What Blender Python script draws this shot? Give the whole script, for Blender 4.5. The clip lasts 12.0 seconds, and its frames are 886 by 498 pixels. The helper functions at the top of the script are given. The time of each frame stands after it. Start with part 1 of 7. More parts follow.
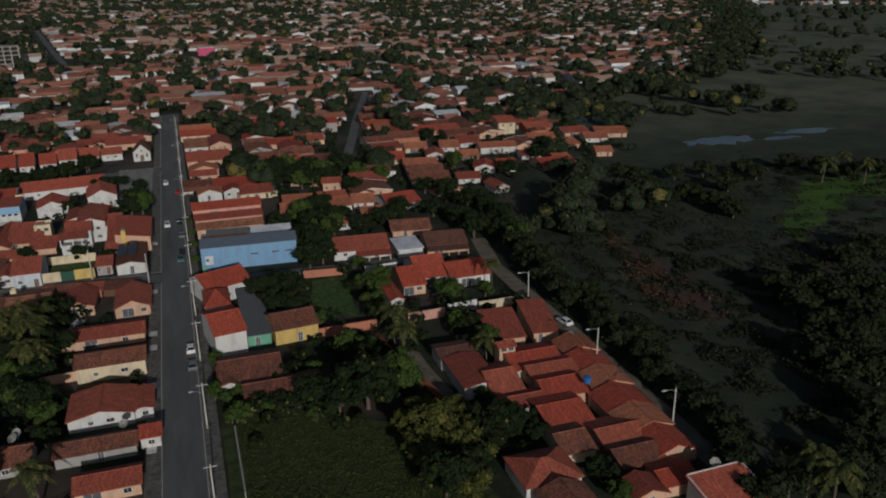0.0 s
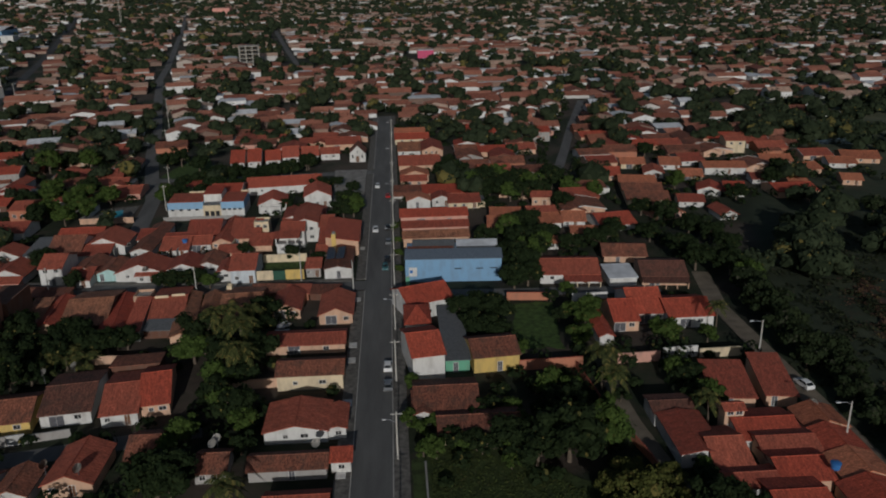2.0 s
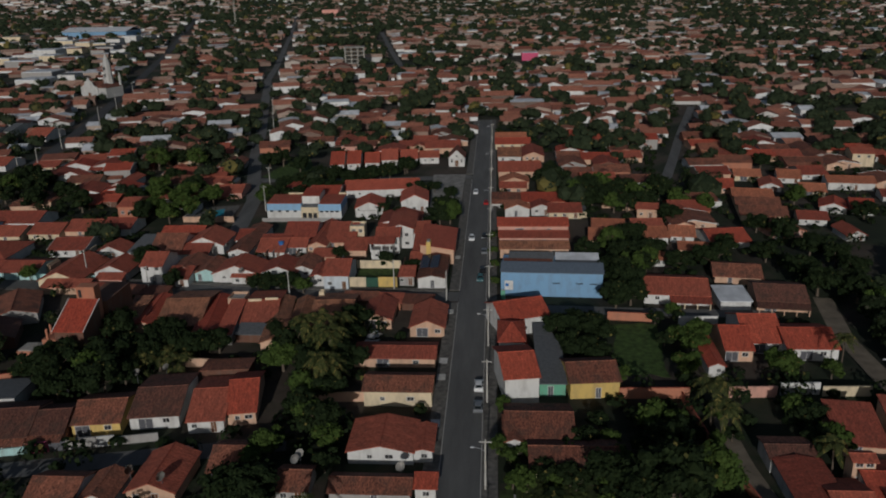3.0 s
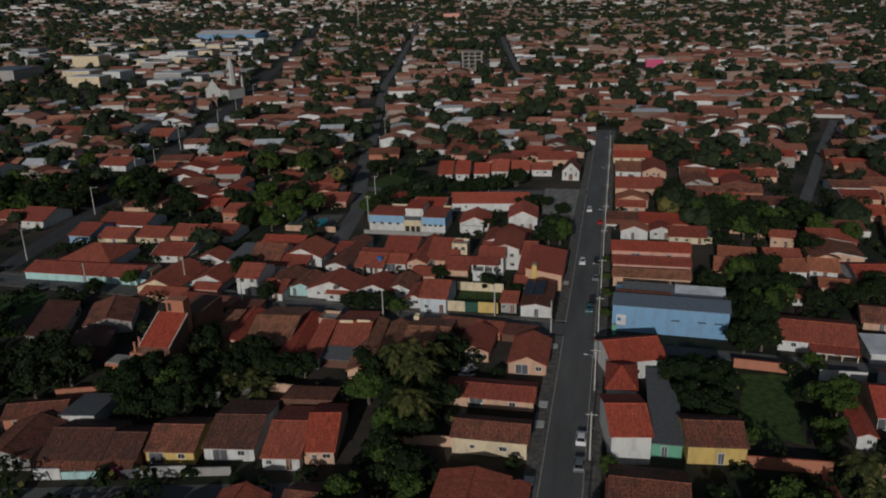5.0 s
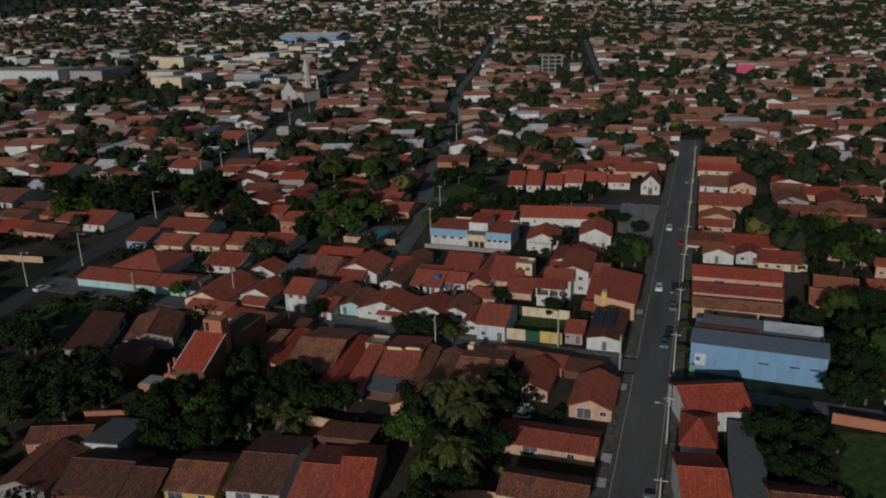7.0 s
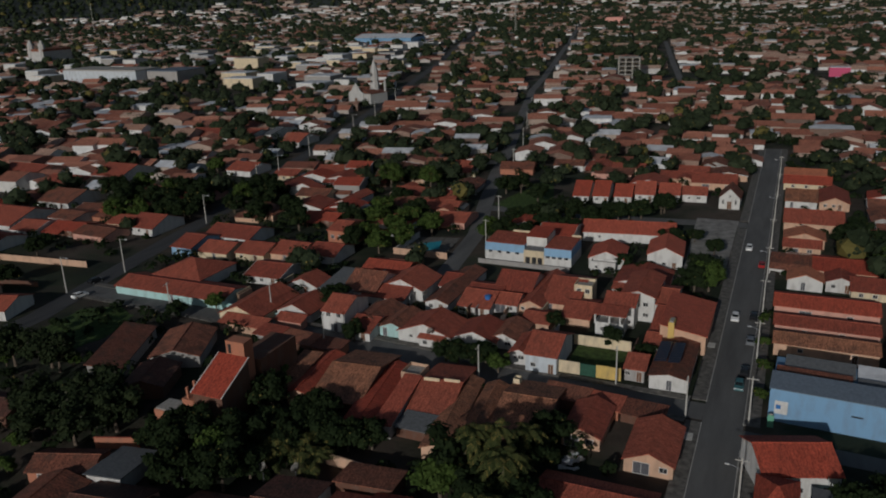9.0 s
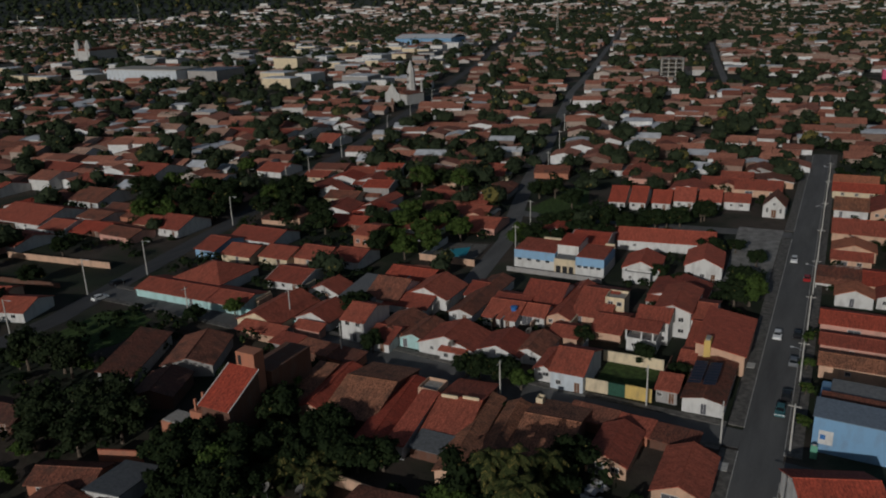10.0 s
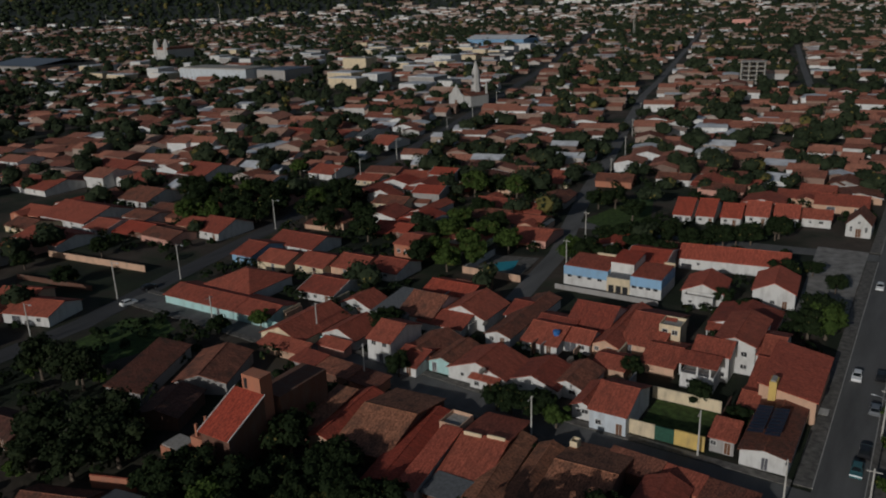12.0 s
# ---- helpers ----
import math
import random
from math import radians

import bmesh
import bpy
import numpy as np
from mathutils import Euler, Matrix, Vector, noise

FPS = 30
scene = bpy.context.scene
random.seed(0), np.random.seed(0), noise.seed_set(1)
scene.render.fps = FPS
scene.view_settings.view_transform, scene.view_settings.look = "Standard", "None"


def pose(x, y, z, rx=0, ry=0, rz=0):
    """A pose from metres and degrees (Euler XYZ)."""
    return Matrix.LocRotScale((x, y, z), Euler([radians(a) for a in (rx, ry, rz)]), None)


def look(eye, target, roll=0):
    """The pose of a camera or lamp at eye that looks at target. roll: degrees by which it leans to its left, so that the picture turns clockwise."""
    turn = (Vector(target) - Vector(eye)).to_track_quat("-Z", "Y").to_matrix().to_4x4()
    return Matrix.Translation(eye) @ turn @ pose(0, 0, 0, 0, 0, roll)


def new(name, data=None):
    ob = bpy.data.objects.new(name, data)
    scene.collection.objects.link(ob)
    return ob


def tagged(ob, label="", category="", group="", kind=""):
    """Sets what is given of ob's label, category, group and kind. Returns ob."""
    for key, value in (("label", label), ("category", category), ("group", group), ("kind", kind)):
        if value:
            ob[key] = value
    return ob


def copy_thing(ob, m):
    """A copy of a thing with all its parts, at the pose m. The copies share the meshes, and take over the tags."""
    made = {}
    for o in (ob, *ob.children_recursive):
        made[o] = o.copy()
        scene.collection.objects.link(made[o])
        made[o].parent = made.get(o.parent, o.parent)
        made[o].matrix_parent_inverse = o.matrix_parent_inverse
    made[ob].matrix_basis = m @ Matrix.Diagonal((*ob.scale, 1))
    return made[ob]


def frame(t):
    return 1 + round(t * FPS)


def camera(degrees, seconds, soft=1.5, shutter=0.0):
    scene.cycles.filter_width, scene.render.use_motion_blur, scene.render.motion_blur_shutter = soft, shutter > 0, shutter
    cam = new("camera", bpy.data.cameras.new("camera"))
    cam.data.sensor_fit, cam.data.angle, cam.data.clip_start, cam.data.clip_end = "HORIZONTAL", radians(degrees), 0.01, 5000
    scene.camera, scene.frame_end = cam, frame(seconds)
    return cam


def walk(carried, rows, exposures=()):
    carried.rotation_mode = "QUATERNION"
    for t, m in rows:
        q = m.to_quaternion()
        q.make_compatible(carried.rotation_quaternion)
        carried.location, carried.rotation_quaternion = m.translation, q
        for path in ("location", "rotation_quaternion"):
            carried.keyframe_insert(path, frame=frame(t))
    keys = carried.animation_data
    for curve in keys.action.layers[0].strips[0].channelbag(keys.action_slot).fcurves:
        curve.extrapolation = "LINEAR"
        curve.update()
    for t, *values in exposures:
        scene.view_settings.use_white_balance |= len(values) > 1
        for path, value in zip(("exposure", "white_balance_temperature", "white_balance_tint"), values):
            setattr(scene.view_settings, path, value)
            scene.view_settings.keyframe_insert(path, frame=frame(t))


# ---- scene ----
cam = camera(58.83, 12.0, soft=2.0)
# seconds, eye, yaw, pitch, roll
PATH = [
    (0, (5.66, -1.51, 74.49), -18.54, -19.78, -0.66),
    (0.5, (5.53, 1.77, 74.69), -14.70, -19.68, -0.76),
    (1, (5.43, 5.04, 74.90), -10.77, -19.57, -0.80),
    (1.5, (5.37, 8.53, 74.97), -7.13, -19.48, -0.87),
    (2, (5.48, 12.34, 74.87), -3.42, -19.34, -0.97),
    (2.5, (5.61, 16.27, 74.74), 0.31, -19.22, -1.11),
    (3, (5.53, 20.20, 74.72), 4.01, -19.10, -1.24),
    (5, (5.71, 35.57, 74.53), 12.62, -18.67, -1.48),
    (5.5, (5.80, 39.45, 74.34), 14.13, -18.59, -1.53),
    (6, (5.90, 43.37, 74.12), 15.64, -18.48, -1.55),
    (6.5, (5.90, 47.42, 73.94), 17.06, -18.42, -1.60),
    (7, (5.93, 51.59, 73.66), 18.55, -18.33, -1.63),
    (9, (5.63, 68.59, 72.09), 24.15, -18.05, -1.87),
    (9.5, (5.59, 72.79, 71.67), 25.74, -17.98, -1.89),
    (10, (5.55, 76.90, 71.28), 27.17, -17.91, -1.93),
    (10.5, (5.53, 80.93, 70.85), 28.53, -17.85, -1.92),
    (11, (5.34, 84.95, 70.48), 29.94, -17.79, -1.92),
    (11.5, (5.23, 88.91, 70.05), 31.22, -17.72, -1.92),
    (12, (5.04, 92.90, 69.62), 32.57, -17.65, -1.90),
]


def aim(eye, yaw, pitch, roll):
    a, b = radians(yaw), radians(pitch)
    way = Vector((-math.sin(a) * math.cos(b), math.cos(a) * math.cos(b), math.sin(b)))
    return look(eye, Vector(eye) + 50 * way, roll)


EXPOSURE = -1.27
walk(cam, [(t, aim(eye, yaw, pitch, roll)) for t, eye, yaw, pitch, roll in PATH], [(0, EXPOSURE + 0.12), (3, EXPOSURE + 0.05), (6, EXPOSURE), (12, EXPOSURE - 0.05)])

# ---- daylight: low sun from behind the camera ----
SUN_AZ, SUN_EL = 181.0, 18.0          # compass degrees clockwise from +y, and height
world = bpy.data.worlds.new("world")
scene.world = world
world.use_nodes = True
wn = world.node_tree
sky = wn.nodes.new("ShaderNodeTexSky")
sky.sky_type, sky.sun_disc = "NISHITA", False
sky.sun_elevation, sky.sun_rotation = radians(SUN_EL), radians(SUN_AZ)
wn.links.new(sky.outputs[0], wn.nodes["Background"].inputs[0])
wn.nodes["Background"].inputs[1].default_value = 0.068
sun = new("sun", bpy.data.lights.new("sun", "SUN"))
sun.data.energy, sun.data.angle, sun.data.color = 4.0, radians(0.6), (0.98, 0.97, 0.95)
sa, se = radians(SUN_AZ), radians(SUN_EL)
toward = Vector((math.sin(sa) * math.cos(se), math.cos(sa) * math.cos(se), math.sin(se)))
sun.matrix_world = look(toward * 300, (0, 0, 0))

# ---- materials ----
def tree_of(name, rough=0.8, metal=0.0):
    m = bpy.data.materials.new(name)
    m.use_nodes = True
    t = m.node_tree
    b = t.nodes["Principled BSDF"]
    b.inputs["Roughness"].default_value, b.inputs["Metallic"].default_value = rough, metal
    b.inputs["Specular IOR Level"].default_value = 0.3
    return m, t, b


def node(t, kind, **sockets):
    n = t.nodes.new("ShaderNode" + kind)
    for key, value in sockets.items():
        n.inputs[key.replace("_", " ")].default_value = value
    return n


def grain(t, coord, scale, detail=4.0, stretch=(1, 1, 1), rough=0.6):
    mp = node(t, "Mapping", Scale=stretch)
    t.links.new(coord, mp.inputs["Vector"])
    n = node(t, "TexNoise", Scale=scale, Detail=detail, Roughness=rough)
    t.links.new(mp.outputs[0], n.inputs["Vector"])
    return n.outputs["Fac"]


def ramp(t, fac, stops):
    r = t.nodes.new("ShaderNodeValToRGB")
    while len(r.color_ramp.elements) < len(stops):
        r.color_ramp.elements.new(0.5)
    for e, (at, c) in zip(r.color_ramp.elements, stops):
        e.position, e.color = at, (*c, 1)
    t.links.new(fac, r.inputs[0])
    return r.outputs[0]


def mix(t, fac, a, b, kind="MIX"):
    m = t.nodes.new("ShaderNodeMix")
    m.data_type, m.blend_type = "RGBA", kind
    for socket, value in ((m.inputs[0], fac), (m.inputs[6], a), (m.inputs[7], b)):
        if isinstance(value, (int, float)):
            socket.default_value = value
        elif isinstance(value, tuple):
            socket.default_value = (*value, 1)
        else:
            t.links.new(value, socket)
    return m.outputs[2]


def maths(t, op, a, b):
    m = t.nodes.new("ShaderNodeMath")
    m.operation = op
    for socket, value in zip(m.inputs, (a, b)):
        if isinstance(value, (int, float)):
            socket.default_value = value
        else:
            t.links.new(value, socket)
    return m.outputs[0]


def bump(t, b, height, strength=0.4, distance=0.05):
    n = node(t, "Bump", Strength=strength, Distance=distance)
    t.links.new(height, n.inputs["Height"])
    t.links.new(n.outputs[0], b.inputs["Normal"])


def coords(t, kind="Object"):
    return t.nodes.new("ShaderNodeTexCoord").outputs[kind]


def chance(t, island=False):
    if island:
        return t.nodes.new("ShaderNodeNewGeometry").outputs["Random Per Island"]
    return t.nodes.new("ShaderNodeObjectInfo").outputs["Random"]


def clay(name, dark, light, island=False, lines=True, grey=0.3):
    """Clay roof tiles: channels run down the slope (local y), rows vary, soot and lichen in patches."""
    m, t, b = tree_of(name, 0.85)
    c = coords(t)
    base = mix(t, chance(t, island), dark, light)
    rows = grain(t, c, 1.0, 3.0, (3.6, 0.5, 0.5))
    tint = ramp(t, rows, [(0.3, (0.55, 0.55, 0.55)), (0.7, (1.25, 1.2, 1.15))])
    col = mix(t, 0.85, base, tint, "MULTIPLY")
    tiles = grain(t, c, 1.0, 2.0, (4.5, 2.4, 2.4))
    col = mix(t, 0.6 + 0.3 * (grey > 0.5), col, ramp(t, tiles, [(0.38, (0.45, 0.44, 0.43)), (0.62, (1.35, 1.33, 1.3))]), "MULTIPLY")
    blotch = grain(t, c, 0.35, 6.0)
    soot = ramp(t, blotch, [(0.45, (0, 0, 0)), (0.72, (grey, grey, grey))])
    col = mix(t, soot, col, (0.06, 0.045, 0.035))
    t.links.new(col, b.inputs["Base Color"])
    if lines:
        w = node(t, "TexWave", Scale=1.25, Distortion=0.4, Detail=1.0)
        w.bands_direction = "X"
        t.links.new(c, w.inputs["Vector"])
        bump(t, b, w.outputs["Fac"], 0.5, 0.06)
    return m


def plaster(name, colour, island=False, vary=0.12, stain=0.5):
    m, t, b = tree_of(name, 0.85)
    c = coords(t)
    base = mix(t, chance(t, island), tuple(v * (1 - vary) for v in colour), colour)
    dirt = grain(t, c, 0.7, 7.0, (1, 1, 0.35))
    col = mix(t, ramp(t, dirt, [(0.45, (0, 0, 0)), (0.8, (stain, stain, stain))]), base, (0.16, 0.13, 0.11))
    fine = grain(t, c, 6.0, 4.0)
    col = mix(t, 0.25, col, ramp(t, fine, [(0.3, (0.7, 0.7, 0.7)), (0.7, (1.1, 1.1, 1.1))]), "MULTIPLY")
    t.links.new(col, b.inputs["Base Color"])
    bump(t, b, fine, 0.2, 0.02)
    return m


def plain(name, colour, rough=0.6, metal=0.0, vary=0.25, scale=2.0):
    m, t, b = tree_of(name, rough, metal)
    n = grain(t, coords(t), scale, 5.0)
    lo, hi = tuple(v * (1 - vary) for v in colour), tuple(min(1, v * (1 + vary)) for v in colour)
    t.links.new(ramp(t, n, [(0.3, lo), (0.7, hi)]), b.inputs["Base Color"])
    return m


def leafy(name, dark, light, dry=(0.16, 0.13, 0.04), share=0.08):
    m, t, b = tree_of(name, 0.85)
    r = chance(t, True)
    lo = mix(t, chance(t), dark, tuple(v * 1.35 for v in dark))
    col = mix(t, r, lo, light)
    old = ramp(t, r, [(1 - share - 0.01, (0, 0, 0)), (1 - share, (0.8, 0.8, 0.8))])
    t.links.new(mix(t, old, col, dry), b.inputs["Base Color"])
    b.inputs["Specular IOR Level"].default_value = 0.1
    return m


TILE = clay("clay_tile", (0.31, 0.072, 0.048), (0.48, 0.130, 0.082))
TILE_DARK = clay("dark_clay_tile", (0.13, 0.055, 0.042), (0.22, 0.095, 0.07), grey=0.7)
TILE_BRIGHT = clay("fresh_clay_tile", (0.50, 0.115, 0.072), (0.56, 0.14, 0.09), grey=0.15)
TILE_MOTTLED = clay("mottled_clay_tile", (0.34, 0.145, 0.085), (0.46, 0.20, 0.12), grey=0.7)
TILE_ORANGE = clay("sunbleached_clay_tile", (0.42, 0.14, 0.078), (0.60, 0.22, 0.125), grey=0.25)
TILE_OLD = clay("old_clay_tile", (0.20, 0.074, 0.050), (0.36, 0.138, 0.088), grey=0.8)
TILE_NEW = clay("new_clay_tile", (0.41, 0.072, 0.043), (0.51, 0.104, 0.062), grey=0.2)
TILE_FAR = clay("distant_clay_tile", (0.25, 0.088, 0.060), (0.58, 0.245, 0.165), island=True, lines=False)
# paler, greyer tile for far roofs: distance haze put into the colour
TILE_PALE = clay("hazed_clay_tile", (0.40, 0.22, 0.16), (0.66, 0.48, 0.38), island=True, lines=False, grey=0.2)
SHEET = plain("fibre_cement_sheet", (0.13, 0.135, 0.14), 0.8)
WHITE = plaster("white_plaster", (0.70, 0.685, 0.655))
STONE = plaster("pale_grey_stone", (0.52, 0.51, 0.49))
CREAM = plaster("cream_plaster", (0.76, 0.62, 0.42))
YELLOW = plaster("ochre_plaster", (0.72, 0.50, 0.16))
SKYW = plaster("pale_blue_plaster", (0.62, 0.67, 0.71))
PINK = plaster("pink_plaster", (0.68, 0.36, 0.28))
PEACH = plaster("peach_plaster", (0.70, 0.44, 0.30))
GREY = plaster("grey_render", (0.38, 0.36, 0.34))
DARKGREEN = plain("dark_green_paint", (0.03, 0.09, 0.06), 0.5)
# dark copy of BRICK; carries shade on the brick house and yard walls
DARKBRICK = plaster("dark_brick", (0.16, 0.075, 0.05), stain=0.6)
GREEN = plaster("green_plaster", (0.15, 0.42, 0.28))
AQUA = plaster("aqua_plaster", (0.45, 0.68, 0.66))
BLUE = plaster("sky_blue_plaster", (0.21, 0.385, 0.58), stain=0.35)
SKYB = plaster("light_blue_plaster", (0.27, 0.46, 0.66), stain=0.35)
BRICK = plaster("raw_brick", (0.50, 0.20, 0.12), stain=0.4)


def mixed_plaster():
    """Painted walls of many far houses: mostly dull ochres, greys and brick, some white."""
    m, t, b = tree_of("distant_plaster", 0.9)
    col = ramp(t, chance(t, True), [(0.0, (0.16, 0.11, 0.09)), (0.25, (0.34, 0.22, 0.17)), (0.5, (0.44, 0.35, 0.29)), (0.62, (0.56, 0.54, 0.51)), (0.74, (0.74, 0.73, 0.71))])
    dirt = grain(t, coords(t), 0.5, 5.0)
    t.links.new(mix(t, 0.5, col, ramp(t, dirt, [(0.3, (0.55, 0.55, 0.55)), (0.7, (1.1, 1.1, 1.1))]), "MULTIPLY"), b.inputs["Base Color"])
    return m


WALL_FAR = mixed_plaster()
WOOD = plain("brown_wood", (0.16, 0.075, 0.04), 0.6)
DARK = plain("dark_opening", (0.03, 0.03, 0.032), 0.35)
IRON = plain("painted_iron", (0.10, 0.10, 0.11), 0.5)
CONCRETE = plain("concrete", (0.34, 0.32, 0.29), 0.85)
POLE = plain("pole_concrete", (0.50, 0.48, 0.44), 0.8)
KERB = plain("kerb_stone", (0.48, 0.46, 0.42), 0.85)
TANK = plain("water_tank_blue", (0.04, 0.16, 0.42), 0.4)
STEEL = plain("bright_metal", (0.62, 0.63, 0.65), 0.35, 0.7)
SOLAR = plain("solar_panel", (0.018, 0.02, 0.035), 0.2)
RUBBER = plain("rubber", (0.02, 0.02, 0.02), 0.8)
GLASS = plain("car_glass", (0.015, 0.018, 0.02), 0.08)
BARK = plain("bark", (0.13, 0.10, 0.075), 0.9)
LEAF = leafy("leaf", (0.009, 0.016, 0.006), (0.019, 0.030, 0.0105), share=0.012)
LEAF_B = leafy("bright_leaf", (0.028, 0.048, 0.011), (0.055, 0.085, 0.02), share=0.012)
LEAF_P = leafy("palm_leaf", (0.022, 0.032, 0.011), (0.085, 0.09, 0.03), share=0.12)
# far crowns kept paler than LEAF, in place of distance haze
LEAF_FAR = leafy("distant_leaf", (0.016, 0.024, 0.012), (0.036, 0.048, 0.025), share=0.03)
LEAF_Y = leafy("feathery_leaf", (0.045, 0.052, 0.014), (0.08, 0.086, 0.023))
RUST_LEAF = leafy("withered_leaf", (0.045, 0.026, 0.019), (0.105, 0.062, 0.044))
# shade over the river plain and west gardens, put into the leaf colour
LEAF_SHADED = leafy("shaded_leaf", (0.012, 0.019, 0.008), (0.024, 0.034, 0.014), (0.05, 0.05, 0.035), 0.03)
SCRUB = leafy("scrub_leaf", (0.014, 0.019, 0.009), (0.026, 0.033, 0.016), dry=(0.04, 0.03, 0.02))
RANK = leafy("rank_leaf", (0.044, 0.058, 0.017), (0.058, 0.074, 0.022), dry=(0.08, 0.07, 0.03))

def asphalt(name="worn_asphalt", old=(0.100, 0.098, 0.095), worn=(0.165, 0.161, 0.155)):
    m, t, b = tree_of(name, 0.9)
    c = coords(t)
    big = grain(t, c, 0.25, 6.0, (1, 0.15, 1))
    fine = grain(t, c, 9.0, 3.0)
    col = ramp(t, big, [(0.3, old), (0.7, worn)])
    col = mix(t, 0.4, col, ramp(t, fine, [(0.3, (0.6, 0.6, 0.6)), (0.7, (1.2, 1.2, 1.2))]), "MULTIPLY")
    t.links.new(col, b.inputs["Base Color"])
    bump(t, b, fine, 0.3, 0.02)
    return m


def soil():
    """Ground of the town and the river plain: trodden earth, dry grass, wet green grass and mud by patches."""
    m, t, b = tree_of("earth_and_grass", 0.95)
    c = coords(t)
    earth = ramp(t, grain(t, c, 0.12, 6.0), [(0.35, (0.045, 0.034, 0.026)), (0.65, (0.10, 0.078, 0.06))])
    grass = ramp(t, grain(t, c, 0.05, 8.0), [(0.35, (0.010, 0.014, 0.008)), (0.52, (0.018, 0.026, 0.012)), (0.7, (0.035, 0.042, 0.022))])
    lot = ramp(t, grain(t, c, 0.03, 5.0), [(0.44, (0, 0, 0)), (0.54, (1, 1, 1))])
    town = mix(t, lot, earth, grass)
    sep = t.nodes.new("ShaderNodeSeparateXYZ")
    t.links.new(c, sep.inputs[0])
    edge = maths(t, "ADD", sep.outputs[0], maths(t, "MULTIPLY", sep.outputs[1], -0.42))
    plain_side = ramp(t, maths(t, "DIVIDE", maths(t, "ADD", edge, 0.0), 100.0), [(0.14, (0, 0, 0)), (0.18, (1, 1, 1))])
    rust = ramp(t, grain(t, c, 0.045, 6.0), [(0.58, (0, 0, 0)), (0.68, (0.7, 0.7, 0.7))])
    wet = ramp(t, grain(t, c, 0.06, 10.0, (1, 1, 1), 0.75), [(0.32, (0.013, 0.020, 0.012)), (0.5, (0.030, 0.040, 0.021)), (0.7, (0.058, 0.066, 0.037))])
    marsh = mix(t, rust, wet, (0.05, 0.028, 0.02))
    meadow = ramp(t, grain(t, c, 0.03, 10.0, (1, 1, 1), 0.75), [(0.32, (0.034, 0.044, 0.026)), (0.5, (0.085, 0.098, 0.058)), (0.7, (0.15, 0.15, 0.10))])
    dry = ramp(t, maths(t, "DIVIDE", sep.outputs[1], 1000.0), [(0.27, (0, 0, 0)), (0.36, (1, 1, 1))])
    col = mix(t, plain_side, town, mix(t, dry, marsh, meadow))
    t.links.new(col, b.inputs["Base Color"])
    bump(t, b, grain(t, c, 0.9, 6.0), 0.6, 0.25)
    return m


ASPHALT, SOIL = asphalt(), soil()
# darker copy of the asphalt: shade on the avenue put into its colour
ASPHALT_SHADED = asphalt("shaded_asphalt", (0.045, 0.045, 0.047), (0.082, 0.081, 0.082))
PAVE = plain("pavement_concrete", (0.135, 0.125, 0.112), 0.9, vary=0.5, scale=0.9)
PLAZA = plain("plaza_paving", (0.25, 0.235, 0.215), 0.9, vary=0.4, scale=0.4)
DIRT = plain("dirt_road", (0.17, 0.14, 0.105), 0.95, vary=0.3, scale=0.3)
LAWN = plain("lawn", (0.050, 0.085, 0.020), 0.9, vary=0.6, scale=0.7)
WATER = plain("water", (0.045, 0.065, 0.09), 0.2, vary=0.3, scale=0.05)
POOLW = plain("pool_water", (0.05, 0.33, 0.42), 0.08, vary=0.1)

RUSTY = plain("rusty_mud", (0.062, 0.036, 0.028), 0.95, vary=0.5, scale=0.4)
GRASS_DARK = plain("rank_grass", (0.040, 0.058, 0.018), 0.95, vary=0.6, scale=0.5)
GRASS_BRIGHT = plain("marsh_grass", (0.05, 0.10, 0.012), 0.9, vary=0.5, scale=0.15)
# woods lightened towards grey to stand for distance haze
WOODED = plain("wooded_hill", (0.042, 0.052, 0.044), 0.95, vary=0.45, scale=0.02)
SHEET_BLUE = plain("blue_grey_sheet", (0.12, 0.15, 0.19), 0.7, vary=0.2)
ZINC = plain("pale_sheet", (0.62, 0.63, 0.65), 0.6, vary=0.25, scale=0.3)
MAGENTA = plaster("magenta_paint", (0.62, 0.10, 0.20), stain=0.2)
SALMON = plaster("salmon_paint", (0.72, 0.34, 0.28), stain=0.3)
PAINTS = {"white": plain("white_car_paint", (0.78, 0.78, 0.77), 0.25, vary=0.03), "black": plain("black_car_paint", (0.02, 0.02, 0.022), 0.25, vary=0.05),
          "teal": plain("teal_car_paint", (0.05, 0.14, 0.15), 0.25, vary=0.05), "grey": plain("grey_car_paint", (0.25, 0.26, 0.27), 0.3, 0.4, vary=0.04), "red": plain("red_car_paint", (0.35, 0.03, 0.03), 0.25, vary=0.04)}
# ---- builders ----
def bm_box(bm, x0, x1, y0, y1, z0, z1):
    v = [bm.verts.new(p) for p in ((x0, y0, z0), (x1, y0, z0), (x1, y1, z0), (x0, y1, z0), (x0, y0, z1), (x1, y0, z1), (x1, y1, z1), (x0, y1, z1))]
    for f in ((3, 2, 1, 0), (4, 5, 6, 7), (0, 1, 5, 4), (1, 2, 6, 5), (2, 3, 7, 6), (3, 0, 4, 7)):
        bm.faces.new([v[i] for i in f])


def bm_prism(bm, corners, lift):
    """A closed solid from a polygon and the vector that sweeps it."""
    lo = [bm.verts.new(p) for p in corners]
    hi = [bm.verts.new(Vector(p) + Vector(lift)) for p in corners]
    n = len(lo)
    bm.faces.new(lo[::-1])
    bm.faces.new(hi)
    for i in range(n):
        bm.faces.new((lo[i], lo[(i + 1) % n], hi[(i + 1) % n], hi[i]))


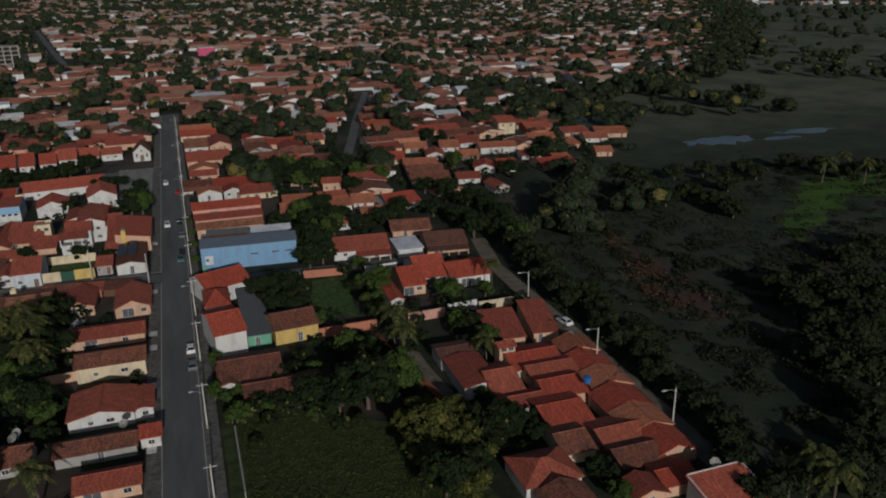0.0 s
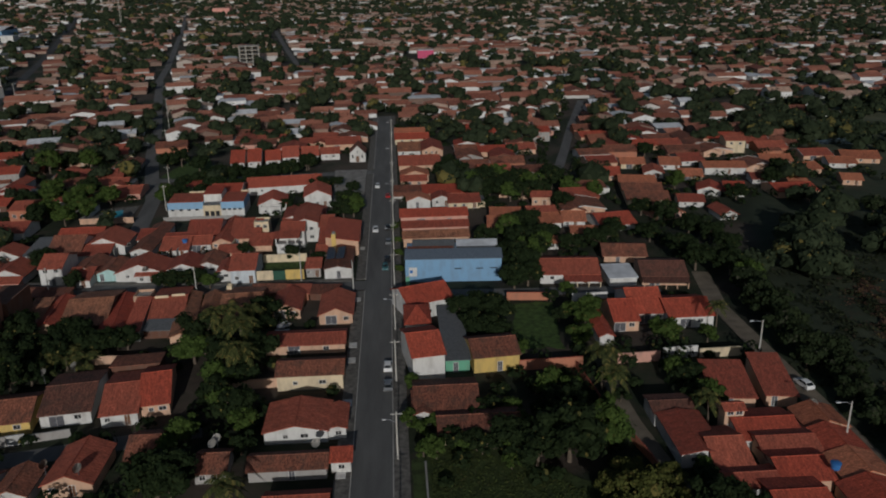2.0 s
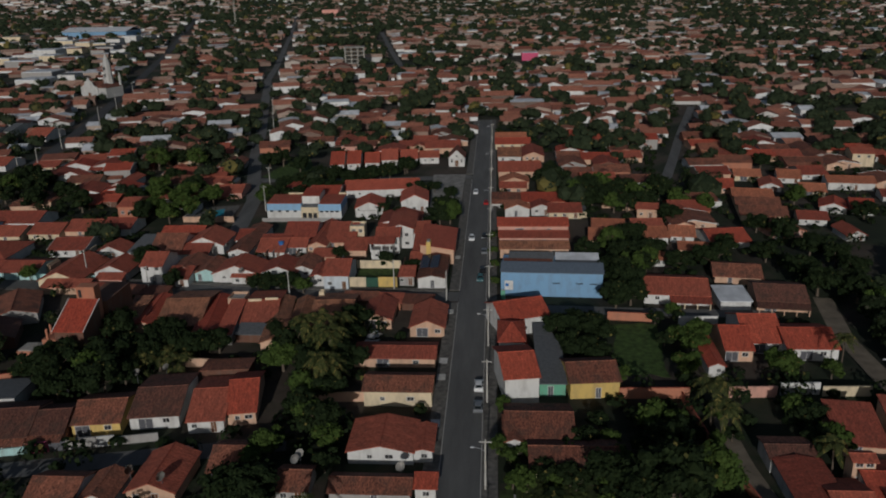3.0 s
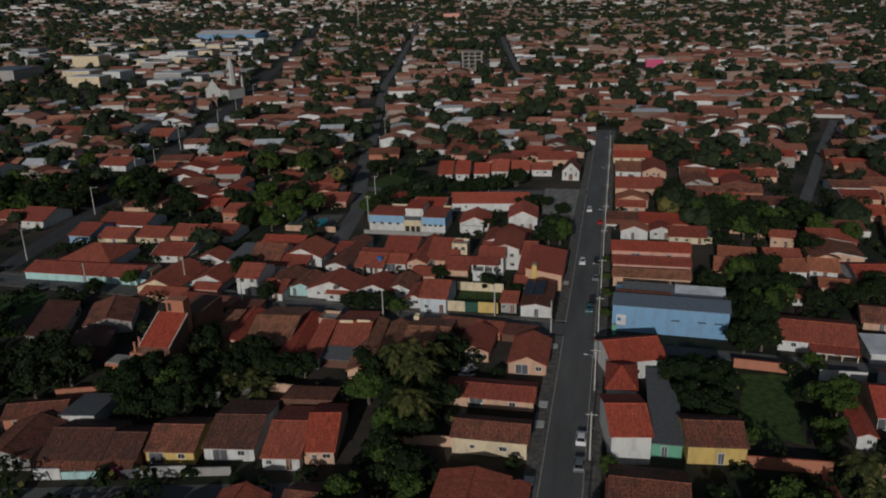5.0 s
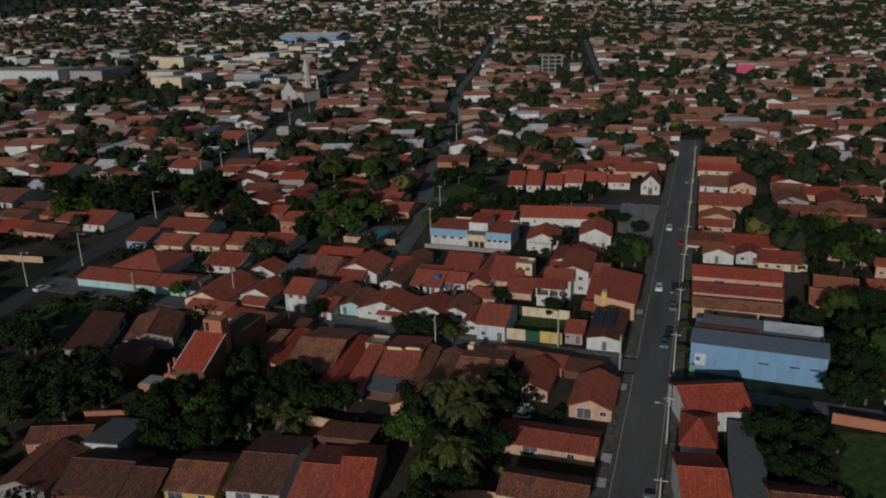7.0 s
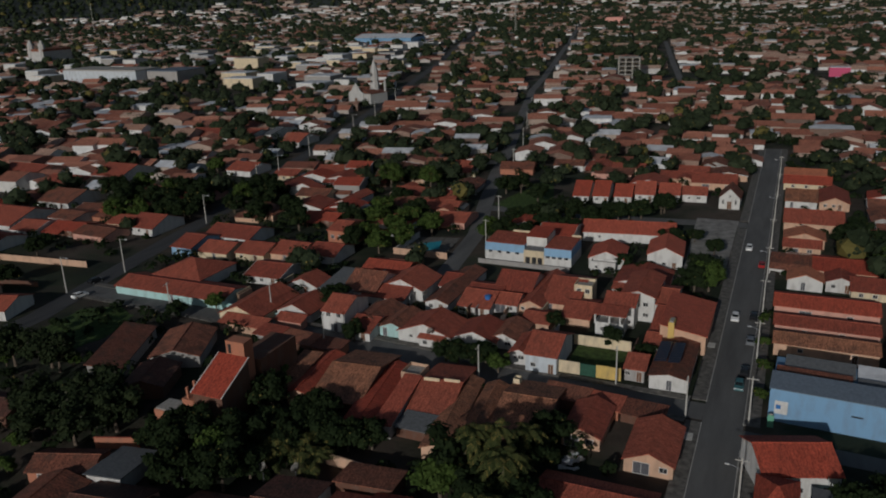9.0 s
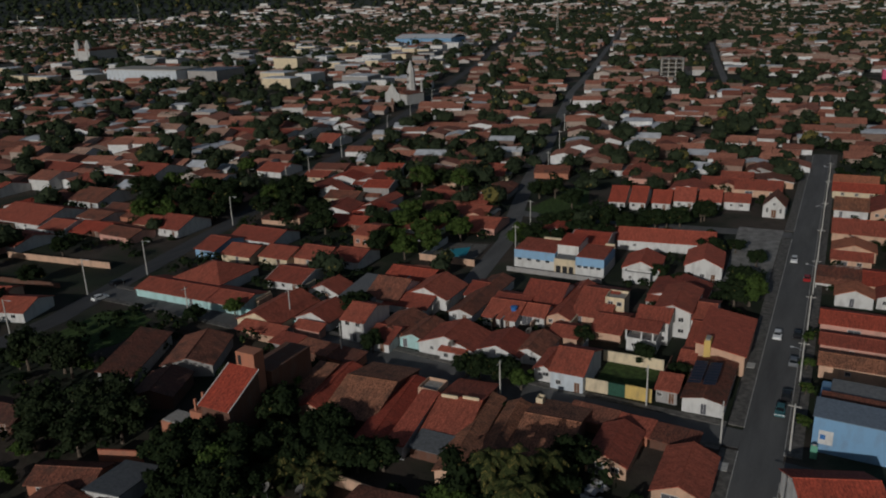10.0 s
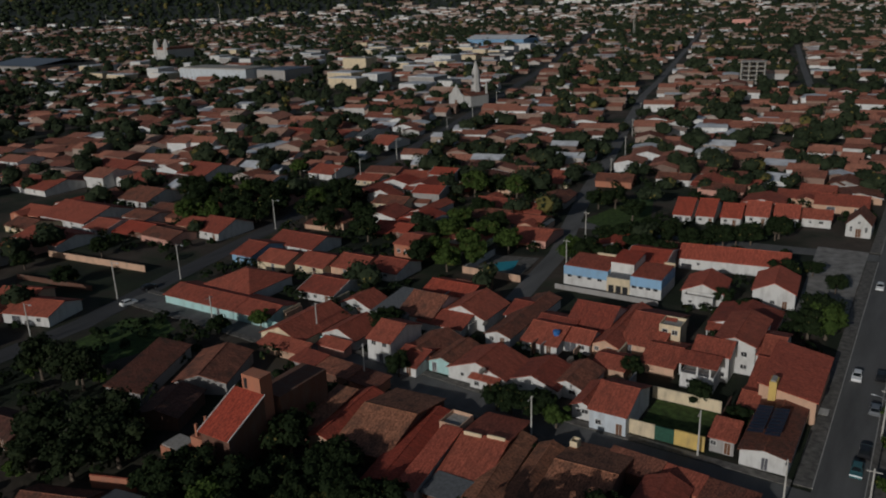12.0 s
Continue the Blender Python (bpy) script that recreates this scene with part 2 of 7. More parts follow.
def bm_tube(bm, points, radii, sides=7):
    rings = []
    for i, p in enumerate(points):
        p = Vector(p)
        along = (Vector(points[min(i + 1, len(points) - 1)]) - Vector(points[max(i - 1, 0)])).normalized()
        a = along.orthogonal().normalized()
        b = along.cross(a)
        rings.append([bm.verts.new(p + radii[i] * (a * math.cos(k * math.tau / sides) + b * math.sin(k * math.tau / sides))) for k in range(sides)])
    for r, s in zip(rings, rings[1:]):
        for k in range(sides):
            bm.faces.new((r[k], r[(k + 1) % sides], s[(k + 1) % sides], s[k]))
    bm.faces.new(rings[0][::-1])
    bm.faces.new(rings[-1])


def mesh_of(name, bm, material, smooth=False):
    me = bpy.data.meshes.new(name)
    bmesh.ops.recalc_face_normals(bm, faces=bm.faces)
    bm.to_mesh(me)
    bm.free()
    me.materials.append(material)
    if smooth:
        for p in me.polygons:
            p.use_smooth = True
    return me


def part(name, bm, material, parent, label="", at=None):
    """Links a bmesh (or a finished mesh) as one part under its thing."""
    me = bm if isinstance(bm, bpy.types.Mesh) else mesh_of(name, bm, material)
    ob = new(name, me)
    ob.parent = parent
    if at is not None:
        ob.matrix_basis = at
    return tagged(ob, label)


def root(name, m, label, category, group="", kind=""):
    ob = new(name)
    ob.matrix_basis = m
    return tagged(ob, label, category, group, kind)


STOCK = {}


def stock(key, make):
    if key not in STOCK:
        STOCK[key] = make()
    return STOCK[key]


def box_mesh(name, x0, x1, y0, y1, z0, z1, material):
    def make():
        bm = bmesh.new()
        bm_box(bm, x0, x1, y0, y1, z0, z1)
        return mesh_of(name, bm, material)
    return stock((name, x0, x1, y0, y1, z0, z1, material.name), make)


def frame_mesh(name, w, h, bar, deep, material):
    def make():
        bm = bmesh.new()
        bm_box(bm, -w / 2, -w / 2 + bar, -deep, 0.02, 0, h)
        bm_box(bm, w / 2 - bar, w / 2, -deep, 0.02, 0, h)
        bm_box(bm, -w / 2 + bar, w / 2 - bar, -deep, 0.02, 0, bar)
        bm_box(bm, -w / 2 + bar, w / 2 - bar, -deep, 0.02, h - bar, h)
        bm_box(bm, -bar / 3, bar / 3, -deep, 0.02, bar, h - bar)
        return mesh_of(name, bm, material)
    return stock((name, w, h, bar, deep, material.name), make)


FACES = {"s": 0, "e": 90, "n": 180, "w": 270}


def wall_spot(w, d, face, u, z):
    """Pose on a house's wall: -y looks out of it, u runs along it from -0.5 to 0.5."""
    out, along = (d, w) if face in "sn" else (w, d)
    return pose(0, 0, 0, 0, 0, FACES[face]) @ pose(u * along, -out / 2, z)


def door(house_ob, w, d, face, u, wide=0.95, high=2.1, material=None):
    wide, high = round(wide, 2), round(high, 2)
    ob = part("door", frame_mesh("door_frame", wide + 0.16, high + 0.08, 0.08, 0.05, WHITE), None, house_ob, at=wall_spot(w, d, face, u, 0.02))
    part("door_leaf", box_mesh("door_leaf", -wide / 2, wide / 2, -0.025, 0.02, 0.0, high, material or WOOD), None, ob)
    return ob


def window(house_ob, w, d, face, u, z=1.05, wide=1.2, high=1.0, material=None):
    ob = part("window", frame_mesh("window_frame", wide, high, 0.09, 0.05, material or WHITE), None, house_ob, at=wall_spot(w, d, face, u, z))
    part("pane", box_mesh("pane", -wide / 2 + 0.09, wide / 2 - 0.09, -0.02, 0.02, 0.09, high - 0.09, DARK), None, ob)
    return ob


def house(x, y, w, d, h=2.9, roof="gable", ridge="x", rise=None, rot=0.0, wall=WHITE, tile=TILE, over=0.35, fronts="s", label="", base=0.0, name="house", category="house", openings=True, verge=False):
    """A house of w by d metres round (x, y); the ridge runs along x or y. Sheds fall towards the side that `ridge` names."""
    ob = root(name, pose(x, y, base, 0, 0, rot), label or "low house with a clay tile roof beside its neighbours", category)
    turn = {"x": 0, "y": 90, "s": 0, "e": 90, "n": 180, "w": 270}[ridge]
    a, b = (w, d) if turn in (0, 180) else (d, w)
    rise = rise if rise is not None else (b * 0.5 * 0.42 if roof != "shed" else b * 0.22)
    turned = pose(0, 0, 0, 0, 0, turn)
    bm = bmesh.new()
    thick = 0.16
    if roof == "gable":
        bm_prism(bm, [(-a / 2, -b / 2, 0), (-a / 2, b / 2, 0), (-a / 2, b / 2, h), (-a / 2, 0, h + rise), (-a / 2, -b / 2, h)], (a, 0, 0))
    elif roof == "shed":
        bm_prism(bm, [(-a / 2, -b / 2, 0), (-a / 2, b / 2, 0), (-a / 2, b / 2, h + rise), (-a / 2, -b / 2, h)], (a, 0, 0))
    else:
        bm_box(bm, -a / 2, a / 2, -b / 2, b / 2, 0, h)
    part("wall", bm, wall, ob, at=turned)
    bm = bmesh.new()
    A, fall = a / 2 + over, rise / (b / 2) * over if roof != "shed" else rise / b * over
    B = b / 2 + over
    if roof == "gable":
        e, t = h - fall + 0.02, h + rise + 0.02
        bm_prism(bm, [(-A, -B, e), (-A, 0, t), (-A, B, e), (-A, B, e + thick), (-A, 0, t + thick), (-A, -B, e + thick)], (2 * A, 0, 0))
    elif roof == "shed":
        bm_prism(bm, [(-A, -B, h - fall + 0.02), (A, -B, h - fall + 0.02), (A, B, h + rise + fall + 0.02), (-A, B, h + rise + fall + 0.02)], (0, 0, thick))
    elif roof == "hip":
        r = max(0.1, A - B)
        p = [(-A, -B, h), (A, -B, h), (A, B, h), (-A, B, h), (-r, 0, h + rise + 0.1), (r, 0, h + rise + 0.1)]
        v = [bm.verts.new(q) for q in p] + [bm.verts.new((q[0], q[1], h + 0.14)) for q in p[:4]]
        for f in ((3, 2, 1, 0), (0, 1, 7, 6), (1, 2, 8, 7), (2, 3, 9, 8), (3, 0, 6, 9), (6, 7, 5, 4), (7, 8, 5), (8, 9, 4, 5), (9, 6, 4)):
            bm.faces.new([v[i] for i in f])
    else:
        bm_box(bm, -a / 2 + 0.15, a / 2 - 0.15, -b / 2 + 0.15, b / 2 - 0.15, h - 0.3, h + 0.01)
    part("roof", bm, tile, ob, at=turned)
    if roof == "gable":
        bm = bmesh.new()
        bm_tube(bm, [(-A - 0.02, 0, h + rise + 0.16), (0, 0, h + rise + 0.15), (A + 0.02, 0, h + rise + 0.16)], [0.13] * 3, 6)
        part("ridge_cap", bm, tile, ob, at=turned)
        if verge:
            for end in (-1, 1):
                bm = bmesh.new()
                q = end * (A + 0.03)
                bm_prism(bm, [(q, -B, e), (q, 0, t), (q, B, e), (q, B, e + 0.26), (q, 0, t + 0.26), (q, -B, e + 0.26)], (end * 0.09, 0, 0))
                part("verge_board", bm, WHITE, ob, at=turned)
    if roof == "flat":
        bm = bmesh.new()
        for q in ((-a / 2, a / 2, -b / 2, -b / 2 + 0.15), (-a / 2, a / 2, b / 2 - 0.15, b / 2), (-a / 2, -a / 2 + 0.15, -b / 2 + 0.15, b / 2 - 0.15), (a / 2 - 0.15, a / 2, -b / 2 + 0.15, b / 2 - 0.15)):
            bm_box(bm, *q, h, h + 0.6)
        part("parapet", bm, wall, ob, at=turned)
    if openings:
        rng = random.Random(int(x * 13 + y * 7 + w * 31))
        tall, dz = min(2.1, h - 0.25), min(0.0, h - 2.5)
        for face in fronts:
            long = w if face in "sn" else d
            form = rng.randrange(5)
            if long < 3.6:
                window(ob, w, d, face, rng.uniform(-0.15, 0.15), 1.1 + dz, rng.choice((0.9, 1.1)), 0.9)
            elif form == 0:
                door(ob, w, d, face, rng.uniform(-0.3, -0.1), 2.4, tall, IRON)
                window(ob, w, d, face, rng.uniform(0.18, 0.32), 1.1 + dz, 1.3, 1.0)
            elif form == 1:
                door(ob, w, d, face, rng.uniform(0.05, 0.3), 0.95, tall)
                window(ob, w, d, face, rng.uniform(-0.35, -0.2), 1.15 + dz, 1.0, 0.9)
            elif form == 2:
                door(ob, w, d, face, rng.uniform(-0.3, 0.1), 0.9, tall, IRON)
            elif form == 3:
                window(ob, w, d, face, rng.uniform(-0.35, -0.15), 1.2 + dz, 0.9, 0.8)
                window(ob, w, d, face, rng.uniform(0.1, 0.35), 1.2 + dz, 1.4, 0.9)
            else:
                door(ob, w, d, face, rng.uniform(0.15, 0.35), 1.0, tall)
                for u in ((-0.3, -0.02) if long > 8 else (-0.25,)):
                    window(ob, w, d, face, u, 1.1 + dz, 1.1, 1.0)
            if h > 4.5:
                window(ob, w, d, face, -0.22, 3.6, 1.2, 1.1)
                window(ob, w, d, face, 0.24, 3.6, 1.2, 1.1)
    return ob


def porch(ob, w, d, h, side, deep=2.6, u0=-0.5, u1=0.5, tile=None, wall=None, open_front=True):
    """A lean-to along one face of a house: its own roof slope on posts, or closed by a wall."""
    long, out = (w, d) if side in "sn" else (d, w)
    at = pose(0, 0, 0, 0, 0, FACES[side]) @ pose(0, -out / 2, 0)
    x0, x1 = u0 * long, u1 * long
    z1, z0 = h - 0.12, h - 0.12 - deep * 0.26
    bm = bmesh.new()
    bm_prism(bm, [(x0 - 0.2, -deep - 0.25, z0 - 0.06), (x1 + 0.2, -deep - 0.25, z0 - 0.06), (x1 + 0.2, 0.0, z1), (x0 - 0.2, 0.0, z1)], (0, 0, 0.12))
    part("lean_to_roof", bm, tile or TILE, ob, at=at)
    if open_front:
        n = max(2, int((x1 - x0) / 2.6) + 1)
        for k in range(n):
            px = x0 + 0.15 + (x1 - x0 - 0.3) * k / (n - 1)
            part("post", box_mesh("post", -0.11, 0.11, -0.11, 0.11, 0, 1.0, wall or WHITE), None, ob, at=at @ pose(px, -deep + 0.1, 0) @ Matrix.Diagonal((1, 1, z0 - 0.02, 1)))
    else:
        bm = bmesh.new()
        bm_prism(bm, [(x0, -deep, 0), (x0, 0, 0), (x0, 0, z1), (x0, -deep, z0)], (x1 - x0, 0, 0))
        part("lean_to_wall", bm, wall or WHITE, ob, at=at)


def wing(ob, w, d, h, side, u, wide, deep, rise, wall, tile):
    """A lower cross gable that juts out of one face."""
    long, out = (w, d) if side in "sn" else (d, w)
    at = pose(0, 0, 0, 0, 0, FACES[side]) @ pose(u * long, -out / 2, 0)
    r = wide / 2
    bm = bmesh.new()
    bm_prism(bm, [(-r, -deep, 0), (r, -deep, 0), (r, -deep, h - 0.2), (0, -deep, h - 0.2 + rise), (-r, -deep, h - 0.2)], (0, deep + 1.2, 0))
    part("wing_wall", bm, wall, ob, at=at)
    e, t, R = h - 0.32, h - 0.12 + rise, r + 0.3
    bm = bmesh.new()
    bm_prism(bm, [(-R, -deep - 0.3, e), (0, -deep - 0.3, t), (R, -deep - 0.3, e), (R, -deep - 0.3, e + 0.14), (0, -deep - 0.3, t + 0.14), (-R, -deep - 0.3, e + 0.14)], (0, deep + out * 0.3, 0))
    part("wing_roof", bm, tile, ob, at=at)
    part("window", frame_mesh("window_frame", 1.1, 1.0, 0.09, 0.05, WHITE), None, ob, at=at @ pose(0, -deep, 1.05))


def leaves(bm, centre, radius, count, size, rng, squash=0.8, shell=0.55):
    """Leaf clumps: small bent quads strewn through the outer part of a lobe."""
    for _ in range(count):
        n = Vector((rng.gauss(0, 1), rng.gauss(0, 1), rng.gauss(0, 1))).normalized()
        if n.z < -0.45:
            n.z *= -0.6
        p = Vector(centre) + Vector((n.x, n.y, n.z * squash)) * radius * (shell + (1 - shell) * rng.random() ** 0.6)
        f = (n + Vector((rng.gauss(0, 0.5), rng.gauss(0, 0.5), rng.gauss(0.35, 0.5)))).normalized()
        u = f.orthogonal().normalized()
        u.rotate(Matrix.Rotation(rng.random() * 6.28, 3, f))
        v = f.cross(u)
        s = size * rng.uniform(0.6, 1.4)
        q = [bm.verts.new(p + u * s * i + v * s * j + f * s * k) for i, j, k in ((-0.5, -0.35, 0), (0.5, -0.35, -0.1), (0.35, 0.5, -0.15), (-0.4, 0.45, 0.05))]
        bm.faces.new(q)


def lump(bm, centre, radius, rng, squash=0.8):
    r = bmesh.ops.create_icosphere(bm, subdivisions=1, radius=radius)
    for v in r["verts"]:
        v.co = Vector(centre) + Vector((v.co.x, v.co.y, v.co.z * squash)) * rng.uniform(0.75, 1.1)


def tree_shape(seed, tall, wide, leaf, count=1500, size=0.55, lobes=24):
    rng = random.Random(seed)
    trunk, crown = bmesh.new(), bmesh.new()
    fork = tall * 0.34
    bm_tube(trunk, [(0, 0, -0.2), (0.05, 0.03, fork * 0.5), (0.02, 0.1, fork)], [0.045 * tall, 0.034 * tall, 0.028 * tall], 8)
    for k in range(lobes):
        a = k * 2.4 + rng.random()
        out = wide * 0.5 * (0.15 if k == 0 else rng.uniform(0.25, 0.85))
        z = tall * (0.8 if k == 0 else rng.uniform(0.40, 0.84) - 0.16 * (out / wide))
        c = (out * math.cos(a), out * math.sin(a), z)
        r = wide * rng.uniform(0.09, 0.22)
        bm_tube(trunk, [(0.02, 0.1, fork * 0.9), (c[0] * 0.5, c[1] * 0.5, (fork + z) * 0.5), c], [0.02 * tall, 0.013 * tall, 0.005 * tall], 5)
        lump(crown, c, r * 0.93, rng)
        leaves(crown, c, r * 1.25, count // lobes, size, rng, 0.8, 0.42)
    return mesh_of("trunk", trunk, BARK), mesh_of("crown", crown, leaf)


def palm_shape(seed, tall, reach, fronds=17, drooping=1.0):
    rng = random.Random(seed)
    trunk, crown = bmesh.new(), bmesh.new()
    lean = rng.uniform(-0.6, 0.6)
    bm_tube(trunk, [(0, 0, -0.2), (lean * 0.3, 0.1, tall * 0.4), (lean, 0.2, tall)], [0.24, 0.17, 0.14], 8)
    for k in range(fronds):
        a = k * 2.399 + rng.random() * 0.4
        up = rng.uniform(-0.15, 1.1)
        pts = []
        for i in range(6):
            s = i / 5
            out = reach * s * math.cos(up * 0.8) * 0.95
            z = tall + reach * (math.sin(up) * s - drooping * 0.75 * s * s)
            pts.append(Vector((lean + out * math.cos(a), 0.2 + out * math.sin(a), z)))
        side = Vector((-math.sin(a), math.cos(a), 0))
        for i in range(5):
            p, q = pts[i], pts[i + 1]
            for j in range(3):
                s0, s1 = p.lerp(q, j / 3), p.lerp(q, (j + 0.75) / 3)
                w = reach * 0.17 * math.sin(math.pi * min(1, (i + j / 3 + 0.7) / 5.6)) + 0.05
                for sgn in (-1, 1):
                    tip = side * sgn * w + Vector((0, 0, -w * rng.uniform(0.3, 0.8))) + (q - p) * 0.25
                    v = [crown.verts.new(c) for c in (s0, s1, s1 + tip, s0 + tip)]
                    crown.faces.new(v if sgn > 0 else v[::-1])
    return mesh_of("trunk", trunk, BARK), mesh_of("crown", crown, LEAF_P)


def plant(shapes, x, y, size=1.0, name="tree", label="", category="tree", group=""):
    ob = root(name, pose(x, y, 0, 0, 0, (x * 37 + y * 91) % 360), label, category, group)
    ob.scale = (size, size, size * (0.9 + (x * 7 + y * 3) % 1 * 0.2))
    part("trunk", shapes[0], None, ob)
    part("crown", shapes[1], None, ob)
    return ob


def slab(name, corners, z0, z1, material, label, category, kind="structure"):
    bm = bmesh.new()
    bm_prism(bm, [(px, py, z0) for px, py in corners], (0, 0, z1 - z0))
    return tagged(new(name, mesh_of(name, bm, material)), label, category, "", kind)


def strip(points, half):
    """The outline of a street of even width along a line of points."""
    left, right = [], []
    for i, p in enumerate(points):
        q0, q1 = Vector(points[max(i - 1, 0)]), Vector(points[min(i + 1, len(points) - 1)])
        n = (q1 - q0).normalized()
        left.append((p[0] - n.y * half, p[1] + n.x * half))
        right.append((p[0] + n.y * half, p[1] - n.x * half))
    return right + left[::-1]


def near_line(x, y, line, reach):
    p = Vector((x, y))
    for a, b in zip(line, line[1:]):
        a, b = Vector(a), Vector(b)
        s = max(0.0, min(1.0, (p - a).dot(b - a) / (b - a).length_squared))
        if (p - a.lerp(b, s)).length < reach:
            return True
    return False


# ---- ground, streets, river plain ----
bm = bmesh.new()
bm_box(bm, -4300, 4300, -700, 4400, -0.6, 0.0)
tagged(new("ground", mesh_of("ground", bm, SOIL)), "flat ground of trodden earth and patchy grass", "ground", "", "structure")

MAIN = [(0, -60), (0, 452)]
SECOND = [(-75.5, 250), (-81, 288), (-91, 322), (-104, 369), (-116, 420), (-137, 500), (-175, 645), (-193, 738), (-306, 1254), (-420, 1757)]
AVENUE = [(-156, 40), (-158, 190), (-167, 231), (-178, 285), (-191, 325), (-208, 390), (-230, 472), (-345, 852), (-640, 1750)]
CROSS = [(-3.4, 199.5), (-40, 200.5), (-69, 203.5), (-119, 207.5), (-162, 209)]
PATHWAY = [(80, 10), (80.5, 120), (80, 178), (84, 200)]
LANE = [(3.4, 193), (40, 191), (70, 190)]
SQUARE = [(-3.4, 322), (-45, 318), (-90, 318)]
THIRD = [(70, 315), (80, 350), (95, 405), (120, 490)]
FOURTH = [(-75, 715), (-105, 880), (-160, 1200)]
STREETS = [(MAIN, 3.4), (SECOND, 2.7), (AVENUE, 3.4), (CROSS, 3.0), (LANE, 2.2), (SQUARE, 3.0), (THIRD, 2.0), (FOURTH, 2.6)]
for i, (line, half) in enumerate(STREETS):
    slab("road", strip(line, half), 0.0, 0.03 + 0.004 * i, ASPHALT_SHADED if line is AVENUE else ASPHALT, "asphalt avenue between low houses, coloured dark for the shade on it" if line is AVENUE else "worn grey asphalt street between low houses", "road")
slab("road", strip([(-112, 117.0), (-81, 123.4), (-30, 134.2)], 2.3), 0.0, 0.03, ASPHALT, "narrow dark asphalt lane before a row of old houses", "road")
slab("road", strip(PATHWAY, 2.2), 0.0, 0.03, DIRT, "pale dirt track along the edge of the river plain", "road")
for side in (-1, 1):
    for y0, y1 in ((-60, 195.5), (203.5, 318), (326, 452)) if side < 0 else ((-60, 189), (197, 452)):
        x0, x1 = sorted((side * 3.42, side * 6.0))
        slab("pavement", [(x0, y0), (x1, y0), (x1, y1), (x0, y1)], 0.0, 0.15, PAVE, "patchy concrete pavement along the street", "pavement")
        k0, k1 = sorted((side * 3.3, side * 3.42))
        slab("kerb", [(k0, y0), (k1, y0), (k1, y1), (k0, y1)], 0.0, 0.17, KERB, "weathered concrete kerb", "kerb")
for off in (4.0, -4.0):
    near = [(x, y + off) for x, y in CROSS]
    near[0] = (-6.2, near[0][1])
    slab("pavement", strip(near, 0.85), 0.0, 0.15, PAVE, "narrow concrete pavement in front of the houses", "pavement")

RIVER_EDGE = [(-60, 74), (0, 76), (178, 79), (256, 119), (270, 165), (290, 205), (310, 215), (340, 190), (400, 190), (420, 270), (484, 366), (700, 560), (1000, 800), (1500, 1100), (3000, 2000)]


def town_limit(y):
    for (y0, x0), (y1, x1) in zip(RIVER_EDGE, RIVER_EDGE[1:]):
        if y0 <= y <= y1:
            return x0 + (x1 - x0) * (y - y0) / (y1 - y0)
    return 70


def ragged(points, step=2.5, wander=2.6, seed=0):
    """A coarse outline broken up into a wandering natural edge."""
    out = []
    for (x0, y0), (x1, y1) in zip(points, points[1:] + points[:1]):
        n = max(1, int(math.hypot(x1 - x0, y1 - y0) / step))
        for k in range(n):
            x, y = x0 + (x1 - x0) * k / n, y0 + (y1 - y0) * k / n
            q = noise.noise_vector((x * 0.22, y * 0.22, seed)) + 0.6 * noise.noise_vector((x * 0.7, y * 0.7, seed))
            out.append((x + q.x * wander, y + q.y * wander))
    return out


def pond(x, y, w, d, seed):
    rng = random.Random(seed)
    pts = [(x + w / 2 * rng.uniform(0.75, 1.1) * math.cos(k * math.tau / 16), y + d / 2 * rng.uniform(0.7, 1.1) * math.sin(k * math.tau / 16)) for k in range(16)]
    pts = ragged(pts, 1.5, min(6.0, d * 0.22), seed)
    slab("water", pts, 0.0, 0.05 + 0.004 * seed, WATER, "still shallow water in the marsh", "water")


pond(234, 287, 40, 16, 1)
pond(284, 291, 34, 11, 2)
pond(206, 352, 26, 14, 3)
pond(150, 372, 14, 10, 4)
pond(262, 282, 22, 7, 5)
pond(760, 1680, 420, 170, 6)
pond(-1500, 2500, 160, 60, 7)

slab("lawn", ragged([(-150, 176), (-136, 174), (-132, 187), (-136, 199), (-143, 203), (-151, 198)], 1.5, 0.9, 8), 0.0, 0.06, LAWN, "patch of mown grass at the street corner", "grass")
slab("lawn", [(-31, 208), (-20.5, 208), (-20.5, 219), (-31, 219)], 0.0, 0.06, LAWN, "green garden lawn behind a street wall", "grass")
slab("lawn", ragged([(30, 160), (39.5, 160), (42, 184), (32, 184)], 1.5, 1.1, 6), 0.0, 0.06, LAWN, "bright green garden lawn behind walls", "grass")
slab("lawn", [(-88, 324), (-71, 312), (-67, 326), (-80, 372)], 0.0, 0.06, LAWN, "grassy square beside the street", "grass")


slab("grass", ragged([(6.4, 122), (14, 127), (24, 122), (36, 112), (44, 100), (44, 60), (6.4, 60)], 2, 0.5, 4), 0.0, 0.06, GRASS_DARK, "rank dark green grass in an overgrown lot", "grass")
slab("lawn", ragged([(209, 213), (224, 219), (241, 216), (254, 216), (270, 190), (238, 192), (216, 197), (197, 183), (170, 164), (171, 178), (194, 198)], 2.5, 5.0, 2), 0.0, 0.06, GRASS_BRIGHT, "vivid green marsh grass in the river plain", "grass")
slab("bare_patch", ragged([(120, 182), (114, 166), (108, 148), (107, 138), (116, 132), (121, 146), (123, 166)], 1.5, 2.2, 5), 0.0, 0.05, RUSTY, "bare rust-brown patch in the marsh", "ground")
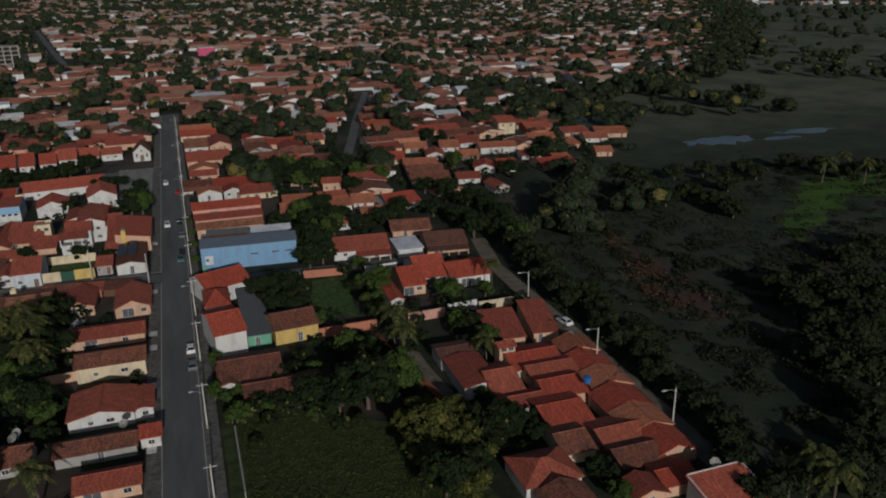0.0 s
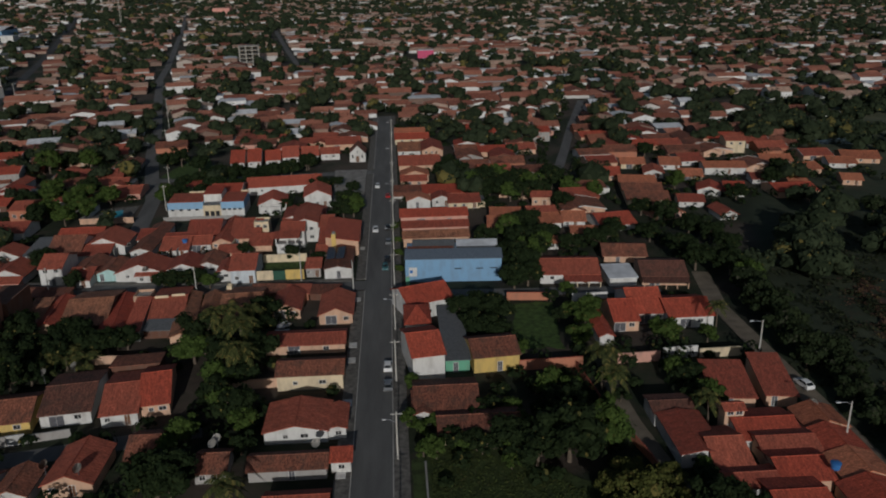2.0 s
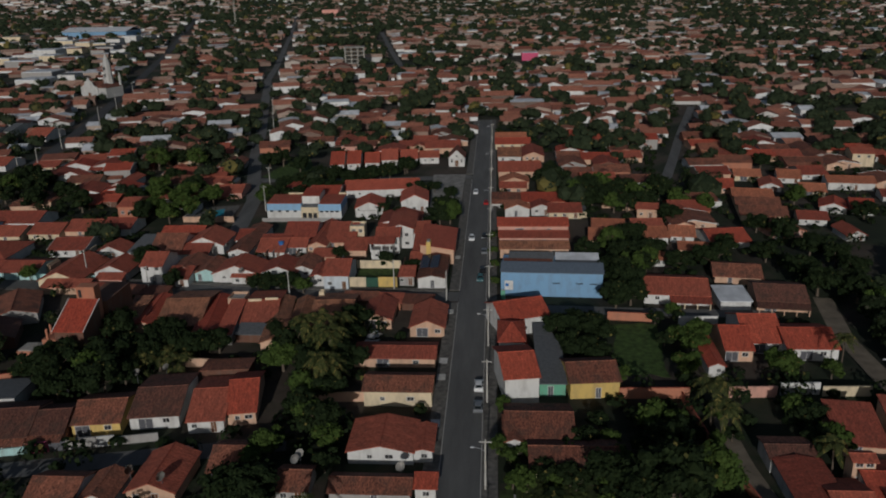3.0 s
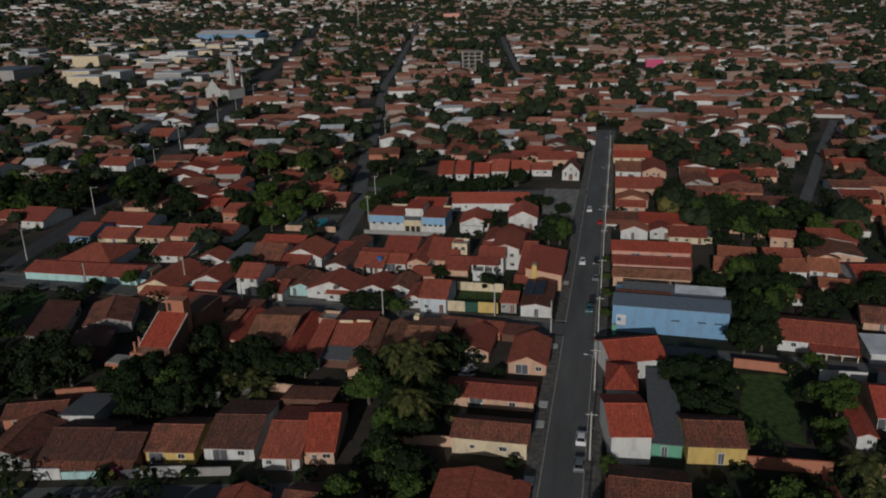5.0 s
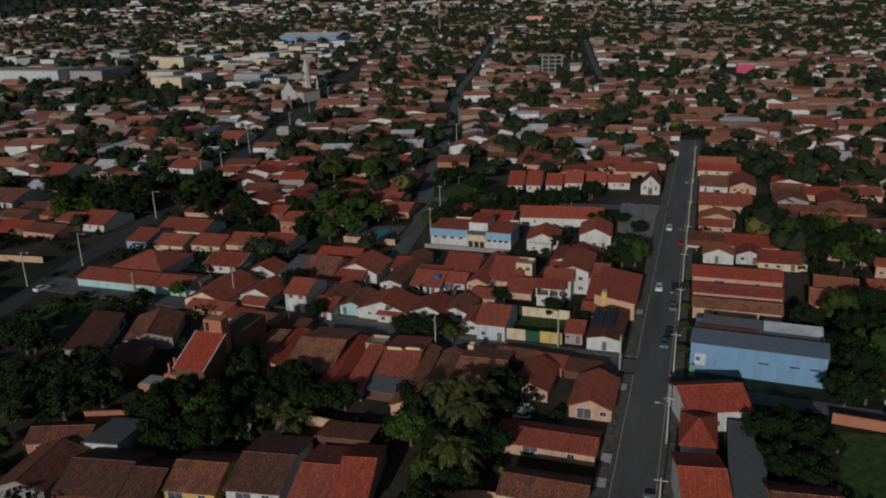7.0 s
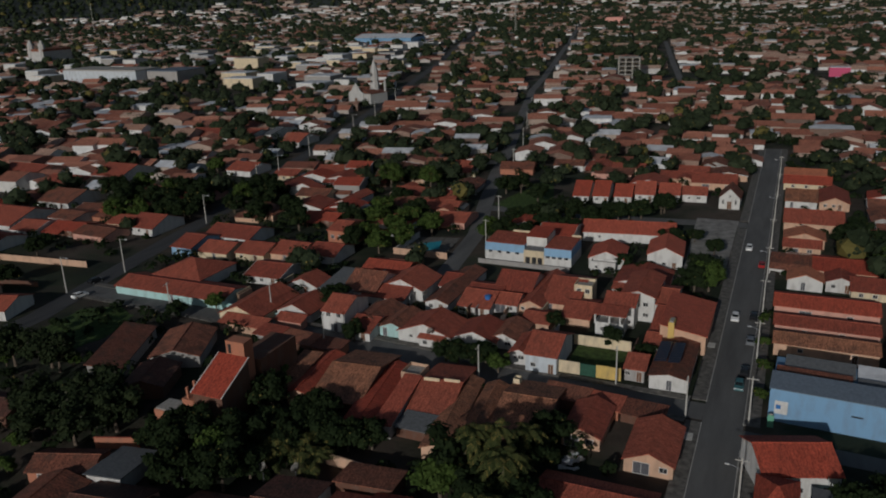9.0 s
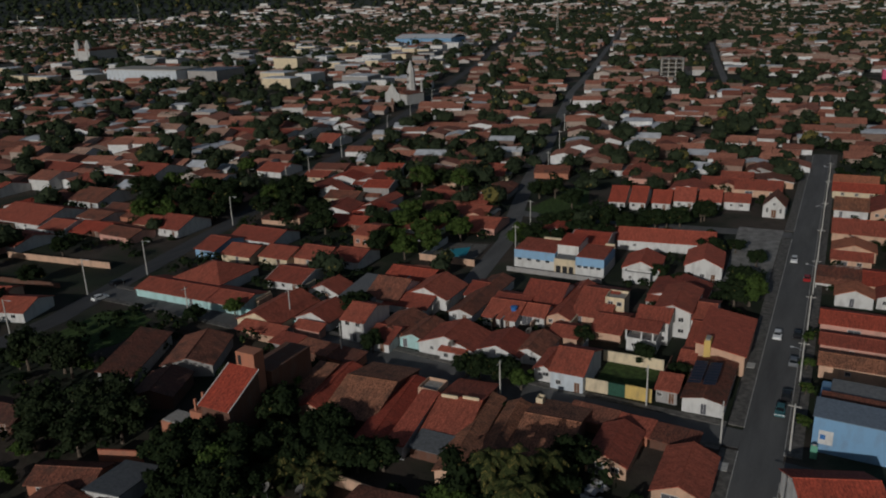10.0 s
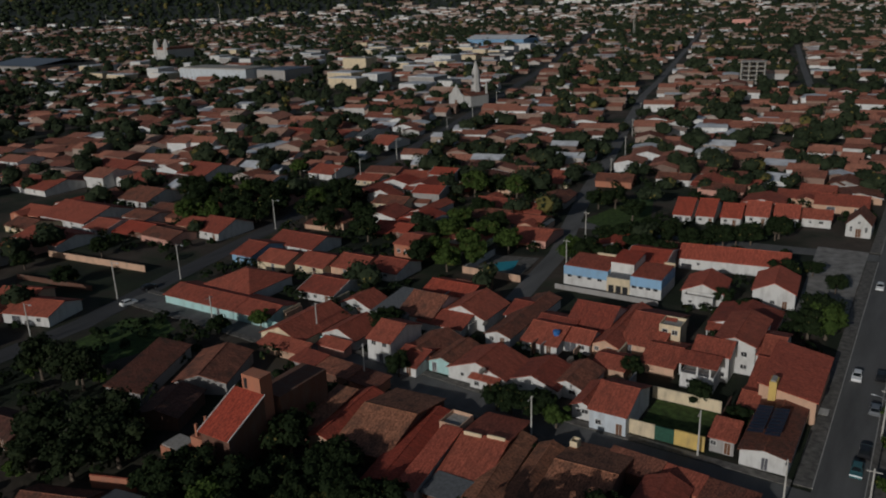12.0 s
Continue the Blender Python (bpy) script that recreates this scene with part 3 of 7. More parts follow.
slab("plaza", [(-19, 326), (-6.2, 326), (-6.2, 272), (-16.5, 268)], 0.0, 0.09, PLAZA, "paved square in front of the chapel", "pavement")
slab("footpath", strip([(45, 150), (45.5, 130), (47, 117), (50, 100)], 1.4), 0.0, 0.04, DIRT, "narrow earth footpath between garden walls", "path")
slab("water", [(-91.4, 265.3), (-86.1, 270.0), (-88.2, 277.5), (-92.8, 273.5)], 0.0, 0.12, POOLW, "turquoise swimming pool water", "water")
slab("pool_deck", [(-96, 262), (-82.5, 266), (-84, 282), (-97, 279)], 0.0, 0.08, PAVE, "pale paved deck round the pool", "pavement")


# ---- the town climbs a long slope towards low wooded hills ----
def rise_at(x, y):
    r = math.hypot(x, y)
    a = math.degrees(math.atan2(x, y))
    top = 110 + 60 * max(0.0, min(1.0, (-a - 14) / 22)) - 55 * max(0.0, min(1.0, (a - 4) / 20))
    s = max(0.0, min(1.0, (r - 2300) / 1400))
    return top * s * s * (3 - 2 * s)


def hills():
    verts, faces = [], []
    n, rows = 110, 16
    for j in range(rows):
        for i in range(n + 1):
            a, r = radians(-80 + 145 * i / n), 2050 + 130 * j
            x, y = r * math.sin(a), r * math.cos(a)
            z = rise_at(x, y) + (0 if j < 5 else 9) * noise.noise((i * 0.5, j * 0.8, 0)) - (2.5 if j == 0 else 0)
            verts.append((x, y, z + 0.4))
    for j in range(rows - 1):
        for i in range(n):
            k = j * (n + 1) + i
            faces.append((k, k + 1, k + n + 2, k + n + 1))
    me = bpy.data.meshes.new("backdrop")
    me.from_pydata(verts, [], faces)
    me.materials.append(WOODED)
    for p in me.polygons:
        p.use_smooth = True
    tagged(new("backdrop", me), "long wooded slope rising beyond the town", "hills", "", "structure")


hills()
# ---- houses ----
# west side of the main street, south of the cross street
house(-9.3, 182.6, 7.5, 12.2, 2.32, ridge="y", wall=PEACH, label="small peach house with a steep red tile gable")
house(-20.9, 186.0, 6.4, 11.2, 2.32, ridge="y", wall=PEACH, label="small house with a red tile gable and a cluttered yard")
house(-14.8, 165.7, 16.5, 7.1, 2.08, rise=0.95, wall=PEACH, label="long low house with a shallow red tile roof")
house(-12.3, 150.3, 12.5, 7.0, 3.2, rise=1.2, wall=CREAM, tile=TILE_OLD, label="cream plastered house with old brown tiles and a brown door")
house(-13.0, 133.4, 10.7, 9.5, 2.3, ridge="y", rise=1.15, label="white gabled house with a low red tile roof")
house(-6.1, 133.2, 3.0, 7.8, 2.24, ridge="y", rise=0.37, label="narrow red-roofed annexe beside a white house")
house(-13.2, 120.6, 12.2, 4.7, 2.08, wall=GREY, tile=TILE_OLD, label="long house under worn brown tiles")
house(-4.9, 120.9, 3.1, 2.7, 2.16, "shed", ridge="s", tile=TILE_NEW)
house(-10.8, 109.9, 9.2, 5.3, 2.08, wall=PEACH, label="house with an even orange tile roof on the street")
house(-46.3, 122.2, 7.5, 10.5, 2.32, ridge="y", wall=PEACH, label="house with orange and brown gabled slopes")
house(-37.0, 126.7, 4.6, 8.9, 2.32, wall=PEACH, tile=TILE_OLD, label="house under worn brown tiles among trees")
house(-53.9, 118.2, 5.0, 7.1, 2.32, ridge="y", tile=TILE_OLD, label="house under ridged brown tiles")
house(-61.0, 118.3, 7.4, 7.1, 2.16, tile=TILE_OLD)
house(-25.2, 121.7, 4.8, 6.4, 2.0, wall=GREY, tile=TILE_OLD, label="small outhouse with patched brown tiles")

# block between the cross street and the gardens behind it
# dark brick walls here hold the deep yard shade in their colour
house(-78.2, 184.0, 3.8, 13.0, 2.2, "shed", ridge="s", rise=1.2, rot=4, wall=DARKBRICK, tile=TILE_MOTTLED, label="narrow house under mottled tiles", openings=False)
house(-74.0, 184.6, 4.6, 17.0, 2.4, ridge="y", rise=0.9, rot=6, wall=PEACH, tile=TILE_NEW, label="long narrow house with a bright red tile gable", openings=False)
house(-66.3, 186.6, 9.6, 20.5, 2.2, rise=2.3, rot=5, wall=DARKBRICK, tile=TILE_MOTTLED, label="wide house under patched mottled tiles", openings=False)
house(-58.8, 182.0, 6.0, 22.0, 2.4, ridge="y", rise=0.8, rot=9, wall=DARKBRICK, tile=TILE_NEW, label="long house under a deep red tile gable", openings=False)
house(-53.7, 179.2, 2.9, 15.4, 2.6, "shed", ridge="s", rise=1.5, rot=5, tile=TILE_BRIGHT, label="narrow white house under one bright red slope", openings=False)
house(-55.4, 189.9, 3.9, 4.4, 3.6, "flat", wall=PEACH, tile=CONCRETE, label="peach flat-roofed block with a parapet", openings=False)
ridge_house = house(-48.6, 187.4, 7.4, 19.4, 2.2, rise=1.7, rot=6, wall=DARKBRICK, tile=TILE, label="dark red roofed house with pale parapets along its ridge", openings=False)
for u in (-1.9, 1.9):
    part("ridge_parapet", box_mesh("ridge_parapet", -1.5, 1.5, -0.12, 0.12, 0, 0.75, CREAM), None, ridge_house, at=pose(u, -0.35 + 0.1 * u, 3.8))
house(-47.8, 175.2, 6.4, 4.6, 1.92, "shed", ridge="s", rise=0.43, wall=DARKBRICK, tile=SHEET, label="lean-to with grey sheet roofing", openings=False)
house(-43.4, 180.6, 4.4, 24.5, 2.3, ridge="y", rise=0.75, rot=7, wall=PEACH, tile=TILE_MOTTLED, label="long narrow house under old striped orange tiles", openings=False)
house(-38.6, 183.2, 4.0, 18.5, 2.3, ridge="y", rise=0.75, rot=5, wall=CREAM, tile=TILE_MOTTLED, label="long narrow house under old striped orange tiles", openings=False)
house(-31.6, 186.8, 9.0, 18.0, 2.2, rise=2.0, rot=3, wall=DARKBRICK, tile=TILE_MOTTLED, label="wide house under old mottled tiles behind a palm", openings=False)
house(-36.0, 193.4, 1.2, 1.6, 3.4, "flat", wall=CREAM, tile=CONCRETE, name="chimney", category="chimney", label="pale square chimney between two old roofs", openings=False)
house(-12.8, 193.0, 7.0, 4.4, 1.70, "shed", ridge="s", rise=0.5, rot=-4, wall=DARKBRICK, tile=TILE_OLD, name="outbuilding", category="outbuilding", label="low outbuilding with a tile lean-to roof on the shaded street", openings=False)
house(-19.6, 193.5, 5.7, 4.4, 1.85, "shed", ridge="s", rise=0.5, rot=-4, wall=BRICK, tile=TILE, name="outbuilding", category="outbuilding", label="low outbuilding with a tile lean-to roof on the shaded street", openings=False)
house(-26.9, 194.0, 7.9, 4.4, 2.00, "shed", ridge="s", rise=0.5, rot=-4, wall=DARKBRICK, tile=TILE_OLD, name="outbuilding", category="outbuilding", label="low outbuilding with a tile lean-to roof on the shaded street", openings=False)
house(-79.3, 197.7, 6.5, 4.4, 1.70, "shed", ridge="s", rise=0.5, rot=-4, wall=BRICK, tile=TILE_OLD, name="outbuilding", category="outbuilding", label="low outbuilding with a tile lean-to roof on the shaded street", openings=False)
house(-87.3, 198.2, 8.5, 4.4, 1.85, "shed", ridge="s", rise=0.5, rot=-4, wall=DARKBRICK, tile=TILE_OLD, name="outbuilding", category="outbuilding", label="low outbuilding with a tile lean-to roof on the shaded street", openings=False)
house(-95.1, 198.8, 6.1, 4.4, 2.00, "shed", ridge="s", rise=0.5, rot=-4, wall=GREY, tile=TILE, name="outbuilding", category="outbuilding", label="low outbuilding with a tile lean-to roof on the shaded street", openings=False)

# row of old roofs in the south-west
house(-91.0, 134.6, 8.4, 11.5, 2.3, ridge="y", rise=1.5, rot=9, wall=GREY, tile=TILE_OLD, label="house with a ridge across the row under worn brown tiles")
row_house = house(-79.9, 136.4, 10.1, 12.1, 2.4, rise=2.06, rot=9, wall=PINK, tile=TILE_DARK, label="house with a broad red tile roof in a low row")
porch(row_house, 10.1, 12.1, 2.3, "s", 1.7, -0.48, 0.48, TILE_OLD, GREY)
row_house = house(-71.8, 137.0, 5.6, 10.0, 2.4, rise=1.71, rot=9, wall=BRICK, tile=TILE_DARK, label="narrow house with a red tile roof in a low row")
porch(row_house, 5.6, 10.0, 2.3, "s", 1.7, -0.48, 0.48, TILE_OLD, GREY)
house(-64.6, 140.5, 8.2, 10.4, 2.5, rise=1.76, rot=8, wall=YELLOW, tile=TILE_OLD, label="ochre house under old mottled orange-brown tiles")
house(-55.6, 145.6, 8.5, 15.4, 2.5, rise=1.6, rot=8, tile=TILE_DARK, label="house with dark tiles and a white framed front")
house(-46.0, 144.9, 6.2, 16.0, 2.4, rise=1.9, rot=8, label="house with a deep red tile roof and white trim")
house(-40.6, 147.0, 4.9, 15.0, 2.6, rise=2.5, rot=10, wall=PEACH, tile=TILE_NEW, label="house with a raised bright red tile roof")
house(-47.5, 157.5, 9.0, 6.0, 2.2, "shed", ridge="n", rise=0.8, rot=6, wall=DARKBRICK, tile=TILE_OLD, label="low rear building under dark tiles", openings=False)

# corner block north of the cross street, front row
house(-10.5, 214.4, 7.0, 18.6, 2.72, ridge="y", rise=0.69, tile=TILE_OLD, label="white corner house with solar panels on its tile roof")
house(-10.3, 232.2, 9.1, 19.2, 4.2, "shed", ridge="e", rise=1.5, wall=PEACH, tile=TILE_BRIGHT, label="large house with one broad bright red tile roof")
house(-15.7, 235.2, 2.8, 19.2, 2.72, rise=1.97, openings=False)
house(-16.2, 243.4, 4.5, 12.5, 4.2, rise=1.62, openings=False)
house(-15.9, 223.2, 2.7, 8.9, 2.4, rise=0.94, openings=False)
house(-17.0, 209.0, 3.7, 4.6, 2.56, "shed", ridge="s", wall=GREY, label="garage with a red tile lean-to roof")
house(-26.0, 228.2, 6.0, 5.2, 2.5, "flat", tile=CONCRETE, label="white flat-roofed front block of a two-storey house")
house(-25.0, 235.0, 6.6, 7.8, 5.2, rise=1.5, label="two-storey white house with red tiles and a terrace")
house(-21.9, 243.6, 7.5, 14.9, 6.0, ridge="y", rise=1.23, label="two-storey white house with a hollow red roof")
house(-34.8, 210.1, 6.3, 12.2, 3.75, rise=2.23, wall=SKYW, label="tall house with a cream and pale blue front")
house(-40.0, 210.7, 3.8, 9.3, 2.56, ridge="y", label="red-roofed wing beside a two-storey house")
house(-45.4, 216.6, 6.7, 9.6, 2.24, ridge="y", rise=1.30, tile=TILE_OLD)
house(-51.3, 214.3, 9.8, 9.4, 2.24, ridge="y", rise=1.84)
house(-62.2, 213.2, 12.4, 9.6, 2.4, ridge="y", rise=2.29, label="white house with a deep red tile gable")
house(-60.0, 208.3, 5.6, 2.6, 2.08, "shed", ridge="s", rise=0.61, label="white street front with a tiled lean-to")
house(-70.4, 214.4, 6.1, 10.2, 2.24, ridge="y", rise=1.18, wall=AQUA, tile=TILE_OLD, label="house with an aqua gable and brown-red tiles")
house(-76.6, 215.6, 8.2, 11.1, 2.24, ridge="y", rise=1.55, tile=TILE_OLD)
house(-76.8, 210.8, 5.8, 11.0, 2.08, rise=1.44)
house(-84.2, 213.0, 5.7, 11.0, 4.8, rise=2.02, label="white two-storey house with a dark garage")
house(-96.5, 214.5, 9.0, 9.7, 2.24, ridge="y", label="white house with a porch and red tile gable")
house(-107.8, 212.2, 11.1, 16.6, 2.08, ridge="y", wall=CREAM, label="house with a long red roof and a tiled veranda")
house(-134.4, 214.8, 34.3, 10.4, 2.16, rise=1.36, wall=AQUA, label="long pale aqua and white house under brown-red tiles")
house(-139.0, 225.7, 15.7, 14.9, 2.8, "hip", label="broad house with a red hipped tile roof")
house(-104.1, 201.3, 11.8, 3.3, 1.92, "shed", ridge="s", rise=0.83, wall=PEACH, label="tiled veranda along the front of a house", openings=False)
house(-95.1, 206.6, 6.9, 2.5, 1.92, "shed", ridge="s", rise=0.66, wall=PINK, label="small tiled porch roof on a pink wall", openings=False)

# corner block, second row
house(-78.7, 236.4, 11.6, 11.5, 2.72, ridge="y", label="white gabled house with a wide red roof")
house(-66.9, 238.3, 5.8, 25.5, 2.4, ridge="y", rise=0.98, tile=TILE_OLD, label="house under a long brown ridge with a white gable")
house(-52.3, 244.9, 9.2, 14.8, 2.24)
house(-58.0, 233.0, 7.8, 12.5, 2.08, rise=1.95)
house(-58.7, 238.9, 8.4, 8.9, 2.08, rise=1.18, openings=False)
house(-51.8, 233.6, 6.6, 7.0, 2.4)
house(-45.6, 242.5, 5.4, 22.6, 2.4, ridge="y", rise=1.22, wall=PEACH, label="house with a peach gable and a long red roof")
house(-39.5, 244.8, 8.3, 19.8, 2.24, rise=3.04, wall=PEACH, label="broad red-roofed house with a peach wall")
house(-35.3, 242.3, 4.3, 4.8, 5.0, "flat", wall=CREAM, tile=CONCRETE, label="cream upper storey with a flat roof")
house(-34.1, 234.3, 6.4, 12.1, 2.08, rise=1.57, wall=PEACH, openings=False)
house(-81.3, 227.9, 11.3, 5.1, 1.92, "shed", ridge="s", rise=1.40, label="tiled veranda roof in front of a white gable", openings=False)
house(-69.2, 242.9, 4.3, 11.4, 2.08, rise=1.48, openings=False)
house(-41.8, 226.5, 6.2, 7.5, 2.08, rise=0.99, wall=PEACH, openings=False)
house(-104.2, 228.7, 8.7, 7.1, 2.4, ridge="y")
house(-94.7, 231.1, 8.1, 12.3, 2.4, "shed", ridge="s", rise=1.28, tile=SHEET, label="yard building with grey sheet roofing")
house(-88.3, 233.4, 8.9, 14.4, 2.4, tile=TILE_OLD)

# houses round the small square
house(-36.5, 273.8, 9.2, 11.4, 3.0, ridge="y", rise=2.0, rot=5, tile=TILE_BRIGHT, label="white gabled house with a red tile roof near the square")
house(-36.2, 266.4, 6.6, 2.6, 2.4, "flat", tile=CONCRETE, label="flat-topped white porch before a gabled house", name="outbuilding", category="outbuilding")
house(-21.9, 279.0, 9.0, 13.0, 4.1, ridge="y", rise=2.1, rot=5, tile=TILE_BRIGHT, label="white gabled house with a red tile roof by the trees")
house(-35.6, 298.5, 26.5, 11.6, 2.9, rise=2.1, rot=7, tile=TILE_BRIGHT, label="long white house under a worn orange roof near the square")
for x, y, w, d, rise in ((-60.3, 343.0, 5.3, 19.0, 3.2), (-53.7, 344.5, 5.2, 19.0, 3.2), (-46.0, 344.0, 5.8, 15.0, 2.6), (-39.4, 349.5, 6.6, 16.0, 2.8), (-31.2, 350.5, 6.9, 14.0, 2.4)):
    house(x, y, w, d, 2.7, rise=rise, rot=6, tile=TILE_NEW if w < 6 else TILE_BRIGHT, label="terrace house whose bright red roof falls to the square")
house(-22.6, 350.8, 8.0, 10.0, 2.7, rise=1.7, rot=4, label="low white house beside the chapel")
house(-18.0, 371.5, 15.5, 12.5, 2.7, rise=2.1, rot=3, wall=PEACH, label="broad red-roofed house behind the chapel")

# east side of the main street
house(9.5, 155.0, 6.3, 13.2, 5.3, rise=1.95, rot=9, tile=TILE_NEW, label="tall white house with a bright red tile roof", openings=False)
house(10.5, 183.3, 11.0, 10.6, 4.0, rise=2.1, rot=20, tile=TILE_NEW, label="house with a red roof and white end wall")
house(23.6, 155.6, 9.2, 9.6, 3.4, rise=1.65, rot=6, wall=YELLOW, tile=TILE_OLD, label="ochre house under old orange tiles")
house(9.0, 170.8, 5.3, 10.3, 4.2, "hip", tile=TILE_NEW, label="house with a small dark red hipped roof")
house(16.3, 164.0, 4.8, 25.4, 2.64, "shed", ridge="s", rise=0.52, wall=GREEN, tile=SHEET, label="long green building under a grey sheet roof")
house(8.8, 136.1, 3.5, 8.1, 2.4, ridge="y", rise=0.63, tile=TILE_OLD, label="white gabled house under brown tiles")
house(18.1, 129.3, 13.9, 7.6, 2.24, rise=1.22, wall=CREAM, tile=TILE_OLD, label="long house under dark sooty tiles")
house(13.0, 138.5, 11.2, 11.4, 2.4, rise=1.79, wall=CREAM, tile=TILE_OLD, label="broad house under brown mottled tiles")
house(48.5, 166.7, 3.0, 14.3, 2.4, ridge="y", tile=TILE_NEW)
house(54.7, 172.4, 5.4, 12.2, 2.56, wall=PEACH, tile=TILE_NEW)
house(60.8, 177.2, 7.5, 14.6, 2.56, tile=TILE_NEW)
house(69.4, 172.8, 10.0, 11.7, 2.72, rise=1.83, tile=TILE_NEW, label="large bright red roof over a white porch")
garden_house = house(49.1, 201.8, 15.0, 13.0, 2.5, rise=1.8, rot=-5, tile=TILE, label="wide red-roofed house with a porch beyond the garden wall")
porch(garden_house, 15.0, 13.0, 2.4, "s", 2.6, -0.1, 0.5, TILE, CREAM)
garden_house = house(72.5, 197.9, 11.1, 12.6, 2.5, rise=1.7, rot=-7, wall=PEACH, tile=TILE_DARK, label="house with a dark red roof and a shaded porch")
porch(garden_house, 11.1, 12.6, 2.4, "s", 2.4, -0.5, 0.5, TILE_DARK, PEACH)
house(61.4, 196.4, 6.9, 8.2, 2.2, "shed", ridge="s", rise=0.5, tile=ZINC, label="yard building under pale sheet roofing", openings=False)
house(52.4, 122.0, 6.9, 12.0, 2.7, ridge="y", rise=0.55, tile=TILE, label="white house with a long red tile roof by the footpath")
house(52.1, 131.3, 7.0, 6.0, 2.6, rise=0.6, tile=TILE_DARK, label="rear part of a white house under dark tiles")
house(65.4, 138.4, 7.4, 11.0, 2.2, "shed", ridge="s", rise=1.6, rot=-7, wall=PEACH, tile=TILE, label="house under one broad red slope among garden trees")
house(74.3, 139.3, 5.4, 13.0, 2.2, "shed", ridge="s", rise=1.7, rot=-8, wall=PEACH, tile=TILE, label="house under one long red slope by the dirt track")
house(61.1, 126.3, 3.3, 2.6, 4.6, rise=0.47, wall=PEACH, label="small tower-like peach house")

# row of roofs along the river path
house(76.1, 125.3, 7.4, 6.6, 2.2, ridge="y", rise=1.3, wall=PEACH, tile=TILE_ORANGE, over=0.22, label="joined house with a red tile roof down to the river path", openings=False)
house(75.0, 118.3, 8.6, 6.6, 2.0, ridge="y", rise=1.55, wall=PEACH, tile=TILE_NEW, over=0.22, label="joined house with a red tile roof down to the river path", openings=False)
house(74.9, 111.2, 8.0, 6.6, 2.3, ridge="y", rise=1.3, wall=PEACH, tile=TILE_ORANGE, over=0.22, label="joined house with a red tile roof down to the river path", openings=False)
house(73.9, 104.2, 9.0, 6.6, 2.05, ridge="y", rise=1.6, wall=PEACH, tile=TILE_NEW, over=0.22, label="joined house with a red tile roof down to the river path", openings=False)
house(73.7, 97.2, 8.4, 6.6, 2.25, ridge="y", rise=1.35, wall=PEACH, tile=TILE_ORANGE, over=0.22, label="joined house with a red tile roof down to the river path", openings=False)
house(73.7, 90.1, 7.6, 6.6, 2.0, ridge="y", rise=1.5, wall=PEACH, tile=TILE_NEW, over=0.22, label="joined house with a red tile roof down to the river path", openings=False)
house(56.4, 118.5, 5.8, 11.0, 2.08, rise=1.73, wall=PEACH)
house(65.6, 124.4, 10.3, 9.1, 2.08, rise=1.19, tile=TILE_NEW)
house(66.8, 118.8, 9.3, 9.0, 2.08, rise=1.19, wall=PEACH)
house(65.8, 112.7, 7.8, 8.8, 2.24, rise=1.17, wall=PEACH, tile=TILE_NEW, label="low house with a peach side wall and red tiles", openings=False)
house(62.1, 104.9, 8.0, 11.9, 2.0, rise=1.3, wall=DARKBRICK, tile=TILE_NEW, label="wide house under weathered red tiles", openings=False)
house(68.1, 95.4, 8.2, 8.6, 2.0, rise=1.14, wall=PEACH, openings=False)
house(67.5, 89.7, 7.4, 7.1, 2.0, rise=0.95, wall=DARKBRICK, tile=TILE_OLD, openings=False)
house(59.7, 96.5, 5.3, 8.4, 2.0, rise=1.11, wall=CREAM, tile=TILE_OLD, openings=False)
house(52.2, 90.3, 9.1, 8.0, 2.24, "hip", label="house with a hipped red tile roof by the footpath")
house(52.3, 82.4, 7.4, 5.0, 2.16, ridge="y", tile=TILE_OLD)
house(64.0, 81.1, 5.7, 4.4, 2.08, ridge="y", rise=1.12, wall=PEACH)
house(70.0, 82.8, 5.6, 5.7, 2.08, rise=0.78, wall=PEACH, tile=TILE_NEW, openings=False)
river_house = house(74.4, 74.2, 9.4, 8.4, 2.8, "shed", ridge="s", rise=1.4, rot=1, tile=TILE_BRIGHT, label="house with a broad bright red slope and white verges", openings=False)
for verge_at in ((-4.75, 0.0, 0.16, 9.0), (4.75, 0.0, 0.16, 9.0)):
    bm = bmesh.new()
    bm_prism(bm, [(verge_at[0] - 0.1, -4.5, 2.95), (verge_at[0] + 0.1, -4.5, 2.95), (verge_at[0] + 0.1, 4.5, 4.45), (verge_at[0] - 0.1, 4.5, 4.45)], (0, 0, 0.1))
    part("verge_board", bm, WHITE, river_house)
bm = bmesh.new()
bm_box(bm, -4.65, 4.65, 4.5, 4.7, 4.2, 4.56)
part("ridge_board", bm, WHITE, river_house)
house(57.4, 110.3, 8.5, 5.1, 2.0, rise=0.70)

# gardens in the south-west
house(-95.4, 144.2, 10.5, 6.4, 2.4, rise=1.1, rot=19, wall=BRICK, tile=TILE_OLD, label="brick house with an old tile roof in the gardens")
house(-86.4, 146.4, 6.0, 9.0, 2.3, "shed", ridge="n", rise=0.9, rot=9, tile=SHEET, label="white shed whose dark sheet roof falls to the back", openings=False)
house(-124.0, 153.5, 11.0, 7.0, 2.4, rise=1.2, rot=6, wall=DARKBRICK, tile=TILE_DARK, label="red-roofed house among garden trees")

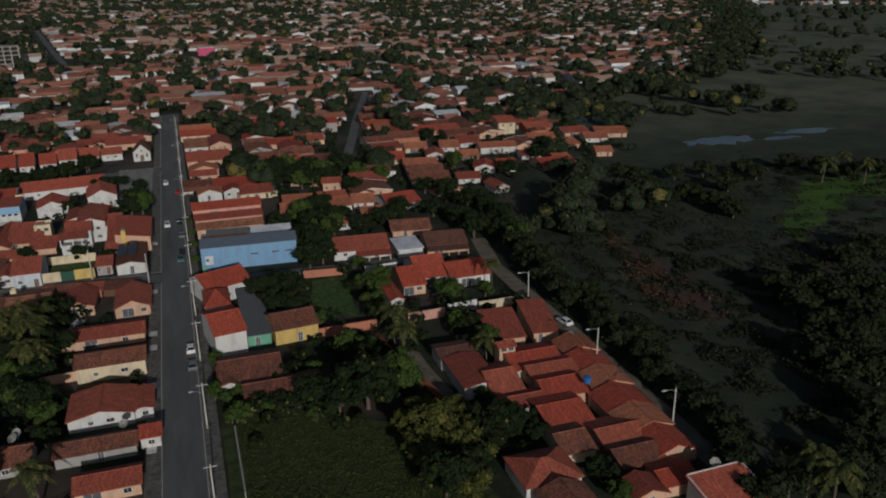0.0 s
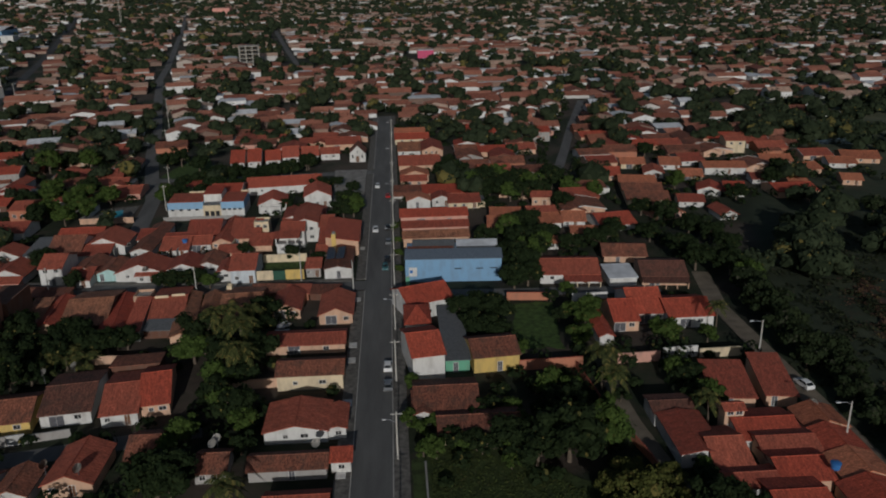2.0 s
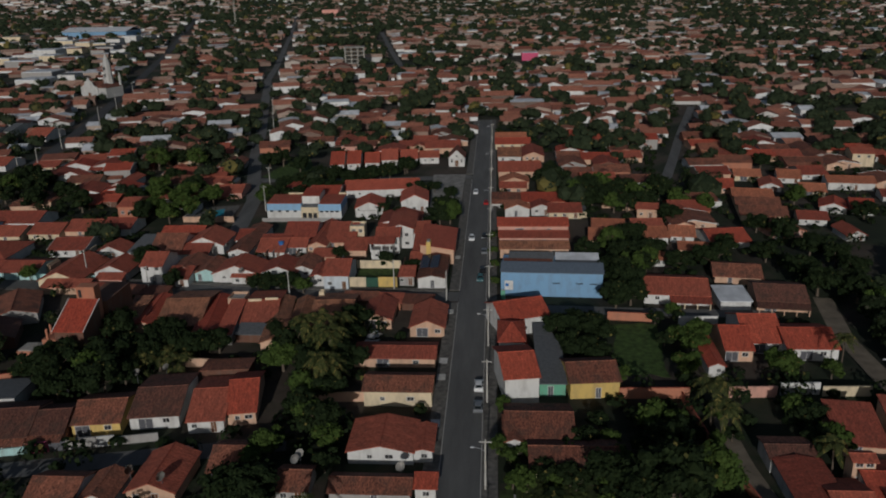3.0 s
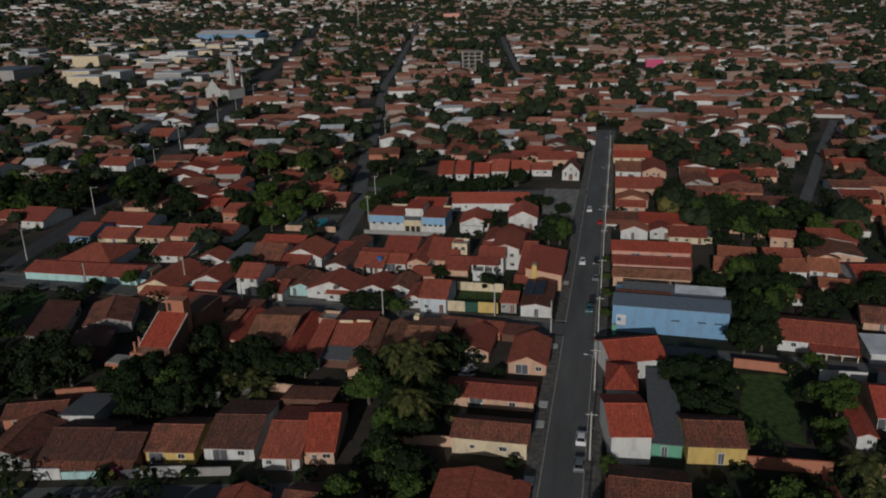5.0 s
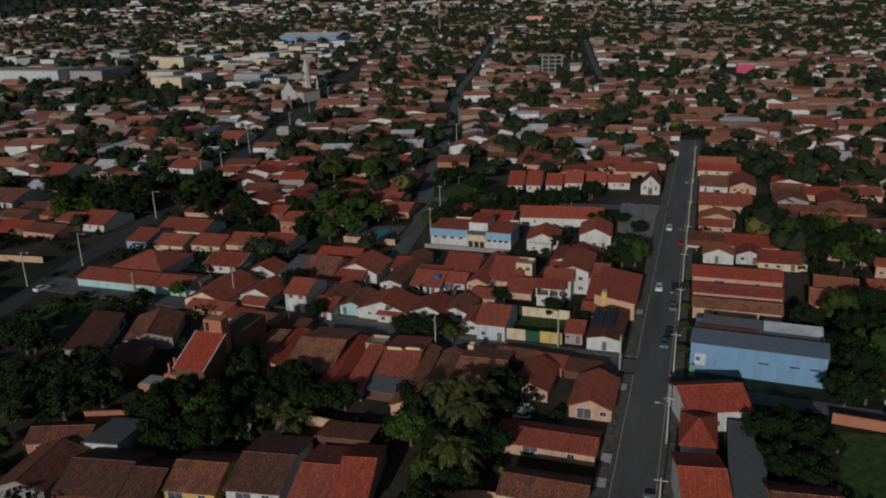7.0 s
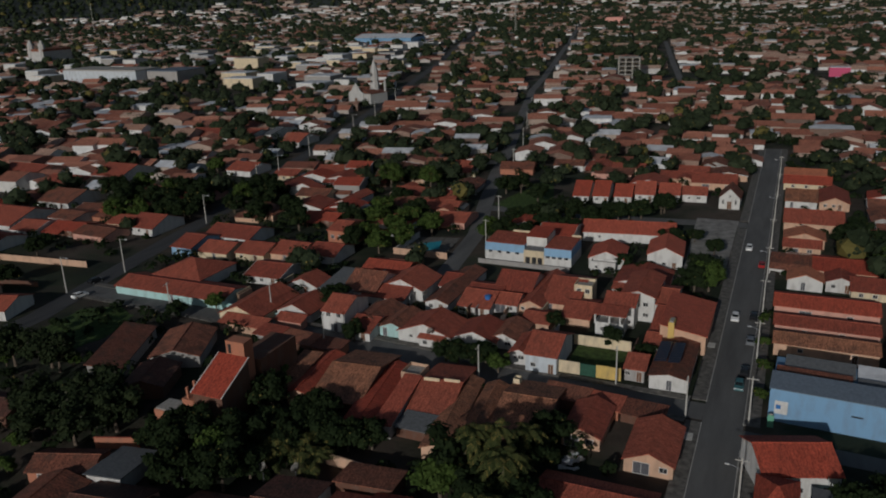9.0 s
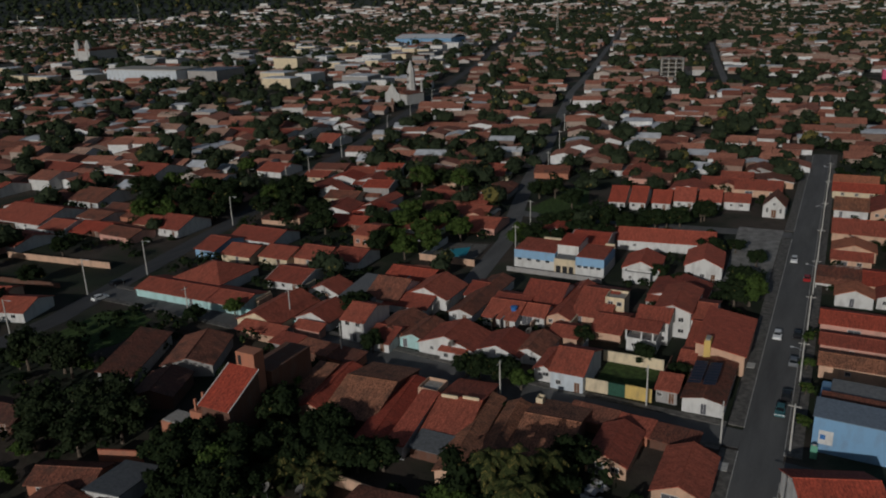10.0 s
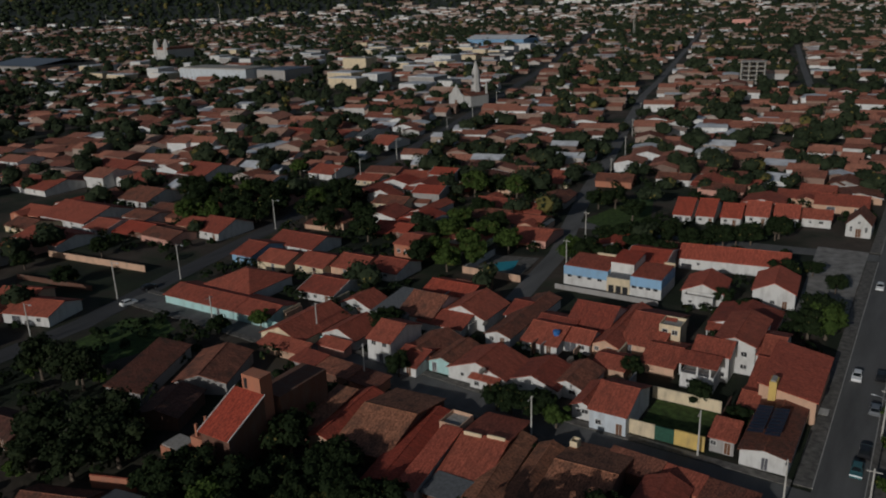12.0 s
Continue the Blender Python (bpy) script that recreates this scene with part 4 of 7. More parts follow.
# houses along the avenue and beyond the pool
house(-171.0, 189.4, 13.2, 11.0, 2.6, rise=1.7, rot=16, label="red-roofed house on the corner of the avenue")
house(-184.5, 193.0, 11.4, 8.0, 2.6, rise=1.2, rot=18, wall=PEACH, label="red-roofed house beside a walled lot")
house(-226.6, 228.4, 22.3, 13.8, 2.4, rise=1.78)
house(-243.0, 251.8, 24.7, 21.2, 2.4, rise=3.26, label="broad house with a wide red tile roof")
house(-302.3, 274.8, 23.8, 19.9, 2.4, rise=2.55)
house(-244.1, 279.3, 16.4, 18.7, 2.4, rise=2.89, tile=TILE_OLD)
house(-266.7, 300.5, 21.5, 16.4, 2.4, rise=2.12, wall=PEACH)
house(-185.0, 260.3, 11.0, 15.0, 2.56, rise=2.66)
house(-150.5, 260.1, 16.8, 13.1, 2.4, rise=2.03, label="house with a low red roof on the avenue corner")
house(-156.7, 247.6, 7.3, 14.7, 2.56, rise=1.91, wall=SKYB, label="house with a bright blue end wall")
house(-144.8, 245.2, 10.2, 10.9, 2.4, rise=1.71, wall=CREAM)
house(-133.3, 247.8, 9.8, 11.4, 2.4, rise=1.78, wall=CREAM)
house(-123.1, 251.0, 9.8, 12.2, 2.4, rise=1.90, wall=PEACH)
house(-112.8, 253.2, 9.1, 11.6, 2.4, rise=1.82)
house(-114.7, 265.8, 5.4, 12.4, 6.0, rise=1.29, wall=BRICK, label="pink upper storey standing above the red roofs")
house(-162.1, 316.8, 12.6, 5.6, 2.56, ridge="y", rise=2.33, label="white gabled house by the avenue")
house(-136.6, 308.8, 6.0, 17.3, 2.56, ridge="y", rise=1.17)
house(-209.0, 343.0, 12.5, 15.0, 2.4, rise=2.3)
house(-286.9, 412.4, 19.5, 20.6, 2.56, rise=2.63)
house(-264.6, 415.2, 19.6, 25.5, 2.56, rise=2.60)
house(-250.0, 426.5, 4.5, 25.5, 2.88, rise=1.95, tile=SHEET, label="white hall with a grey sheet roof")
house(-225.6, 409.0, 10.0, 19.0, 2.56, rise=2.96)
house(-258.7, 320.7, 16.4, 21.0, 2.56, rise=3.23, label="red-roofed house with a long white wall")
house(-305.7, 312.4, 23.3, 16.9, 2.72, rise=2.17, wall=PINK)
house(-374.8, 339.6, 31.3, 16.0, 2.88, rise=2.89, tile=TILE_OLD)

# east of the main street, beyond the blue hall
house(16.5, 231.4, 19.0, 7.0, 2.72, rise=0.94, wall=PEACH, tile=TILE_MOTTLED, label="long low shed with an orange tile roof")
house(16.8, 241.2, 20.0, 6.9, 2.72, rise=0.92, wall=PINK, label="long low shed with an orange tile roof")
house(17.0, 253.0, 21.1, 9.1, 2.88, rise=1.19, wall=PINK, tile=TILE_NEW, label="long pink building with a red tile roof")
house(12.8, 270.9, 7.9, 6.5, 2.64, ridge="y", rise=1.51, tile=TILE_ORANGE, label="white gabled house on the main street")
house(20.7, 272.3, 6.5, 6.8, 2.64, ridge="y", rise=1.25, label="white gabled house beside a twin gable")
house(12.0, 298.5, 9.5, 6.5, 2.56, rise=1.3, wall=PEACH)
house(12.6, 307.0, 10.5, 8.0, 2.7, ridge="y", rise=1.7, wall=PEACH, tile=TILE_ORANGE)
house(15.1, 327.8, 16.4, 15.1, 2.56, rise=2.33, wall=PEACH)
house(11.6, 354.5, 9.6, 15.0, 2.56, rise=2.4, tile=TILE_MOTTLED)
house(21.6, 356.5, 9.0, 18.0, 2.56, ridge="y", rise=1.8, wall=PEACH)
house(13.5, 378.5, 15.6, 10.5, 2.56, rise=1.8, wall=CREAM, tile=TILE_NEW)
house(12.8, 391.0, 14.2, 9.5, 2.7, rise=1.7, tile=TILE_ORANGE)

# roofs between the hall and the river edge; their lanes lean a little
house(38.6, 243.6, 10.0, 11.0, 2.05, rise=1.5, rot=-6, wall=PEACH, tile=TILE_ORANGE, over=0.6)
house(40.2, 254.6, 9.0, 8.0, 2.05, rise=1.1, rot=-6, wall=GREY, tile=TILE_ORANGE, over=0.6)
house(50.2, 245.4, 10.4, 10.6, 2.05, rise=1.5, rot=4, tile=TILE_ORANGE, over=0.6, label="white house with a bleached orange roof and ridge caps")
house(51.8, 255.4, 8.6, 7.0, 2.05, rise=0.95, rot=2, wall=PEACH, over=0.6)
house(60.6, 246.6, 6.6, 10.6, 2.05, rise=1.5, rot=-7, tile=TILE_ORANGE, over=0.6)
house(71.6, 242.6, 10.8, 13.0, 2.05, rise=1.8, rot=8, tile=TILE_NEW, over=0.6, label="house with a bright red roof above a shaded lane")
house(54.5, 268.4, 6.2, 6.6, 3.4, rise=0.9, rot=-8, wall=PEACH, over=0.6, label="small peach house with an upper wall among trees")
house(90.6, 267.5, 13.6, 11.0, 2.05, rise=1.5, rot=-9, wall=CREAM, tile=TILE_OLD, over=0.6, label="broad low hall under worn old tiles")
house(92.2, 278.6, 13.2, 10.4, 2.05, rise=1.4, rot=-9, wall=CREAM, tile=TILE_OLD, over=0.6, label="broad low hall under worn old tiles")
house(93.8, 289.5, 12.6, 10.4, 2.05, rise=1.4, rot=-9, wall=PEACH, tile=TILE_ORANGE, over=0.6)
house(87.4, 302.5, 6.4, 13.0, 2.05, rise=1.8, rot=-12, wall=PEACH, tile=TILE_NEW, over=0.6)
house(104.6, 303.0, 7.0, 10.2, 2.05, ridge="y", rise=1.3, rot=-14, tile=TILE, over=0.6)
house(90.8, 250.6, 9.6, 10.4, 2.05, ridge="y", rise=1.4, rot=10, wall=PINK, tile=TILE_ORANGE, over=0.6, label="pink gabled house near the river trees")
house(61.0, 232.8, 7.6, 6.8, 2.05, rise=0.95, rot=-7, wall=PEACH, tile=TILE_ORANGE, over=0.6)
house(67.2, 213.8, 11.0, 10.4, 2.05, rise=1.45, rot=-8, wall=PEACH, tile=TILE_OLD, over=0.6, label="low house under brown tiles between garden trees")
house(116.0, 275.6, 7.8, 9.4, 2.05, ridge="y", rise=1.4, rot=-20, tile=TILE_NEW, over=0.6, label="red gabled house on the river edge")
house(124.2, 275.0, 6.4, 12.0, 2.05, rise=1.7, rot=-14, tile=TILE_NEW, over=0.6, label="red-roofed house on the river edge")
house(109.4, 247.3, 5.2, 9.0, 2.05, ridge="y", rise=1.2, rot=3, tile=TILE, over=0.6, label="lone small house at the edge of the plain")
house(151.9, 341.4, 8.0, 11.0, 5.4, rise=1.2, rot=-8, wall=CREAM, over=0.6, label="two-storey beige house over low roofs")
house(158.2, 315.9, 11.6, 12.0, 2.05, rise=1.7, rot=-8, tile=TILE_ORANGE, over=0.6)
house(150.7, 283.4, 6.0, 9.0, 2.05, rise=1.2, rot=-7, wall=PEACH, tile=TILE_ORANGE, over=0.6)
house(194.1, 317.0, 13.8, 12.6, 2.05, rise=1.7, rot=-14, wall=PEACH, tile=TILE_ORANGE, over=0.6, label="outermost house with a bleached orange roof by the marsh")
house(182.0, 309.0, 10.0, 10.0, 2.05, rise=1.4, rot=-12, tile=TILE_ORANGE, over=0.6, label="house with a bleached orange roof by the marsh")
house(171.6, 283.0, 6.4, 9.0, 2.05, rise=1.2, rot=-16, wall=PEACH, tile=TILE_ORANGE, over=0.6)
house(124.7, 322.0, 9.0, 12.4, 2.05, rise=1.7, rot=4, tile=TILE, over=0.6)
house(115.1, 316.0, 7.4, 12.0, 2.05, rise=1.7, rot=-12, tile=TILE_ORANGE, over=0.6)
house(132.4, 304.2, 15.3, 9.6, 2.9, rise=1.2, rot=-8, tile=TILE_ORANGE, over=0.6, label="long house over a white boundary wall")
house(116.5, 296.3, 7.9, 10.4, 2.05, rise=1.5, rot=-12, wall=CREAM, tile=TILE_ORANGE, over=0.6)
house(48.1, 224.7, 6.3, 6.4, 2.05, rise=0.9, rot=-6, tile=TILE_ORANGE, over=0.6)
house(161.3, 300.8, 12.6, 10.6, 2.05, rise=1.5, rot=8, wall=PEACH, tile=TILE_ORANGE, over=0.6)
house(100.5, 318.5, 9.0, 10.0, 2.05, rise=1.4, rot=-8, wall=CREAM, tile=TILE_ORANGE, over=0.6)
house(140.5, 288.0, 8.0, 9.0, 2.05, rise=1.2, rot=-10, tile=TILE, over=0.6)
house(104.0, 262.5, 8.0, 9.0, 2.05, rise=1.2, rot=-10, tile=TILE, over=0.6)

# ---- buildings of their own kind ----
def block(name, x0, x1, y0, y1, h, wall, label, category, roof=None, roof_z=0.25, windows=(), rows=0):
    """A plain rendered block with a flat roof and optional rows of windows on its south face."""
    cx, cy, w, d = (x0 + x1) / 2, (y0 + y1) / 2, x1 - x0, y1 - y0
    ob = root(name, pose(cx, cy, 0), label, category)
    bm = bmesh.new()
    bm_box(bm, -w / 2, w / 2, -d / 2, d / 2, 0, h)
    part("wall", bm, wall, ob)
    bm = bmesh.new()
    bm_box(bm, -w / 2 + 0.2, w / 2 - 0.2, -d / 2 + 0.2, d / 2 - 0.2, h, h + roof_z)
    part("roof", bm, roof or CONCRETE, ob)
    for r in range(rows):
        for u in windows:
            window(ob, w, d, "s", u, 1.2 + 3.0 * r, 1.6, 1.2)
    return ob


def sloped(ob, name, x0, x1, y0, y1, z0, z1, material, thick=0.14):
    """A roof sheet from z0 at y0 to z1 at y1, in the thing's own axes."""
    bm = bmesh.new()
    bm_prism(bm, [(x0, y0, z0), (x1, y0, z0), (x1, y1, z1), (x0, y1, z1)], (0, 0, thick))
    return part(name, bm, material, ob)


# blue hall on the main street
hall = root("hall", pose(7.0, 200.5, 0, 0, 0, -3), "long sky-blue rendered hall with grey sheet roofs on the street", "hall")
bm = bmesh.new()
bm_prism(bm, [(0, 0, 0), (0, 15, 0), (0, 15, 5.4), (0, 0.25, 6.1), (0, 0, 6.1)], (24.6, 0, 0))
part("wall", bm, BLUE, hall)
sloped(hall, "roof", -0.2, 24.9, -0.15, 4.6, 6.15, 7.3, SHEET_BLUE)
sloped(hall, "roof", 0.3, 12.5, 4.9, 8.4, 6.0, 6.7, TILE_OLD)
sloped(hall, "roof", 1.5, 13.0, 8.7, 13.2, 6.0, 6.9, SHEET)
sloped(hall, "roof", 13.3, 24.6, 4.9, 9.0, 5.8, 6.3, SHEET)
sloped(hall, "roof", 13.3, 24.4, 9.3, 14.0, 5.7, 6.6, ZINC)
for u in (13.5, 19.0, 22.5):
    part("vent_slot", box_mesh("vent_slot", -0.9, 0.9, -0.03, 0.02, 0, 0.28, DARK), None, hall, at=pose(u, 0, 3.4))
sign = part("sign_board", box_mesh("sign_board", 0, 2.1, -0.08, 0.0, 0, 2.4, WHITE), None, hall, at=pose(0.9, 0, 1.6))
part("sign_disc", box_mesh("sign_disc", 0.5, 1.3, -0.05, 0.0, 0, 0.8, TANK), None, sign, at=pose(-0.3, -0.08, 0.9))
block("sign_post", 7.0, 8.0, 198.0, 198.3, 2.3, GREEN, "small green board by the corner of the hall", "sign")

# clubhouse with sky-blue upper walls
club = root("clubhouse", pose(-70.0, 266.6, 0), "white and sky-blue clubhouse with red roofs and a tall centre", "building")
for x0, x1, y0, y1, h in ((0, 11.6, 0, 10.5, 4.9), (17.4, 25.0, -0.6, 10.5, 4.9)):
    bm = bmesh.new()
    bm_box(bm, x0, x1, y0, y1, 0, 2.6)
    part("wall", bm, WHITE, club)
    bm = bmesh.new()
    bm_box(bm, x0, x1, y0 + 0.01, y1, 2.6, h)
    part("upper_wall", bm, SKYB, club, "sky-blue upper wall")
    sloped(club, "roof", x0 + 0.1, x1 - 0.1, y0 + 0.3, y1 - 0.6, h, h + 0.5, TILE)
    bm = bmesh.new()
    bm_box(bm, x0 + 5, x1, y1 - 0.5, y1, h, h + 1.1)
    part("parapet", bm, CREAM, club)
    for k in range(4):
        u = x0 + (x1 - x0) * (k + 0.6) / 4.4
        part("window", box_mesh("slit", -0.55, 0.55, -0.04, 0.02, 0, 0.6, DARK), None, club, at=pose(u, y0, 2.1))
bm = bmesh.new()
bm_box(bm, 11.6, 17.4, 2.0, 10.5, 0, 7.0)
part("centre_block", bm, WHITE, club)
sloped(club, "roof", 11.5, 17.5, 1.8, 10.6, 7.0, 7.6, TILE_NEW)
bm = bmesh.new()
bm_box(bm, 11.6, 17.4, -0.8, 2.0, 0, 3.9)
part("porch", bm, CREAM, club)
sloped(club, "porch_roof", 11.9, 17.1, -0.7, 2.0, 3.9, 4.3, SHEET)
for u in (12.8, 14.6, 16.3):
    part("porch_opening", box_mesh("porch_opening", -0.65, 0.65, -0.04, 0.02, 0, 1.9, DARK), None, club, at=pose(u, -0.8, 0.1))

# chapel on the square
chapel = root("chapel", pose(-10.4, 345.5, 0, 0, 0, 0), "small white chapel with a steep gable facing the square", "chapel")
bm = bmesh.new()
bm_prism(bm, [(-3.3, -5.5, 0), (3.3, -5.5, 0), (3.3, -5.5, 3.7), (0, -5.5, 6.9), (-3.3, -5.5, 3.7)], (0, 11, 0))
part("wall", bm, WHITE, chapel)
bm = bmesh.new()
bm_prism(bm, [(-3.6, -5.4, 3.55), (0, -5.4, 7.0), (3.6, -5.4, 3.55), (3.6, -5.4, 3.7), (0, -5.4, 7.17), (-3.6, -5.4, 3.7)], (0, 10.9, 0))
part("roof", bm, TILE_OLD, chapel)
door(chapel, 6.6, 11, "s", 0, 1.4, 2.6)
for u in (-0.3, 0.3):
    window(chapel, 6.6, 11, "s", u, 1.6, 0.8, 1.7)
window(chapel, 6.6, 11, "s", 0, 4.0, 0.8, 0.9)

# parish church with a tall pointed tower
church = root("church", pose(-267.5, 561, 0, 0, 0, -18), "pale grey church with a tall pointed bell tower", "church")
bm = bmesh.new()
bm_prism(bm, [(-13, -7, 0), (0, -7, 0), (0, -7, 6), (-6.5, -7, 10), (-13, -7, 6)], (0, 24, 0))
part("wall", bm, STONE, church)
bm = bmesh.new()
bm_prism(bm, [(-13.4, -6.8, 5.8), (-6.5, -6.8, 10.2), (0.4, -6.8, 5.8), (0.4, -6.8, 6.1), (-6.5, -6.8, 10.5), (-13.4, -6.8, 6.1)], (0, 24, 0))
part("roof", bm, TILE_OLD, church)
bm = bmesh.new()
bm_prism(bm, [(-14, -7.6, 0), (1, -7.6, 0), (1, -7.6, 7.2), (-2, -7.6, 8.4), (-3.6, -7.6, 11.2), (-5.2, -7.6, 12.0), (-6.5, -7.6, 14.2), (-7.8, -7.6, 12.0), (-9.4, -7.6, 11.2), (-11, -7.6, 8.4), (-14, -7.6, 7.2)], (0, 0.7, 0))
part("front_gable", bm, STONE, church, "pale stepped front gable")
part("door", box_mesh("church_door", -1.2, 1.2, -0.1, 0.08, 0, 3.6, WOOD), None, church, at=pose(-6.5, -7.62, 0))
bm = bmesh.new()
bm_tube(bm, [(0, 5, 0), (0, 5, 13.5), (0, 5, 14.2), (0, 5, 22), (0, 5, 25), (0, 5, 29.5)], [3.6, 3.3, 2.9, 2.7, 1.7, 0.15], 8)
part("bell_tower", bm, STONE, church, "tapering grey-white tower")
bm = bmesh.new()
bm_box(bm, 1.1, 8, -7, 9, 0, 7)
part("side_aisle", bm, STONE, church)
bm = bmesh.new()
bm_prism(bm, [(0.9, -7.2, 7.0), (8.3, -7.2, 7.0), (8.3, -7.2, 7.2), (0.9, -7.2, 9.2)], (0, 16.4, 0))
part("aisle_roof", bm, TILE_OLD, church)
bm = bmesh.new()
bm_tube(bm, [(7.2, 8, 7), (7.2, 8, 13), (7.2, 8, 16.5)], [0.9, 0.8, 0.1], 8)
part("spirelet", bm, STONE, church)
for z in (8, 13, 18):
    part("window", box_mesh("tower_slit", -0.7, 0.7, -0.2, 0.2, 0, 2.2, DARK), None, church, at=pose(0, 1.7 + z * 0.03, z))

# raw brick house: steep roof against a stair block
brickhouse = root("brick_house", pose(-86, 163.5, 0), "raw brick house with a steep orange roof and stair block", "house")
# south wall and rear block: shade put into a darker brick
bm = bmesh.new()
bm_prism(bm, [(0, 0, 0), (0, 8, 0), (0, 8, 10.6), (0, 0, 6.8)], (6.2, 0, 0))
part("wall", bm, DARKBRICK, brickhouse)
sloped(brickhouse, "roof", -0.25, 6.5, -0.4, 8.0, 6.65, 10.65, TILE_NEW)
for q in (-0.32, 6.42):
    sloped(brickhouse, "verge_board", q, q + 0.16, -0.45, 8.0, 6.72, 10.75, WHITE, 0.16)
bm = bmesh.new()
bm_box(bm, 1.6, 5.6, 8, 10.6, 0, 13.4)
part("stair_block", bm, BRICK, brickhouse, "raw brick stair block above the roof")
part("stair_window", box_mesh("stair_window", -0.35, 0.35, -0.04, 0.02, 0, 1.8, DARK), None, brickhouse, at=pose(2.4, 8, 11.0))
bm = bmesh.new()
bm_box(bm, 0.6, 6.2, 11.5, 23, 0, 8.7)
part("rear_block", bm, DARKBRICK, brickhouse)
for k in range(4):
    part("brick_pier", box_mesh("brick_pier", -0.2, 0.2, -0.2, 0.2, 0, 2.2, BRICK), None, brickhouse, at=pose(-2.2 - 0.5 * (k % 2), 1.0 + 2.4 * k, 4.6))
bm = bmesh.new()
bm_box(bm, -3.2, 0, 0.4, 9, 0, 4.6)
part("side_wing", bm, BRICK, brickhouse)
house(-108.8, 186.6, 10.2, 14.0, 2.6, ridge="y", rise=1.5, rot=25, wall=GREY, tile=TILE_OLD, label="broad old brown-red roof beside the raw brick house", openings=False)
house(-104.4, 172.2, 8.0, 10.0, 2.6, ridge="y", rise=1.3, rot=22, wall=DARKBRICK, tile=TILE_DARK, label="low house with dark tiles beside the raw brick house", openings=False)
# its white side wall lies in shade, put into grey render
house(-119.4, 180.0, 6.4, 21.0, 2.6, "shed", ridge="e", rise=1.3, rot=24, wall=GREY, tile=TILE_OLD, label="long narrow red-roofed house shaded by garden trees", openings=False)
block("outhouse", -93.3, -89.1, 161.1, 165.1, 3.2, BRICK, "small raw brick outhouse with a flat top", "outhouse")

# unfinished concrete frame
frame_house = root("unfinished_building", pose(-121, 741, 0, 0, 0, 8), "unfinished grey concrete frame of five open storeys", "building")
for f in range(5):
    bm = bmesh.new()
    bm_box(bm, -9, 9, -7, 7, 3.4 * (f + 1) - 0.5, 3.4 * (f + 1))
    part("floor_slab", bm, CONCRETE, frame_house)
    for i in range(4):
        for j in range(3):
            part("column", box_mesh("column", -0.45, 0.45, -0.45, 0.45, 0, 2.9, CONCRETE), None, frame_house, at=pose(-8.4 + 5.6 * i, -6.4 + 6.4 * j, 3.4 * f))
bm = bmesh.new()
bm_box(bm, -8.9, 8.9, 5.5, 5.8, 0, 16.4)
part("back_wall", bm, GREY, frame_house)

# large buildings of the far centre
block("office_block", -546, -515, 768, 788, 12.5, CREAM, "pale cream block above the roofs", "building", CONCRETE)
far_hall = block("sports_hall", -620, -525, 1160, 1210, 10, BLUE, "wide blue hall with a pale curved roof", "hall", ZINC)
sloped(far_hall, "roof_sheet", -49, 49, -27, 0, 10.2, 15, ZINC)
sloped(far_hall, "roof_sheet", -49, 49, 0, 27, 15, 10.2, SHEET_BLUE)
block("warehouse", -632, -542, 622, 655, 13, SKYW, "long pale blue-white warehouse", "warehouse", CONCRETE, 1.0, [k / 14 - 0.46 for k in range(14)], 2)
block("warehouse", -540, -505, 634, 672, 12, GREY, "grey-blue warehouse beside a white one", "warehouse", SHEET_BLUE, 0.6)
shed = block("market_hall", -1000, -905, 640, 720, 9, GREY, "very wide hall under a dark sheet roof", "hall", SHEET_BLUE)
sloped(shed, "roof_sheet", -52, 52, -44, 0, 9.2, 15, SHEET_BLUE)
sloped(shed, "roof_sheet", -52, 52, 0, 44, 15, 9.2, ZINC)
cathedral = block("church", -912, -884, 815, 860, 16, STONE, "distant white church with twin towers", "church", TILE_OLD, 3)
for s in (-10, 10):
    bm = bmesh.new()
    bm_tube(bm, [(s, -20, 0), (s, -20, 24), (s, -20, 30)], [4, 4, 1.0], 6)
    part("tower", bm, STONE, cathedral)
block("shop", 30, 45, 766, 778, 7, MAGENTA, "shop with a magenta painted front", "shop", ZINC)
block("shop", -352, -318, 1695, 1725, 15, SALMON, "salmon painted block in the far town", "building", SALMON)
grey_rng = random.Random(8)
for k in range(80):
    bx, by = grey_rng.uniform(-900, -330), grey_rng.uniform(620, 1150)
    if near_line(bx, by, AVENUE, 22) or -650 < bx < -490 and 600 < by < 800 or by > 1120 and -640 < bx < -505 or bx > -345 - 0.36 * (by - 852) - 40:
        continue
    bw, bd = grey_rng.uniform(14, 34), grey_rng.uniform(12, 24)
    block("commercial_building", bx - bw / 2, bx + bw / 2, by - bd / 2, by + bd / 2, grey_rng.uniform(4, 8.5), grey_rng.choice((WHITE, WHITE, GREY, CREAM)), "pale flat-roofed commercial building in the far centre", "building", grey_rng.choice((ZINC, ZINC, SHEET, TILE_OLD)), 0.5)

# solar panels, tanks and dishes on roofs
for i in range(2):
    for j in range(8):
        panel = new("solar_panel", box_mesh("solar_panel", -1.15, 1.15, -0.48, 0.48, 0, 0.05, SOLAR))
        panel.matrix_basis = pose(-12.6 + 2.5 * i, 208.6 + 1.2 * j, 4.42 + 0.07 * i, 0, -7, 0)
        tagged(panel, "dark solar panel tilted on a tile roof", "solar panel", "solar panels on the corner house")

block("stair_hood", -13.2, -12.0, 222.0, 224.5, 6.6, YELLOW, "bright yellow stair hood rising from a roof", "stair hood")

